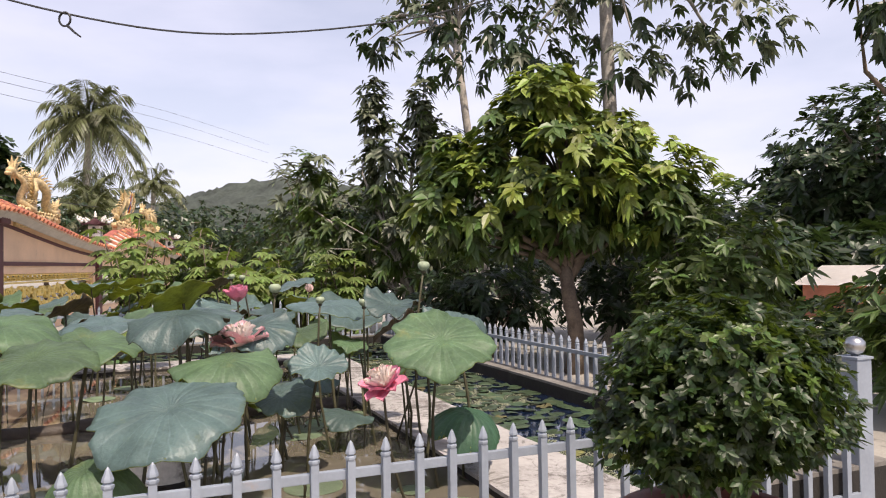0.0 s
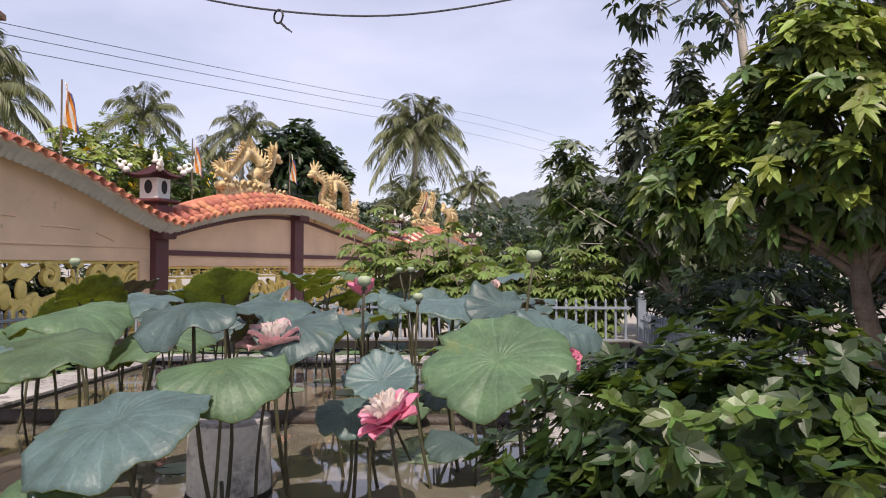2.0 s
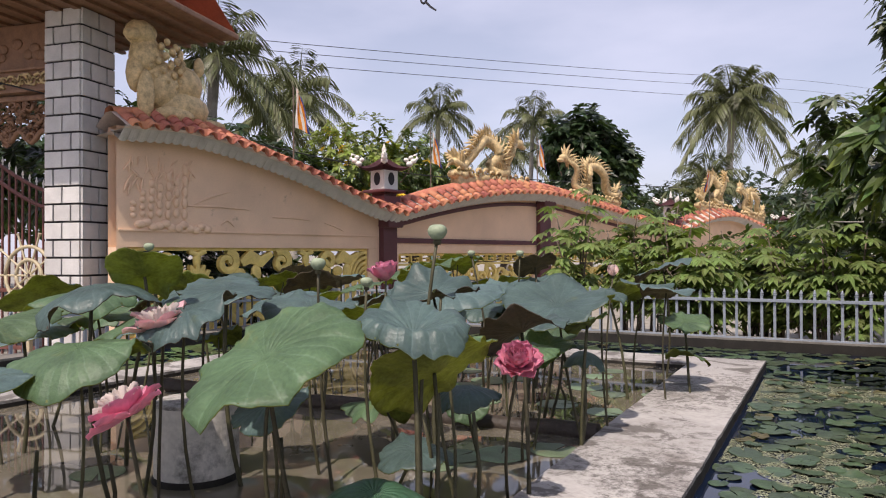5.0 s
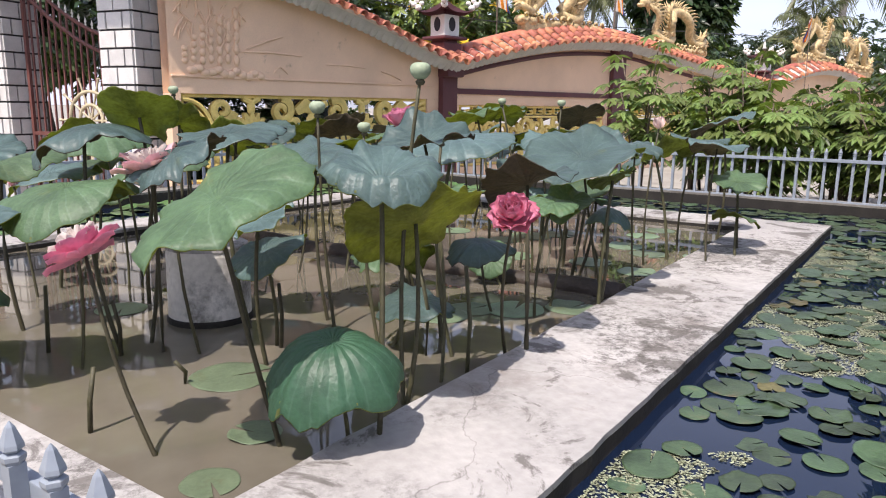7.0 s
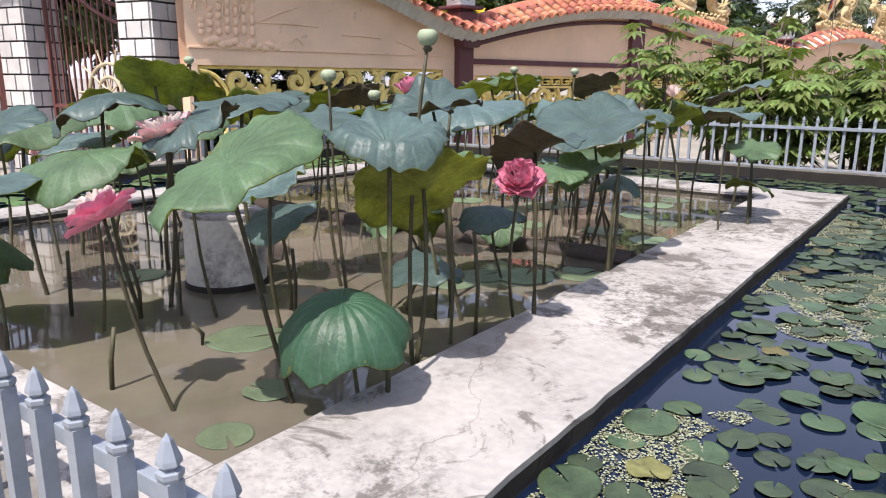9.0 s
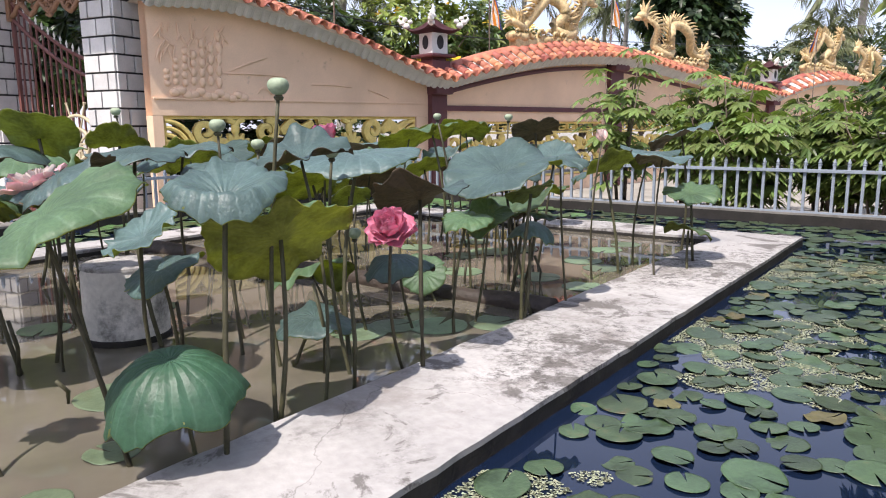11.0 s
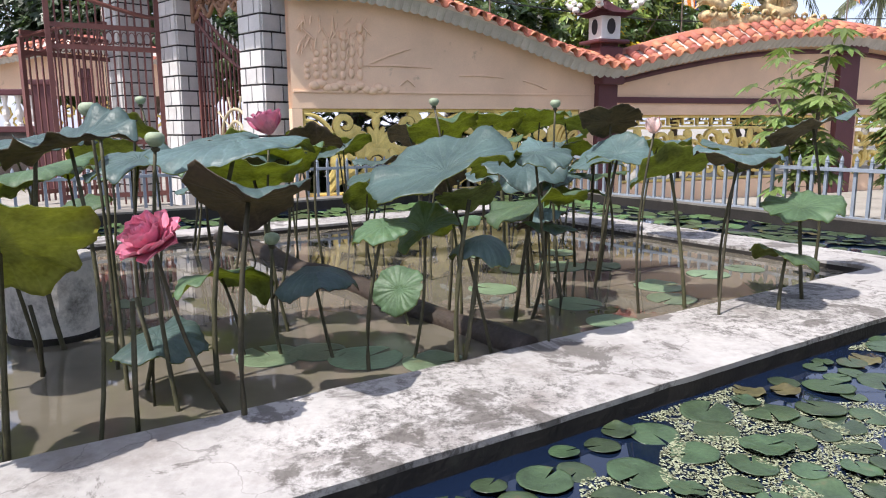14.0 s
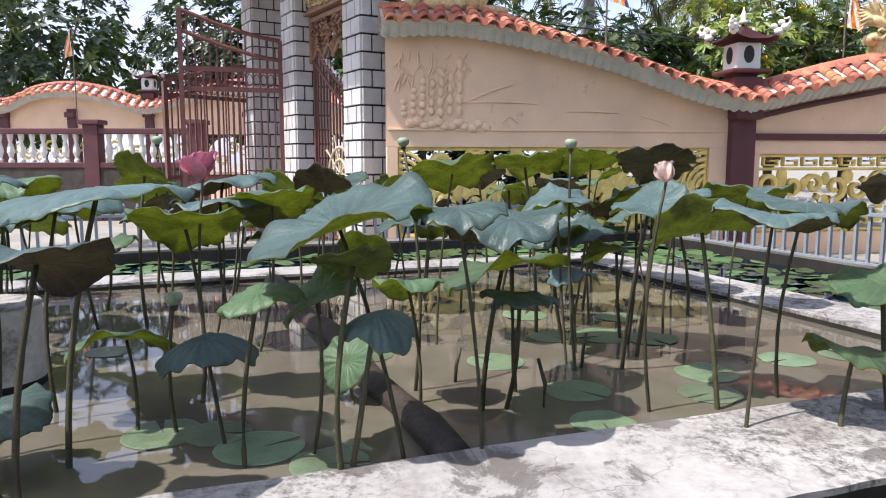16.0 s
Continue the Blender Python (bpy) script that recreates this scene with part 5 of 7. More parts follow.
# undergrowth right of and behind the mango
for k, (x, y, z, rx, rz, n, mats) in enumerate((
        (2.95, 9.7, 1.45, 1.05, 0.95, 300, [(M_LEAF, 1.0)]), (5.2, 10.4, 0.72, 1.4, 0.5, 320, [(M_LEAF, 0.6), (M_LEAFDARK, 0.4)]), (4.4, 7.6, 1.1, 1.0, 0.75, 240, [(M_LEAF, 1.0)]),
        (6.0, 8.4, 1.3, 1.4, 1.0, 260, [(M_LEAFDARK, 1.0)]), (2.6, 11.6, 1.4, 1.4, 1.0, 220, [(M_LEAFDARK, 1.0)]), (0.2, 12.0, 1.1, 1.3, 0.8, 220, [(M_LEAFDARK, 1.0)]),
        (0.6, 15.0, 1.5, 2.4, 1.3, 260, [(M_LEAFDARK, 1.0)]), (3.4, 14.5, 1.9, 1.8, 1.4, 280, [(M_LEAFDARK, 1.0)]), (9.0, 11.8, 1.8, 2.0, 1.5, 260, [(M_LEAFDARK, 1.0)]), (7.5, 7.0, 1.2, 1.6, 1.0, 220, [(M_LEAF, 0.5), (M_LEAFDARK, 0.5)]),
        (-3.4, 14.2, 1.2, 1.6, 0.9, 240, [(M_LEAF, 0.5), (M_LEAFDARK, 0.5)]), (-1.5, 16.2, 1.4, 2.2, 1.2, 240, [(M_LEAFDARK, 1.0)]))):
    tree("shrub", (x, y, GROUND_Z), [(x, y, z, rx, rx * 0.9, rz), (x - rx * 0.5, y - 0.3, z * 0.7, rx * 0.6, rx * 0.6, rz * 0.6)], n, 10, 0.2, 0.035, 0.4, 0.05, mats,
         "dense dark green shrub among the trees behind the fence", "shrub", nl=14, shell=0.3, fork=0.3, group="shrubs behind the fence")
# large dark trees in the distance
for x, y, z, rx, rz, n in ((15.8, 30, 5.3, 4.6, 3.1, 520), (21, 31, 5.0, 5.0, 3.3, 380), (9.0, 34, 2.8, 4.0, 1.6, 300), (2.0, 36, 3.4, 5.0, 2.4, 300), (12.5, 25.5, 1.6, 2.6, 1.2, 260), (8.6, 23.5, 1.5, 2.2, 1.1, 240), (24, 22, 5, 5, 4, 300)):
    tree("large_tree", (x, y, GROUND_Z), [(x, y, z, rx, rx, rz), (x - rx * 0.6, y, z * 0.8, rx * 0.6, rx * 0.6, rz * 0.6), (x + rx * 0.5, y, z * 0.8, rx * 0.6, rx * 0.6, rz * 0.6)], n * 2, 10, 0.5, 0.11, 0.3, 0.35,
         [(M_LEAFDARK, 1.0)], "broad dark green tree in the distance", nl=20, shell=0.5, group="distant trees")

# potted bush beside the path
BX, BY = 0.95, 3.33
pot = empty("planter_pot", pose(BX, BY, GROUND_Z), "large red-brown glazed planter pot on the path", "planter")
bm = bmesh.new()
lathe(bm, [(0.17, 0.0), (0.20, 0.05), (0.265, 0.35), (0.29, 0.52), (0.315, 0.56), (0.315, 0.61), (0.29, 0.62), (0.265, 0.60), (0.255, 0.56)], 36)
part("body", bm, M_POT, pot, smooth=True)
bm = bmesh.new()
lathe(bm, [(0.26, 0.54), (0.25, 0.565), (0.02, 0.575)], 24)
part("soil", bm, M_EARTH, pot, "dark soil")
tree("potted_bush", (BX, BY, GROUND_Z + 0.57), [(BX, BY, 1.06, 0.38, 0.38, 0.29), (BX - 0.02, BY, 1.2, 0.3, 0.3, 0.17), (BX + 0.14, BY + 0.08, 1.02, 0.31, 0.29, 0.25), (BX + 0.22, BY + 0.15, 1.1, 0.26, 0.26, 0.22), (BX - 0.12, BY - 0.04, 0.98, 0.28, 0.28, 0.22), (BX, BY + 0.06, 0.9, 0.26, 0.26, 0.16)],
     3900, 9, 0.036, 0.0100, 0.25, 0.014, [(M_BUSHLIT, 0.12), (M_BUSH, 0.88)], "dense small-leaved green bush growing in a red-brown pot", "bush", bark=M_PALEBARK, fork=0.35, nl=40, shell=0.2, gap=-0.2)


# cassava shrubs between the far fence and the wall
def cassava(x, y, h, spread, label):
    root = empty("cassava_shrub", pose(x, y, GROUND_Z), label, "shrub", "cassava shrubs beyond the far fence")
    bm = bmesh.new()
    pts, dirs, ups = [], [], []
    for s in range(5):
        a = RNG.uniform(0, 6.28)
        top = Vector((spread * math.cos(a) * RNG.uniform(0.2, 1), spread * math.sin(a) * RNG.uniform(0.2, 1), h * RNG.uniform(0.65, 1.0)))
        path = [Vector((0.05 * math.cos(a), 0.05 * math.sin(a), 0)), top * 0.35 + Vector((0, 0, h * 0.1)), top * 0.7 + Vector((0, 0, h * 0.08)), top]
        tube(bm, path, [0.018, 0.015, 0.011, 0.006], 6)
        for k in range(18):
            q = RNG.uniform(0.3, 1.0)
            p = Vector(path[0]).lerp(top, q)
            a2 = k * 2.4 + a
            d = Vector((math.cos(a2), math.sin(a2), RNG.uniform(0.05, 0.7))).normalized()
            end = p + d * RNG.uniform(0.12, 0.26)
            tube(bm, [p, end], [0.004, 0.003], 3, cap=False)
            nrm = Vector((d.x * 0.4, d.y * 0.4, 1)).normalized()
            sd = nrm.cross(d).normalized()
            fw = sd.cross(nrm)
            for lobe in range(7):
                ang = (lobe - 3) * 0.62
                pts.append(end)
                dirs.append(fw * math.cos(ang) + sd * math.sin(ang))
                ups.append(nrm)
    V, F = leaf_batch([tuple(p) for p in pts], [tuple(d) for d in dirs], [tuple(u) for u in ups], 0.19, 0.036, 0.35)
    part("stem", bm, M_BARK, root, smooth=True)
    soup("foliage", V, F, M_CASSAVA, root)
    return root


for k in range(15):
    v, u = 0.4 + 3.5 * ((k * 0.618) % 1.0), 12.0 + 2.6 * ((k * 0.755) % 1.0)
    p = POND @ Vector((v, u, 0))
    tall = 2.25 if v < 2.0 else 1.75
    cassava(p.x, p.y, tall * RNG.uniform(0.75, 1.08), 0.5, "cassava shrub with palmate green leaves by the fence")


# ---- palms ----
def palm(x, y, h, frond, lean, label, n=22, r=0.16):
    root = empty("coconut_palm", pose(x, y, GROUND_Z), label, "palm tree", "coconut palms")
    bm = bmesh.new()
    top = Vector((lean[0], lean[1], h))
    path = [Vector((lean[0] * q * q, lean[1] * q * q, h * q)) for q in [i / 10 for i in range(11)]]
    tube(bm, path, [r * (1.5 - 0.7 * min(1, i / 4)) + 0.015 * (i % 2) for i in range(11)], 9)
    part("trunk", bm, M_PALEBARK, root, smooth=True)
    bm = bmesh.new()
    pts, dirs, ups = [], [], []
    for k in range(n):
        a = 2.399 * k
        up = 1.4 - 1.9 * (k / n)
        d = Vector((math.cos(a), math.sin(a), 0))
        L = frond * RNG.uniform(0.85, 1.1)
        line = []
        for i in range(13):
            q = i / 12
            line.append(top + d * L * (math.cos(up) * q * (1 - 0.12 * q)) + Vector((0, 0, L * (math.sin(up) * q - (0.36 + 0.25 * k / n) * q * q))))
        tube(bm, line, [0.035 * (1.1 - 0.9 * i / 12) * frond / 2.5 for i in range(13)], 4, cap=False)
        sd = Vector((-d.y, d.x, 0))
        for i in range(34):
            q = 0.12 + 0.88 * i / 33
            j = min(11, int(q * 12))
            p = line[j].lerp(line[j + 1], q * 12 - j)
            fw = (line[j + 1] - line[j]).normalized()
            for s in (-1, 1):
                pts.append(tuple(p))
                dirs.append(tuple(fw * 0.55 + sd * s * 0.8 + Vector((0, 0, -0.15 - 0.5 * RNG.random()))))
                ups.append((0, 0, 1))
    V, F = leaf_batch(pts, dirs, ups, frond * 0.23, frond * 0.011, 0.5)
    part("midrib", bm, M_PALM, root)
    soup("fronds", V, F, M_PALM, root)
    return root


palm(-34.6, 59.2, 14.2, 5.6, (0.6, 0), "tall coconut palm with drooping fronds against the sky", n=36, r=0.35)
palm(-37.5, 77.0, 10.6, 4.0, (0.3, 0), "distant smaller coconut palm", r=0.3)

tree("overhanging_branch_tree", (4.9, 7.9, GROUND_Z), [(3.75, 7.3, 3.85, 0.5, 0.5, 0.5), (4.6, 7.7, 4.6, 0.9, 0.9, 0.7)], 260, 10, 0.13, 0.035, 0.5, 0.09, [(M_LEAFDARK, 1.0)], "dark leafy tree with a branch hanging over the path", nl=18)
# ---- wall ornament ----
def ribbon(bm, pts, w, x0, x1):
    """A flat carved band along pts of (s, z), from depth x0 to x1."""
    left, right = [], []
    for i, (s, z) in enumerate(pts):
        a, b = pts[max(i - 1, 0)], pts[min(i + 1, len(pts) - 1)]
        d = math.hypot(b[0] - a[0], b[1] - a[1]) or 1
        nx, nz = -(b[1] - a[1]) / d, (b[0] - a[0]) / d
        ww = (w[i] if hasattr(w, "__len__") else w) / 2
        left.append((s + nx * ww, z + nz * ww))
        right.append((s - nx * ww, z - nz * ww))
    mid = (x0 + x1) / 2 + abs(x1 - x0) * 0.5
    rows = [[(x0, *l), (x1 - 0.008, *l), (mid, (l[0] + r[0]) / 2, (l[1] + r[1]) / 2), (x1 - 0.008, *r), (x0, *r), (x0, *l)] for l, r in zip(left, right)]
    strip(bm, rows)


def spiral(cs, cz, r, turns, start, hand, n=18):
    return [(cs + hand * r * (1 - 0.82 * i / n) * math.cos(start + turns * 2 * math.pi * i / n), cz + r * (1 - 0.82 * i / n) * math.sin(start + turns * 2 * math.pi * i / n)) for i in range(n + 1)]


def lump(bm, c, r, seg=8):
    """Adds a rounded lump."""
    m = Matrix.Translation(c) @ Matrix.Diagonal((*r, 1))
    bmesh.ops.create_icosphere(bm, subdivisions=2, radius=1.0, matrix=m)


def frieze_scrolls(root, s0, s1, z0, z1, seed):
    """Yellow carved openwork: waves, curls, leaves and vases between two rails."""
    rng = random.Random(seed)
    bm = bmesh.new()
    for z in (z0 + 0.02, z1 - 0.02):
        ribbon(bm, [(s0, z), (s1, z)], 0.045, -0.12, -0.03)
    for s in (s0 + 0.02, s1 - 0.02):
        ribbon(bm, [(s, z0), (s, z1)], 0.045, -0.12, -0.03)
    for end, hand in ((s0, 1), (s1, -1)):
        for k in range(5):
            r = 0.10 + 0.075 * k
            ribbon(bm, [(end + hand * (0.02 + r * math.cos(a)), z1 - 0.52 + r * 1.15 * math.sin(a)) for a in [math.pi * 0.5 * j / 9 for j in range(10)]], 0.05, -0.12, -0.03 + 0.006 * k)
    s = s0 + 0.56
    k = 0
    while s < s1 - 0.35:
        w = rng.uniform(0.40, 0.50)
        kind = k % 4
        zc = (z0 + z1) / 2
        hand = 1 if k % 2 else -1
        if kind == 1:
            for q in range(7):
                a = math.pi * (0.06 + 0.88 * q / 6)
                ribbon(bm, [(s, z1 - 0.5), (s + 0.12 * math.cos(a), z1 - 0.48 + 0.14 * math.sin(a)), (s + 0.23 * math.cos(a), z1 - 0.45 + 0.24 * math.sin(a))], [0.05, 0.11, 0.03], -0.11, -0.02 + 0.004 * (q % 2))
            lump(bm, (-0.06, s, z1 - 0.16), (0.05, 0.06, 0.12))
            ribbon(bm, [(s - 0.12, z1 - 0.04), (s, z1 - 0.10), (s + 0.12, z1 - 0.04)], 0.07, -0.1, -0.02)
        elif kind == 3:
            ribbon(bm, [(s - 0.26, z1 - 0.22), (s - 0.1, z1 - 0.12), (s + 0.08, z1 - 0.2), (s + 0.26, z1 - 0.08)], [0.1, 0.2, 0.16, 0.08], -0.11, -0.02)
            lump(bm, (-0.06, s, z1 - 0.38), (0.05, 0.09, 0.16))
        else:
            ribbon(bm, spiral(s, z1 - 0.2, 0.17, 1.35, rng.uniform(0, 6), hand), [0.115 - 0.003 * i for i in range(19)], -0.11, -0.02)
            lump(bm, (-0.06, s + 0.2, z1 - 0.36), (0.045, 0.11, 0.08))
        ribbon(bm, spiral(s + 0.02, zc - 0.14, 0.19, 1.3, rng.uniform(0, 6), -hand), [0.12 - 0.003 * i for i in range(19)], -0.11, -0.02)
        ribbon(bm, [(s - w * 0.6, z1 - 0.46), (s - w * 0.2, zc), (s + w * 0.2, zc + 0.05), (s + w * 0.55, z1 - 0.44)], [0.05, 0.13, 0.13, 0.05], -0.11, -0.025)
        for z in (0.13, 0.27):
            ribbon(bm, [(s - w * 0.55, z0 + z - 0.08), (s - w * 0.3, z0 + z + 0.06), (s, z0 + z + 0.10), (s + w * 0.3, z0 + z), (s + w * 0.55, z0 + z - 0.08)], [0.07, 0.12, 0.13, 0.11, 0.06], -0.11, -0.03)
        lump(bm, (-0.06, s + w * 0.5, zc + rng.uniform(-0.1, 0.1)), (0.045, 0.09, 0.16))
        s += w
        k += 1
    return part("openwork_frieze", bm, M_GOLD, root, "yellow-gold carved openwork frieze")


frieze_scrolls(PANEL1, 0.135, 4.265, 0.365, 1.497, 3)


def frieze_fret(root, s0, s1, z0, z1, seed):
    """Yellow fretwork band over leafy openwork."""
    rng = random.Random(seed)
    bm = bmesh.new()
    for z in (z0 + 0.02, z1 - 0.02, z1 - 0.2):
        ribbon(bm, [(s0, z), (s1, z)], 0.04, -0.12, -0.03)
    s = s0 + 0.1
    while s < s1 - 0.3:
        for a, b in (((s, z1 - 0.03), (s, z1 - 0.15)), ((s, z1 - 0.15), (s + 0.2, z1 - 0.15)), ((s + 0.07, z1 - 0.09), (s + 0.2, z1 - 0.09)), ((s + 0.2, z1 - 0.15), (s + 0.2, z1 - 0.07))):
            ribbon(bm, [a, b], 0.025, -0.11, -0.04)
        s += 0.29
    s = s0 + 0.2
    k = 0
    while s < s1 - 0.15:
        for zc in (z1 - 0.42, z1 - 0.78):
            ribbon(bm, spiral(s, zc + rng.uniform(-0.05, 0.05), rng.uniform(0.13, 0.18), 1.2, rng.uniform(0, 6), 1 if k % 2 else -1), [0.07 - 0.0015 * i for i in range(19)], -0.11, -0.03)
            lump(bm, (-0.06, s + 0.17, zc + rng.uniform(-0.12, 0.12)), (0.04, rng.uniform(0.05, 0.1), rng.uniform(0.08, 0.15)))
        s += 0.33
        k += 1
    return part("fretwork_frieze", bm, M_GOLD, root, "yellow-gold fretwork frieze")


frieze_fret(PANEL2, 5.0, 9.35, 0.365, 1.417, 5)
frieze_fret(PANEL3, 10.1, 16.8, 0.365, 1.417, 6)

# ledge and bamboo relief on the first panel
bm = bmesh.new()
box(bm, (0.001, 0.02, 1.70), (0.022, 4.5, 1.725), 0.004)
part("ledge", bm, M_PLASTER, PANEL1)
rng = random.Random(12)
bm = bmesh.new()
for k in range(7):
    s = 0.22 + 0.115 * k
    top = (2.05, 2.2, 2.32, 2.28, 2.42, 2.3, 2.46)[k]
    z = 1.86 + 0.02 * (k % 2)
    while z < top:
        h = 0.075 + 0.012 * k
        lump(bm, (0.0, s + 0.008 * math.sin(z * 9), z + h / 2), (0.034, 0.044, h * 0.52))
        z += h
for k in range(46):
    s, z, a = rng.uniform(0.14, 1.02), rng.uniform(2.15, 2.68), rng.uniform(-2.4, -0.7)
    l = rng.uniform(0.1, 0.2)
    ribbon(bm, [(s, z), (s + l * 0.5 * math.cos(a), z + l * 0.5 * math.sin(a)), (s + l * math.cos(a), z + l * math.sin(a))], [0.01, 0.032, 0.006], 0.0, 0.024)
for k in range(12):
    lump(bm, (0.0, 0.3 + 0.085 * k, 1.79 + 0.03 * math.sin(k * 2.0) - 0.004 * k), (0.05, 0.075, 0.055))
for (sa, za), (sb, zb) in (((0.95, 2.05), (1.9, 2.04)), ((1.05, 2.08), (1.6, 2.28)), ((1.45, 1.80), (1.55, 1.88)), ((1.55, 1.88), (1.66, 1.79)), ((2.3, 1.95), (3.0, 1.93)), ((3.3, 1.9), (3.7, 1.78))):
    ribbon(bm, [(sa, za), ((sa + sb) / 2, (za + zb) / 2 + 0.015), (sb, zb)], [0.016, 0.03, 0.01], 0.0, 0.02)
part("bamboo_relief", bm, M_PLASTER, PANEL1, "moulded bamboo relief", smooth=True)

# maroon trim on the arched panels
for root, s0, s1 in ((PANEL2, 4.875, 9.475), (PANEL3, 9.955, 16.99)):
    bm = bmesh.new()
    box(bm, (0.001, s0, 1.60), (0.035, s1, 1.69), 0.006)
    part("band", bm, M_MAROON, root, "maroon painted band")
    bm = bmesh.new()
    n = 40
    ribbon(bm, [(s0 + (s1 - s0) * k / n, curve_at(EAVE2, s0 + (s1 - s0) * k / n) - 0.10 + 0.04) for k in range(n + 1)], 0.075, 0.001, 0.03)
    part("arch_trim", bm, M_MAROON, root, "maroon arched trim")


def lantern(s, z, at=WALL, k=1.0):
    """A small white shrine lantern with a curved maroon roof on a wall post."""
    root = empty("shrine_lantern", at @ pose(-0.05, s, z) @ Matrix.Diagonal((k, k, k, 1)), "white shrine lantern with upturned maroon roof on the wall", "lantern", "shrine lanterns")
    bm = bmesh.new()
    box(bm, (-0.2, -0.2, 0), (0.2, 0.2, 0.16), 0.02)
    box(bm, (-0.15, -0.15, 0.14), (0.15, 0.15, 0.22), 0.01)
    box(bm, (-0.27, -0.27, 0.21), (0.27, 0.27, 0.26), 0.02)
    part("base", bm, M_MAROON, root)
    bm = bmesh.new()
    box(bm, (-0.17, -0.17, 0.26), (0.17, 0.17, 0.60), 0.02)
    body = part("body", bm, M_WHITE, root, "white box with round windows")
    for a in range(4):
        bm = bmesh.new()
        bmesh.ops.create_cone(bm, cap_ends=True, segments=16, radius1=0.072, radius2=0.072, depth=0.012, matrix=pose(0, 0, 0, 0, 0, 90 * a) @ pose(0.172, 0, 0.45, 0, 90, 0) @ Matrix.Diagonal((1.55, 1, 1, 1)))
        part("window", bm, M_JOINT, body)
    bm = bmesh.new()
    n = 8
    grid = {}
    for i in range(-n, n + 1):
        for j in range(-n, n + 1):
            x, y = i / n, j / n
            m_, c_ = max(abs(x), abs(y)), abs(x * y)
            grid[i, j] = bm.verts.new((0.36 * x, 0.36 * y, 0.62 + 0.24 * (1 - m_) ** 1.6 + 0.11 * c_**2.5))
    for i in range(-n, n):
        for j in range(-n, n):
            bm.faces.new((grid[i, j], grid[i + 1, j], grid[i + 1, j + 1], grid[i, j + 1]))
    bmesh.ops.solidify(bm, geom=bm.faces[:], thickness=0.03)
    part("roof", bm, M_MAROON, root, "upturned maroon roof")
    bm = bmesh.new()
    lathe(bm, [(0.05, 0.86), (0.06, 0.89), (0.03, 0.92), (0.045, 0.96), (0.02, 1.02), (0.003, 1.08)], 10)
    part("finial", bm, M_WHITE, root, smooth=True)
    for sx in (-1, 1):
        for sy in (-1, 1):
            bm = bmesh.new()
            for d_, h_, r_ in ((0.31, 0.72, 0.06), (0.36, 0.77, 0.055), (0.33, 0.83, 0.045), (0.27, 0.79, 0.045)):
                lump(bm, (sx * d_, sy * d_, h_), (r_, r_, r_ * 0.85))
            tube(bm, [(sx * 0.36, sy * 0.36, 0.76), (sx * 0.41, sy * 0.41, 0.82), (sx * 0.39, sy * 0.39, 0.88), (sx * 0.35, sy * 0.35, 0.87)], [0.03, 0.028, 0.022, 0.01], 6)
            part("corner_ornament", bm, M_WHITE, root, smooth=True)
    return root


lantern(4.695, 2.25)
lantern(17.2, 2.25)
lantern(29.7, 2.25)


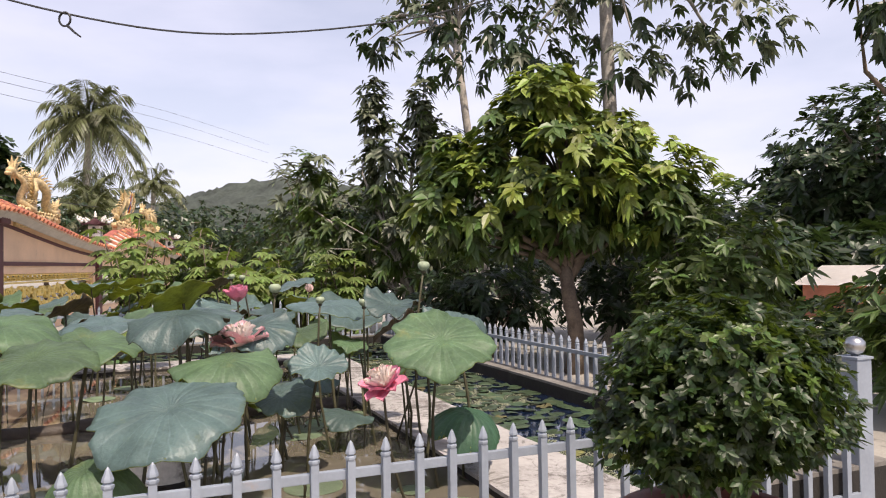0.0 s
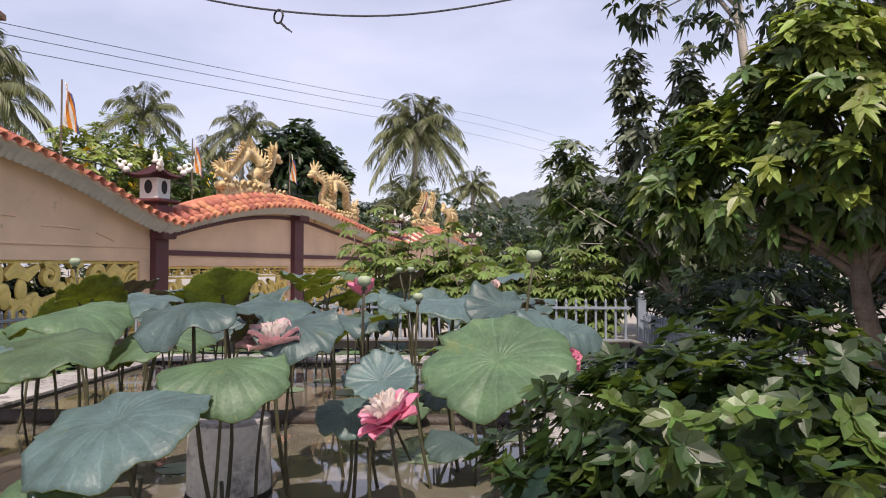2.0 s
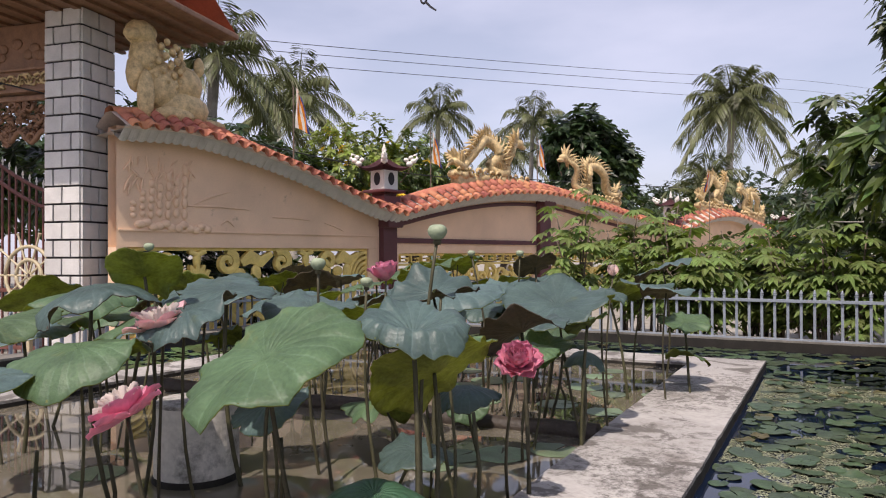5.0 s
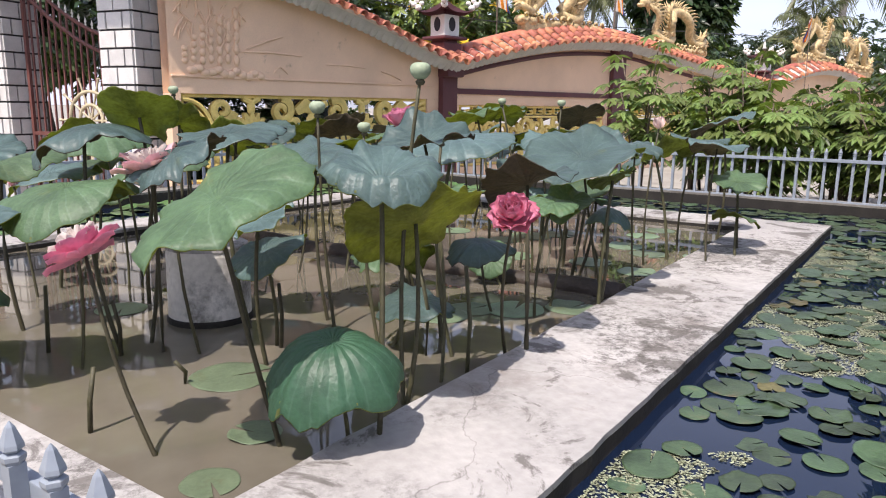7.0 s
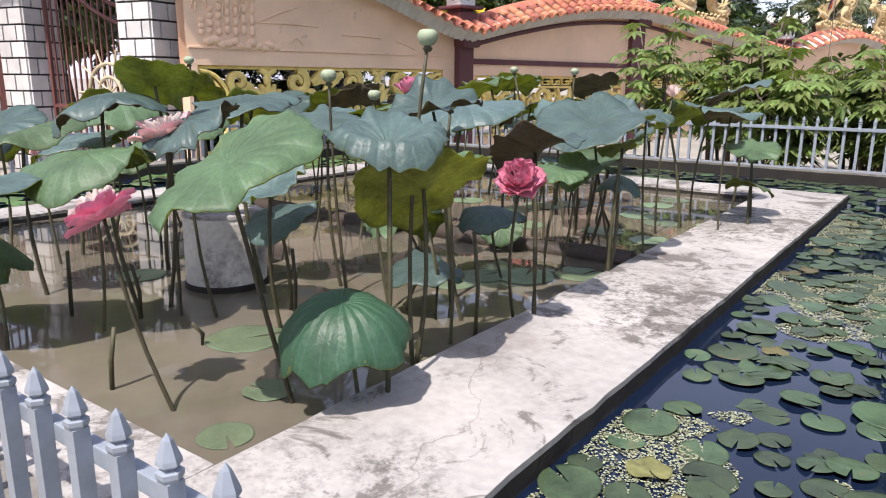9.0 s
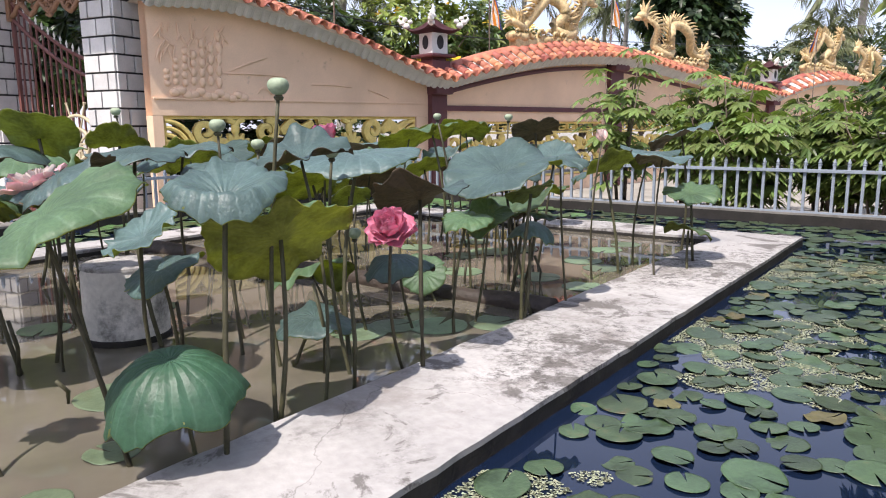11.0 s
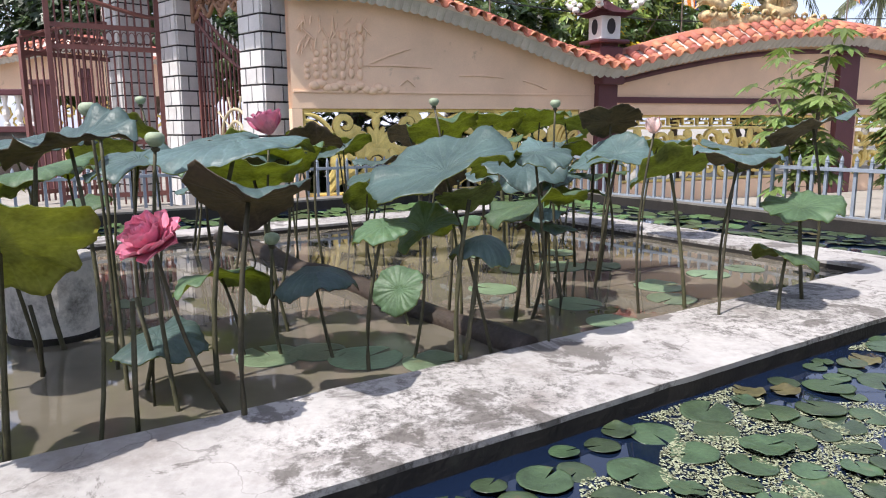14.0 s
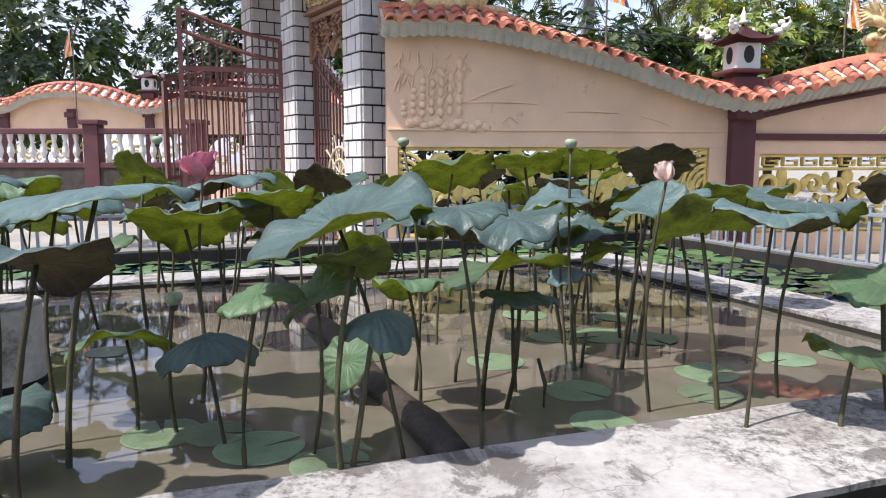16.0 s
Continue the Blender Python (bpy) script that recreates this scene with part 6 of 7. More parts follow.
def dragon(s0, s1, z0, h, label, flip=1, at=WALL):
    """A gilded dragon looping over clouds along the ridge, one mesh with frills and mane."""
    bm = bmesh.new()
    L = s1 - s0
    knots = [(0.02, 0.30), (0.12, 0.18), (0.22, 0.34), (0.30, 0.66), (0.42, 0.90), (0.55, 0.80), (0.58, 0.52), (0.50, 0.28), (0.62, 0.14), (0.74, 0.28), (0.76, 0.55), (0.80, 0.82), (0.92, 0.98)]
    line = []
    for i in range(len(knots) - 1):
        p0, p1, p2, p3 = (Vector(knots[max(i - 1, 0)]), Vector(knots[i]), Vector(knots[i + 1]), Vector(knots[min(i + 2, len(knots) - 1)]))
        for q in range(5):
            t = q / 5
            line.append(0.5 * ((2 * p1) + (p2 - p0) * t + (2 * p0 - 5 * p1 + 4 * p2 - p3) * t * t + (3 * p1 - p0 - 3 * p2 + p3) * t**3))

    def at_(u, w, x=0.0):
        return Vector((x, L * u if flip > 0 else L * (1 - u), 0.05 + h * w))
    n = len(line)
    rad = [0.045 + 0.065 * math.sin(math.pi * min(1, 0.12 + 0.88 * i / n)) for i in range(n)]
    pts = [at_(p.x, p.y, 0.06 * math.sin(i * 0.5)) for i, p in enumerate(line)]
    tube(bm, pts, rad, 8)
    rng = random.Random(int(s0 * 10))
    for i in range(2, n - 1):
        d = (pts[i + 1] - pts[i - 1]).normalized()
        up = Vector((0, -d.z, d.y)) * (1 if flip > 0 else -1)
        for side in (-0.05, 0.05):
            l = 0.16 + 0.10 * rng.random()
            b0 = pts[i] + up * rad[i] * 0.6
            tube(bm, [b0, b0 + up * l * 0.6 - d * l * 0.25 + Vector((side, 0, 0)), b0 + up * l - d * l * 0.8 + Vector((side * 1.6, 0, 0))], [0.032, 0.026, 0.004], 4, cap=False)
    head = pts[-1]
    f = 1 if flip > 0 else -1
    lump(bm, head + Vector((0, 0.06 * f, 0.02)), (0.10, 0.16, 0.10))
    lump(bm, head + Vector((0.0, 0.22 * f, -0.05)), (0.07, 0.12, 0.05))
    for k in range(16):
        a = -0.9 + 2.6 * k / 15
        r = 0.26 + 0.12 * rng.random()
        e = head + Vector((0.12 * math.sin(k * 2.1), -r * math.cos(a) * f, r * math.sin(a)))
        tube(bm, [head, head.lerp(e, 0.55) + Vector((0, 0, 0.04)), e], [0.045, 0.034, 0.006], 5, cap=False)
    for k in range(9):
        a = -0.4 + 1.5 * k / 8
        o = at_(0.06, 0.26)
        e = o + Vector((0.06 * math.sin(k), -0.34 * math.cos(a) * f, 0.34 * math.sin(a)))
        tube(bm, [o, o.lerp(e, 0.6) + Vector((0, 0, 0.05)), e], [0.05, 0.036, 0.006], 5, cap=False)
    m = max(6, int(L / 0.2))
    for k in range(m):
        y = L * (k + 0.5) / m
        lump(bm, (0.03 * math.sin(k * 2), y, 0.03 + 0.03 * rng.random()), (0.12, 0.17, 0.10))
        pts2 = [(0.10, a_, b_) for a_, b_ in spiral(y, 0.12, 0.10, 1.2, rng.uniform(0, 6), 1, 9)]
        tube(bm, pts2, [0.04 - 0.003 * i for i in range(10)], 5)
    box(bm, (-0.10, 0.1, -0.25), (0.10, L - 0.1, 0.03), 0.03)
    ob = part("dragon_statue", bm, M_STATUE, m=at @ pose(-0.03, s0, z0), smooth=True)
    return tagged(ob, label, "statue", "gilded dragons on the wall")


dragon(6.5, 9.1, 2.90, 0.88, "gilded coiling dragon statue on the tiled wall ridge")
dragon(10.6, 13.6, 2.72, 0.95, "gilded coiling dragon statue facing its pair on the ridge", -1)
dragon(19.3, 22.6, 2.95, 1.15, "distant gilded dragon statue on the tiled ridge")
dragon(23.6, 26.6, 2.8, 1.0, "distant gilded dragon statue on the far ridge", -1)

# gilded seated lion on the first roof
bm = bmesh.new()
for c, r in (((0, 0.95, 0.25), (0.3, 0.42, 0.3)), ((0, 0.62, 0.55), (0.27, 0.30, 0.42)), ((0, 0.45, 0.95), (0.22, 0.24, 0.32)), ((0, 1.0, 0.62), (0.24, 0.26, 0.32)), ((0.02, 0.36, 1.28), (0.2, 0.22, 0.2)), ((0.05, 1.38, 0.08), (0.1, 0.26, 0.08)),
             ((0.2, 0.35, 0.35), (0.1, 0.12, 0.38)), ((0.05, 1.2, 0.95), (0.06, 0.08, 0.16)), ((0.12, 0.2, 1.22), (0.1, 0.12, 0.1)), ((0.22, 0.75, 0.12), (0.12, 0.3, 0.12)), ((0, 0.3, 0.7), (0.16, 0.12, 0.3))):
    lump(bm, c, r)
for k in range(90):
    a, b = k * 2.4, 0.15 + 0.75 * (k / 90)
    p = Vector((0.26 * math.cos(a) * math.sin(b * 2.6), 0.66 + 0.30 * math.sin(a) * math.sin(b * 2.6), 0.25 + 0.95 * (k / 90)))
    lump(bm, p, (0.045, 0.045, 0.06))
tagged(part("lion_statue", bm, M_STATUE, m=WALL @ pose(-0.05, -0.02, 3.10) @ Matrix.Diagonal((0.85, 0.95, 0.86, 1)), smooth=True), "gilded seated guardian lion statue on the wall roof", "statue")


# ---- flags ----
def flag(x, y, z0, ztop, swing, label):
    root = empty("flag", pose(x, y, z0), label, "flag", "hanging flags on poles")
    bm = bmesh.new()
    tube(bm, [(0, 0, 0), (0, 0, ztop - z0)], [0.014, 0.012], 6)
    part("pole", bm, M_BARK, root)
    h = ztop - z0
    mats = [M_WHITECLOTH, M_ORANGE, M_WHITECLOTH, M_ORANGE, M_BLUECLOTH]
    for k, mt in enumerate(mats):
        bm = bmesh.new()
        rows = []
        for i in range(9):
            t = i / 8
            w0, w1 = k / 5, (k + 1) / 5
            row = []
            for w in (w0, w1):
                row.append((0.03 * math.sin(7 * w + 5 * t) + 0.02, swing * (0.03 + 0.26 * w * (0.35 + 0.65 * t)), h - 0.02 - 0.62 * t - 0.16 * w * (1 - 0.4 * t)))
            rows.append(row)
        strip(bm, rows)
        bmesh.ops.solidify(bm, geom=bm.faces[:], thickness=0.002)
        part("stripe", bm, mt, root, smooth=True)
    return root


flag(-8.44, 8.22, 2.4, 4.02, 1, "hanging orange and white striped flag on a pole")
flag(-9.85, 11.73, 2.5, 3.87, 1, "hanging orange and white striped flag by the lantern")
wp = WALL @ Vector((-0.3, 10.0, 0))
flag(wp.x, wp.y, 2.8, 4.1, 1, "hanging striped flag between the dragons")
flag(-11.43, 23.16, GROUND_Z, 4.0, -1, "distant hanging white and orange flag")
flag(-14.6, -3.3, 0.05, 4.4, -1, "long orange flag hanging beyond the gate")
flag(-17.5, 0.1, 0.05, 4.3, 1, "small flag hanging from a pole beyond the gate")

# ---- gate ----
P1C, P2C = Vector((-8.07, 5.19, 0)), Vector((-9.83, 3.75, 0))
gd = (P2C - P1C)
GATE = pose(P1C.x, P1C.y, GROUND_Z, 0, 0, math.degrees(math.atan2(gd.y, gd.x)))
glen = gd.length


def side_gate(name, m, a, b, top0, top1, label, finials=True):
    """A red-brown iron gate leaf between a and b with a sagging top rail and bars."""
    root = empty(name, m, label, "gate")
    arc = lambda q: top1 + (top0 - top1) * q ** 1.5
    n = int((b - a) / 0.105)
    for k in range(n + 1):
        x = a + (b - a) * k / n
        bm = bmesh.new()
        r = 0.022 if k in (0, n) else 0.011
        box(bm, (x - r, -r, 0.06), (x + r, r, arc(k / n) - 0.01))
        part("bar", bm, M_REDIRON, root)
        if finials and 0 < k < n:
            bm = bmesh.new()
            lathe(bm, [(0.008, 0), (0.013, 0.02), (0.007, 0.03), (0.017, 0.055), (0.002, 0.11)], 6, (x, 0, arc(k / n) + 0.02))
            part("finial", bm, M_WHITE, root, "silver spear finial")
    for dz in (0.0, -0.22):
        bm = bmesh.new()
        tube(bm, [(a + (b - a) * i / 14, 0, arc(i / 14) + dz) for i in range(15)], 0.026, 6)
        part("top_rail", bm, M_REDIRON, root)
    for z in (0.15, 0.9):
        bm = bmesh.new()
        box(bm, (a, -0.018, z - 0.025), (b, 0.018, z + 0.025))
        part("rail", bm, M_REDIRON, root)
    return root


side_gate("side_gate", GATE, 0.36, glen - 0.36, 3.0, 2.15, "red-brown iron side gate with spear finials between the pillars")
bm = bmesh.new()
box(bm, (0.3, -0.10, 3.44), (glen - 0.3, 0.10, 3.76), 0.02)
box(bm, (0.3, 0.09, 3.44), (glen - 0.3, 0.15, 3.48), 0.01)
box(bm, (0.3, 0.09, 3.72), (glen - 0.3, 0.15, 3.76), 0.01)
lintel = tagged(part("carved_lintel", bm, M_WOOD, m=GATE), "brown carved wooden lintel over the side gate", "lintel", kind="structure")
bm = bmesh.new()
rng = random.Random(4)
for k in range(16):
    x = 0.4 + (glen - 0.8) * (k + 0.5) / 16
    tube(bm, [(px_, 0.115, pz_) for px_, pz_ in spiral(x, 3.60, 0.09, 1.2, rng.uniform(0, 6), 1 if k % 2 else -1, 9)], [0.022 - 0.0015 * i for i in range(10)], 5)
part("carving", bm, M_STATUE, lintel, "gilded scroll carving", smooth=True)
bm = bmesh.new()
box(bm, (0.3, -0.02, 3.35), (glen - 0.3, 0.06, 3.42), 0.01)
box(bm, (0.3, -0.02, 2.75), (0.37, 0.06, 3.35), 0.01)
box(bm, (glen - 0.37, -0.02, 2.75), (glen - 0.3, 0.06, 3.35), 0.01)
ribbon_z = [(0.37 + (glen - 0.74) * i / 24, 2.84 + 0.16 * math.sin(i / 24 * math.pi * 4) ** 2) for i in range(25)]
tube(bm, [(a_, 0.02, b_ - 0.03) for a_, b_ in ribbon_z], 0.035, 6)
for k in range(130):
    x = 0.42 + (glen - 0.84) * rng.random()
    lowest = 2.84 + 0.16 * math.sin((x - 0.42) / (glen - 0.84) * math.pi * 4) ** 2
    z = rng.uniform(lowest, 3.34)
    tube(bm, [(a_, 0.01 + 0.03 * math.sin(k), b_) for a_, b_ in spiral(x, z, rng.uniform(0.04, 0.085), 1.1, rng.uniform(0, 6), 1, 8)], [0.027 - 0.002 * i for i in range(9)], 5)
tagged(part("carved_screen", bm, M_WOOD, m=GATE, smooth=True), "carved brown openwork screen hanging over the side gate", "screen", kind="structure")
bm = bmesh.new()
box(bm, (0.3, -0.04, 3.77), (glen - 0.3, 0.04, 4.35), 0.01)
for k in range(14):
    lump(bm, (0.5 + (glen - 1.0) * rng.random(), 0.05, 3.88 + 0.3 * rng.random()), (0.09, 0.03, 0.07))
tagged(part("painted_board", bm, M_WOOD, m=GATE, smooth=False), "dark carved wooden board under the gate roof", "board", kind="structure")

# wheel ornament standing by the gate
wheel = empty("wheel_ornament", pose(-8.42, 4.65, 1.145, 0, 0, 219), "cream and gold ship wheel ornament near the gate", "ornament")
for r in (0.20, 0.37):
    bm = bmesh.new()
    tube(bm, [(r * math.cos(a), 0, r * math.sin(a)) for a in [math.pi * 2 * k / 24 for k in range(25)]], 0.024, 6)
    part("rim", bm, M_CREAM, wheel, smooth=True)
for k in range(10):
    a = math.pi * 2 * k / 10
    bm = bmesh.new()
    tube(bm, [(0.03 * math.cos(a), 0, 0.03 * math.sin(a)), (0.52 * math.cos(a), 0, 0.52 * math.sin(a)), (0.56 * math.cos(a), 0, 0.56 * math.sin(a))], [0.014, 0.014, 0.026], 5)
    part("spoke", bm, M_CREAM, wheel)
bm = bmesh.new()
box(bm, (-0.04, -0.03, -1.095), (0.04, 0.03, -0.1), 0.008)
part("stand", bm, M_CREAM, wheel)


# open main gate leaf
def main_leaf(x0, y0, x1, y1, h0, h1, label):
    d = Vector((x1 - x0, y1 - y0, 0))
    root = empty("main_gate_leaf", pose(x0, y0, GROUND_Z, 0, 0, math.degrees(math.atan2(d.y, d.x))), label, "gate", "main gate leaves")
    L = d.length
    top = lambda q: h0 + (h1 - h0) * (q ** 1.4)
    n = int(L / 0.105)
    for k in range(n + 1):
        r = 0.035 if k in (0, n) else 0.012
        bm = bmesh.new()
        box(bm, (L * k / n - r, -r, 0.05), (L * k / n + r, r, top(k / n)))
        part("bar", bm, M_REDIRON, root)
    for dz in (0, -0.3):
        bm = bmesh.new()
        tube(bm, [(L * i / 10, 0, top(i / 10) + dz) for i in range(11)], 0.034, 6)
        part("top_rail", bm, M_REDIRON, root)
    for z in (0.2, 1.0, 2.38, 2.68):
        bm = bmesh.new()
        box(bm, (0, -0.02, z - 0.035), (L, 0.02, z + 0.035))
        part("rail", bm, M_REDIRON, root)
    for k in range(n):
        bm = bmesh.new()
        tube(bm, [(L * (k + 0.5) / n + 0.045 * math.cos(a), 0, 2.53 + 0.09 * math.sin(a)) for a in [2 * math.pi * j / 12 for j in range(13)]], 0.008, 5, cap=False)
        part("ring", bm, M_REDIRON, root)
    return root


main_leaf(-9.86, 3.33, -9.24, 1.98, 3.15, 3.55, "tall red-brown iron main gate leaf standing open")
main_leaf(-11.6, 2.1, -10.2, 1.2, 3.0, 2.6, "second red-brown iron main gate leaf standing open")

# gate roof
bm = bmesh.new()
box(bm, (-1.35, -1.5, 4.40), (5.6, 1.5, 4.48), 0.02)
for k in range(24):
    box(bm, (-1.1 + 0.28 * k, -1.52, 4.36), (-1.02 + 0.28 * k, 1.52, 4.399))
gr = tagged(part("gate_roof", bm, M_WOOD, m=GATE), "dark wooden gate roof with exposed rafters", "roof", kind="structure")
bm = bmesh.new()
strip(bm, [[(x, -1.6, 4.51), (x, 0.0, 5.5), (x, 1.6, 4.51)] for x in (-1.25, 5.7)])
bmesh.ops.solidify(bm, geom=bm.faces[:], thickness=0.06)
part("tiled_slope", bm, M_ROOFRED, gr)

# ---- beyond the gate ----
FAR_WALL = pose(-19.0, -8.55, 0, 0, 0, 6.7)
F_E = [(-3.0, 2.75), (-1.5, 3.0), (0.0, 2.72), (1.0, 3.1), (2.05, 3.22), (3.2, 3.05), (4.4, 2.72), (5.6, 3.0), (7.5, 3.3), (10.5, 2.75)]
F_R = [(s, z + 0.5) for s, z in F_E]
wall_body("wall_beyond", -3.0, 10.5, F_E, (-2.8, 10.3, 1.0, 2.15), "tan temple wall with arched roof beyond the gate", at=FAR_WALL)
tiled_roof("roof_beyond", -3.0, 10.5, F_E, F_R, "red tiled arched roof of the wall beyond the gate", pitch=0.28, out=0.5, at=FAR_WALL)
for s in (0.0, 2.05, 4.4, 7.4):
    wall_post(s, 0.26, 2.9, FAR_WALL)
bm = bmesh.new()
for k in range(40):
    tube(bm, [(-0.08, a_, b_) for a_, b_ in spiral(-2.7 + 0.33 * k, 1.6 + 0.2 * math.sin(k * 2.2), 0.2, 1.2, k, 1, 9)], [0.05 - 0.003 * i for i in range(10)], 5)
tagged(part("far_frieze", bm, M_GOLD, m=FAR_WALL), "yellow scroll frieze in the wall beyond the gate", "frieze", kind="structure")
lantern(4.4, 3.2, FAR_WALL, 1.0)

BAL = pose(-13.4, -0.1, 0, 0, 0, -83.2)
bal = empty("balustrade", BAL, "maroon and white baluster railing on a low wall", "balustrade")
bm = bmesh.new()
box(bm, (-0.2, -0.12, GROUND_Z), (5.6, 0.12, 1.18), 0.01)
part("wall", bm, M_DARKSTONE, bal, "dark stone base wall")
bm = bmesh.new()
box(bm, (-0.2, -0.14, 1.181), (5.6, 0.14, 1.30), 0.015)
part("bottom_rail", bm, M_MAROON, bal)
bm = bmesh.new()
box(bm, (-0.2, -0.13, 1.90), (5.6, 0.13, 2.02), 0.02)
part("top_rail", bm, M_MAROON, bal)
bm = bmesh.new()
lathe(bm, [(0.06, 0), (0.06, 0.05), (0.035, 0.09), (0.075, 0.22), (0.07, 0.30), (0.035, 0.42), (0.05, 0.5), (0.06, 0.55), (0.06, 0.6)], 10)
bmesh_me = bpy.data.meshes.new("baluster")
bm.to_mesh(bmesh_me)
bm.free()
bmesh_me.materials.append(M_WHITE)
for k in range(24):
    if abs(-0.05 + 0.235 * k - 1.92) > 0.22:
        share("baluster", bmesh_me, bal, pose(-0.05 + 0.235 * k, 0, 1.30))
for x in (-0.3, 1.92, 5.7):
    bm = bmesh.new()
    box(bm, (x - 0.16, -0.16, GROUND_Z), (x + 0.16, 0.16, 2.10), 0.015)
    box(bm, (x - 0.22, -0.22, 2.10), (x + 0.22, 0.22, 2.2), 0.02)
    part("post", bm, M_MAROON, bal)

# ---- greenery behind the wall ----
def behind(s, o):
    return WALL @ Vector((o, s, 0))


p = behind(6.6, -2.2)
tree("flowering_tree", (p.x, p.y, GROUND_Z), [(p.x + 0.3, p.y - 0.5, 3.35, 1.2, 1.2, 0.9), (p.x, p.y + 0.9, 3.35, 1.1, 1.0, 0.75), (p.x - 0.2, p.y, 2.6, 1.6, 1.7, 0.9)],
     800, 11, 0.16, 0.03, 0.35, 0.09, [(M_LEAFNEWLIT, 0.3), (M_YELLOW, 0.04), (M_LEAF, 0.66)], "bushy tree with yellow flowers behind the temple wall", nl=26, shell=0.35)
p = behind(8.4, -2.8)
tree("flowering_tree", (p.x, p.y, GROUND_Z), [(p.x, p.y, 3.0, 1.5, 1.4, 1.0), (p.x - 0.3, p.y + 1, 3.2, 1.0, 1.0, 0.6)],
     600, 11, 0.16, 0.03, 0.35, 0.09, [(M_LEAFNEWLIT, 0.3), (M_YELLOW, 0.03), (M_LEAF, 0.67)], "second bushy yellow-flowered tree behind the temple wall", nl=22, shell=0.35)
for s, o, z, rx, rz, n in ((1.5, -3.2, 2.9, 1.6, 1.2, 380), (3.8, -3.4, 2.9, 1.7, 1.15, 380), (11.2, -3.6, 2.5, 1.8, 1.1, 260), (14.5, -4.5, 2.7, 2.2, 1.2, 280), (18.5, -5, 2.8, 2.4, 1.3, 280), (23, -6, 3.0, 3.0, 1.5, 300), (28, -5, 3.0, 3.0, 1.7, 300), (33, -3, 3.0, 3.2, 1.9, 300),
                          (-1.5, -18, 4.4, 2.8, 2.2, 300), (-6, -22, 5.0, 3.4, 3.0, 320)):
    p = behind(s, o)
    tree("broadleaf_tree", (p.x, p.y, GROUND_Z), [(p.x, p.y, z, rx, rx, rz), (p.x + 0.3, p.y + rx * 0.7, z * 0.9, rx * 0.7, rx * 0.7, rz * 0.8)], n, 10, 0.2 + 0.03 * rx, 0.05, 0.4, 0.12,
         [(M_LEAFDARK, 0.55), (M_LEAF, 0.45)], "dark leafy tree rising behind the temple wall", nl=18, shell=0.4, group="trees behind the wall")
for x, y, z, rx, rz, n in ((-21.2, 27.6, 6.1, 2.0, 1.9, 420), (-30, 24, 3.6, 4, 2.4, 300), (-27, 34, 3.8, 5, 2.4, 320), (-24, 44, 4.0, 6, 2.6, 320), (-20, 52, 3.8, 6, 2.6, 320), (-12, 46, 3.2, 5, 2.2, 300), (-6, 40, 3.0, 5, 2.2, 300), (-34, 14, 5, 5, 3.4, 340), (-32, 4, 6, 5, 4.0, 340),
                           (-29, -4, 6.5, 5, 4.5, 380), (-27, -13, 6.0, 5, 4.0, 340), (-31, -20, 6, 6, 4, 300), (-27.5, 3, 4.6, 3, 2.6, 320), (-27, -3.5, 4.6, 2.8, 2.4, 320)):
    tree("broad_tree", (x, y, GROUND_Z), [(x, y, z, rx, rx, rz), (x + rx * 0.5, y + rx * 0.4, z * 0.85, rx * 0.7, rx * 0.7, rz * 0.8)], n * 2, 9, 0.42, 0.1, 0.35, 0.22,
         [(M_LEAFDARK, 0.7), (M_LEAF, 0.3)], "broad dark tree in the distance behind the temple", nl=16, shell=0.45, group="far trees behind the temple")
for s in (0.6, 1.8, 3.0, 4.2):
    p = behind(s, -1.3)
    tree("hedge_shrub", (p.x, p.y, GROUND_Z), [(p.x, p.y, 0.9, 0.55, 0.8, 0.75)], 240, 9, 0.14, 0.035, 0.4, 0.03, [(M_LEAFDARK, 0.6), (M_LEAF, 0.4)], "dark leafy shrub close behind the openwork frieze", "shrub", nl=10, shell=0.3, group="shrubs behind the frieze")
tree("overhanging_tree", (-7.4, -0.9, GROUND_Z), [(-7.1, 0.2, 3.5, 0.8, 0.9, 0.6), (-7.4, -0.6, 3.9, 1.2, 1.2, 0.7)], 300, 10, 0.14, 0.035, 0.4, 0.09, [(M_LEAF, 1.0)], "green leafy tree overhanging the road by the gate", nl=20)
for x, y, h, fr in ((-22.3, 14.1, 7.2, 2.3), (-26.3, 23.0, 8.1, 2.3), (-25.5, 28.3, 8.2, 2.3), (-13.2, 8.3, 5.5, 1.9), (-16.5, 11.0, 5.2, 1.8), (-30.5, 31.0, 7.4, 2.4), (-20.5, 36.0, 5.2, 2.6), (-19.0, 33.0, 4.0, 2.4)):
    palm(x, y, h, fr, (0.2, 0.1), "coconut palm rising behind the temple wall", n=20, r=0.13)

# distant wooded hill
vs, fs = [], []
nx, ny = 200, 40
for i in range(nx + 1):
    for j in range(ny + 1):
        a, b = i / nx * 2 - 1, j / ny * 2 - 1
        env = max(0.0, 1 - a * a) ** 1.3 * max(0.0, 1 - b * b)
        z = 46 * env * (0.75 + 0.35 * noise.noise((a * 2.2, b * 1.5, 4.4))) + 3.2 * abs(noise.noise((a * 26, b * 10, 1))) * env**0.4 + 2.6 * abs(noise.noise((a * 60, b * 22, 6))) * env**0.3 + 1.2 * noise.noise((a * 130, b * 44, 3)) * env**0.3
        vs.append((-98 + 165 * a, 300 + 60 * b, z - 1))
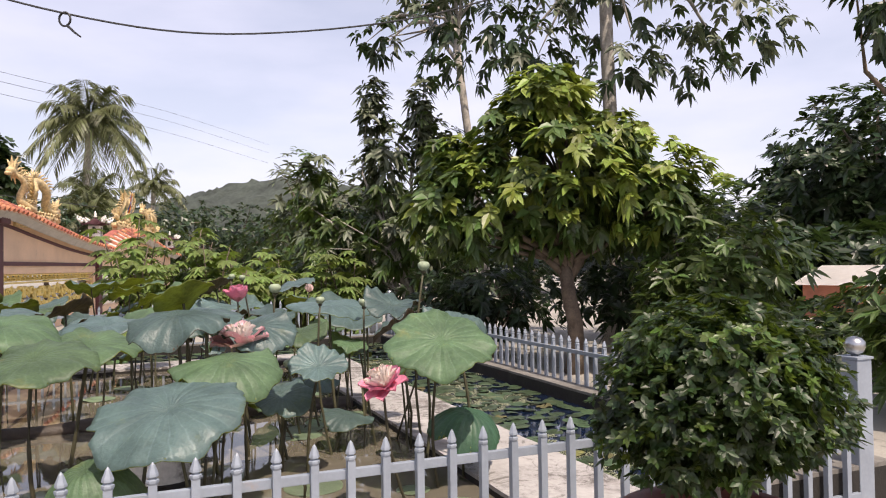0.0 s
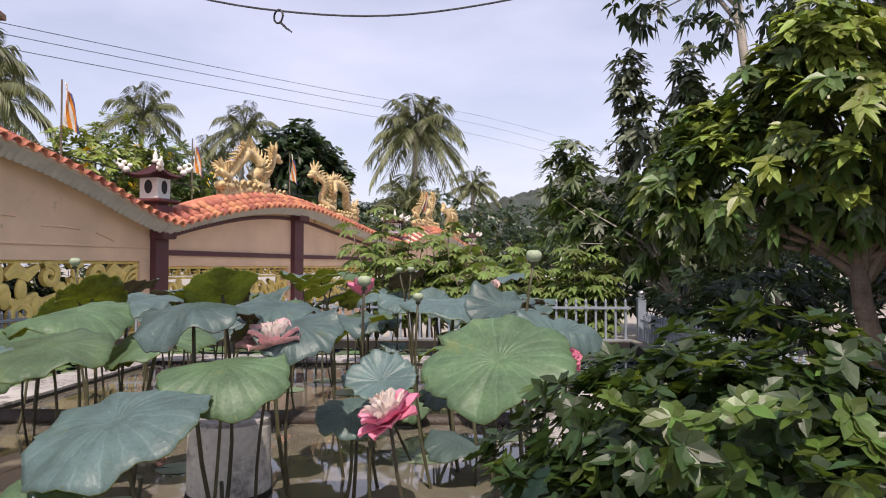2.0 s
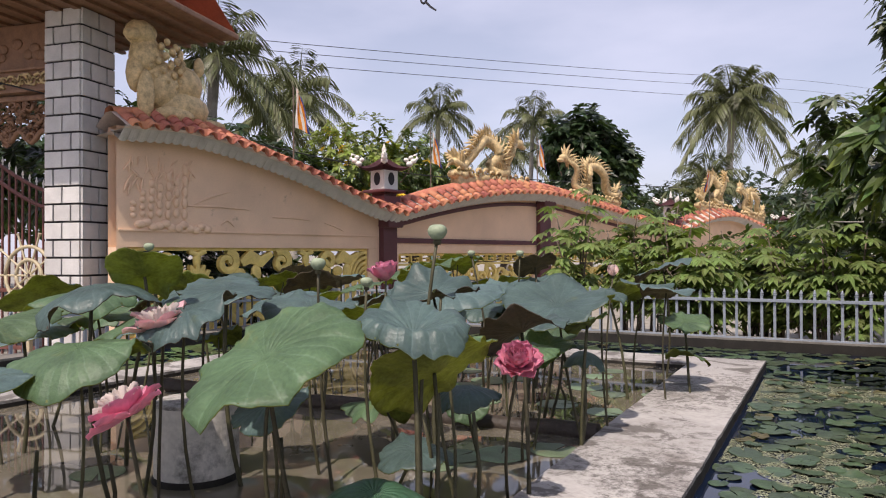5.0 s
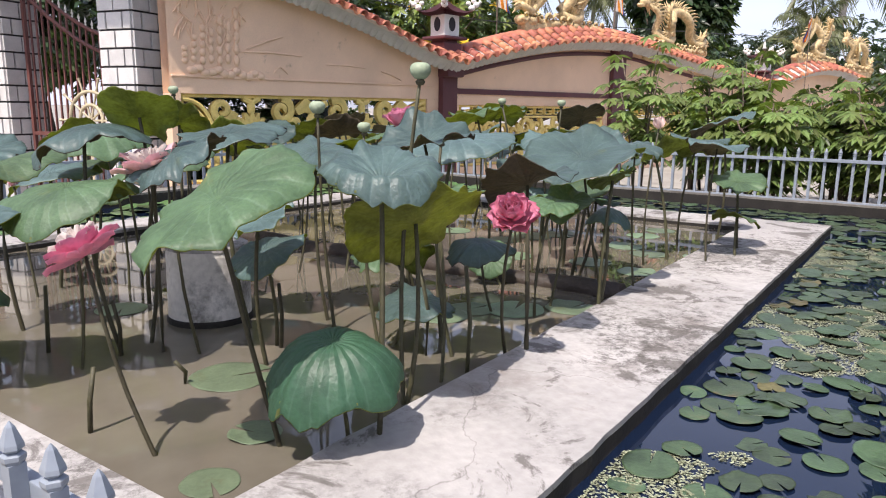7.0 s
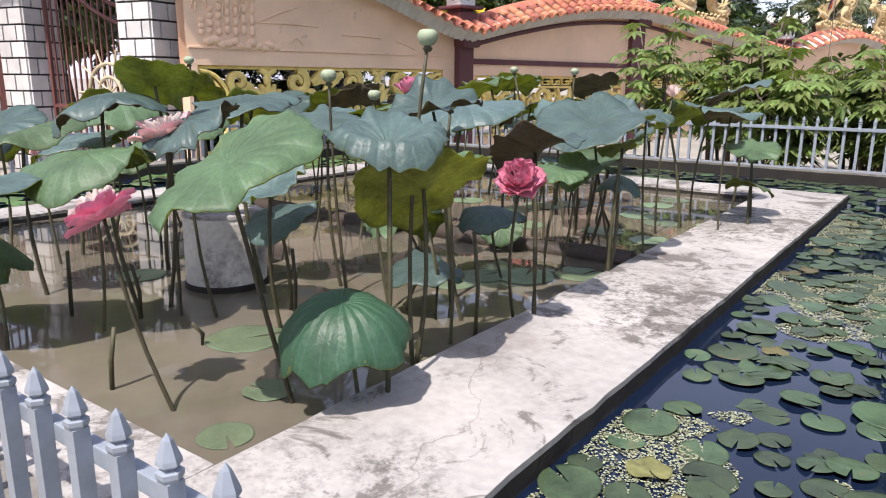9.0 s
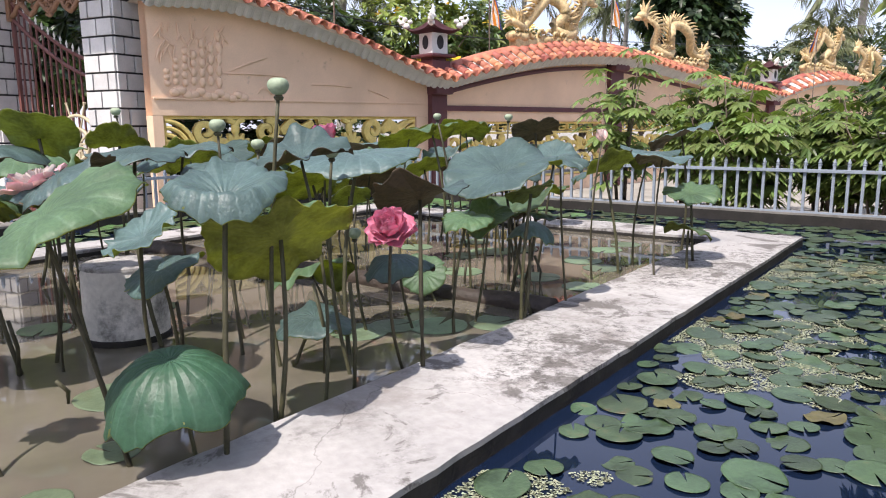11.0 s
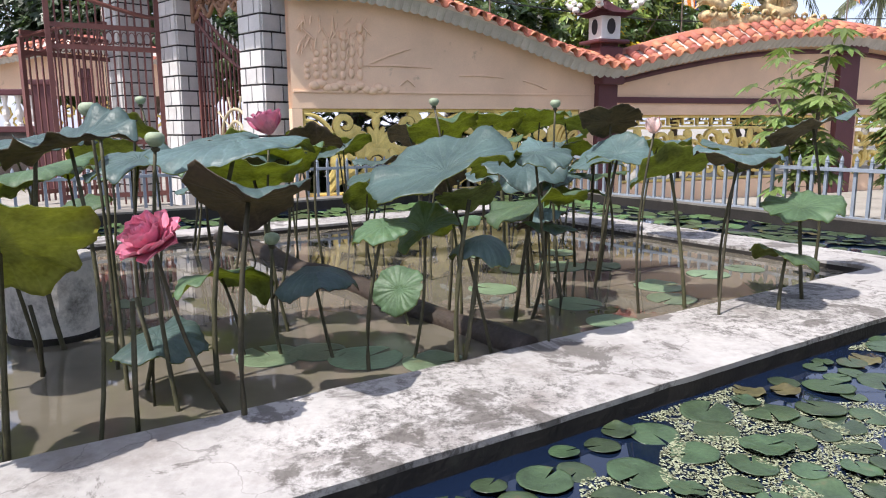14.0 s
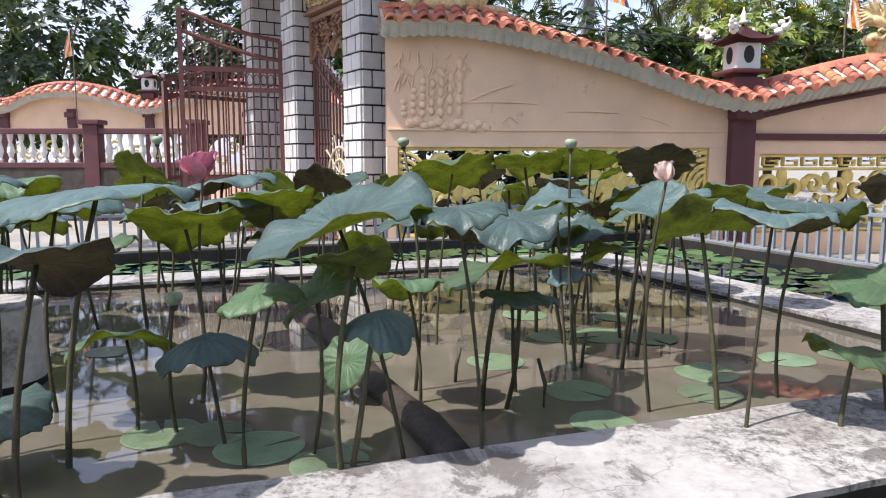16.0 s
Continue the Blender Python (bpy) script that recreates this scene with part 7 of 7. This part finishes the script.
for i in range(nx):
    for j in range(ny):
        k = i * (ny + 1) + j
        fs.append((k, k + ny + 1, k + ny + 2, k + 1))
tagged(soup("hill", vs, fs, M_HILL, smooth=True), "distant low wooded green hill on the horizon", "hill", kind="structure")


# ---- cables ----
def cable(name, pts, r, label):
    bm = bmesh.new()
    fine = []
    for i in range(len(pts) - 1):
        p0, p1, p2, p3 = (Vector(pts[max(i - 1, 0)]), Vector(pts[i]), Vector(pts[i + 1]), Vector(pts[min(i + 2, len(pts) - 1)]))
        for q in range(8):
            t = q / 8
            fine.append(0.5 * ((2 * p1) + (p2 - p0) * t + (2 * p0 - 5 * p1 + 4 * p2 - p3) * t * t + (3 * p1 - p0 - 3 * p2 + p3) * t**3))
    fine.append(Vector(pts[-1]))
    tube(bm, fine, r, 5)
    return tagged(part(name, bm, M_CABLE), label, "cable")


over = cable("overhead_cable", [(-9.0, 5.2, 6.6), (-7.5, 6.0, 5.5), (-5.6, 6.95, 4.5), (-4.02, 7.75, 4.06), (-2.43, 8.75, 4.12), (-0.1, 9.9, 4.75), (2.5, 11.3, 6.2), (2.1, 12.5, 7.0)], 0.011, "black overhead cable sagging across the pond")
bm = bmesh.new()
tube(bm, [(-4.02 + 0.06 * math.cos(a), 7.75, 4.0 + 0.07 * math.sin(a)) for a in [2 * math.pi * k / 14 for k in range(15)]], 0.011, 5)
tube(bm, [(-4.0, 7.75, 3.94), (-3.93, 7.77, 3.87), (-3.88, 7.8, 3.83)], [0.014, 0.012, 0.008], 5)
part("knot", bm, M_CABLE, over)
for k, dz in enumerate((0.0, 0.55, -0.7)):
    cable("power_line", [(-16.0, -6.0, 6.0 + dz * 0.4), (-19.1, 7.6, 7.4 + dz * 0.5), (-25.0, 35.0, 11.2 + dz * 0.9), (-30.6, 66.6, 15.6 + dz * 1.6), (-30, 95, 17 + dz * 2)], 0.012, "thin power line strung behind the temple")
cable("lamp_wire", [(-8.0, 4.0, 3.5), (-9.4, 10.5, 2.95), (-11.6, 16.0, 3.3), (-13.0, 24.0, 3.6)], 0.01, "thin pale wire strung behind the wall roof")
house = empty("small_house", pose(9.6, 19.6, GROUND_Z, 0, 0, 35) @ Matrix.Diagonal((0.5, 0.5, 0.56, 1)), "small far house with a white metal roof", "house")
bm = bmesh.new()
box(bm, (-2.4, -2, 0), (2.4, 2, 1.5))
part("wall", bm, M_ROOFRED, house)
bm = bmesh.new()
strip(bm, [[(-2.8, y, 1.45), (0, y, 2.3), (2.8, y, 1.45)] for y in (-2.4, 2.4)])
bmesh.ops.solidify(bm, geom=bm.faces[:], thickness=0.12)
part("roof", bm, M_WHITE, house, "white metal roof")
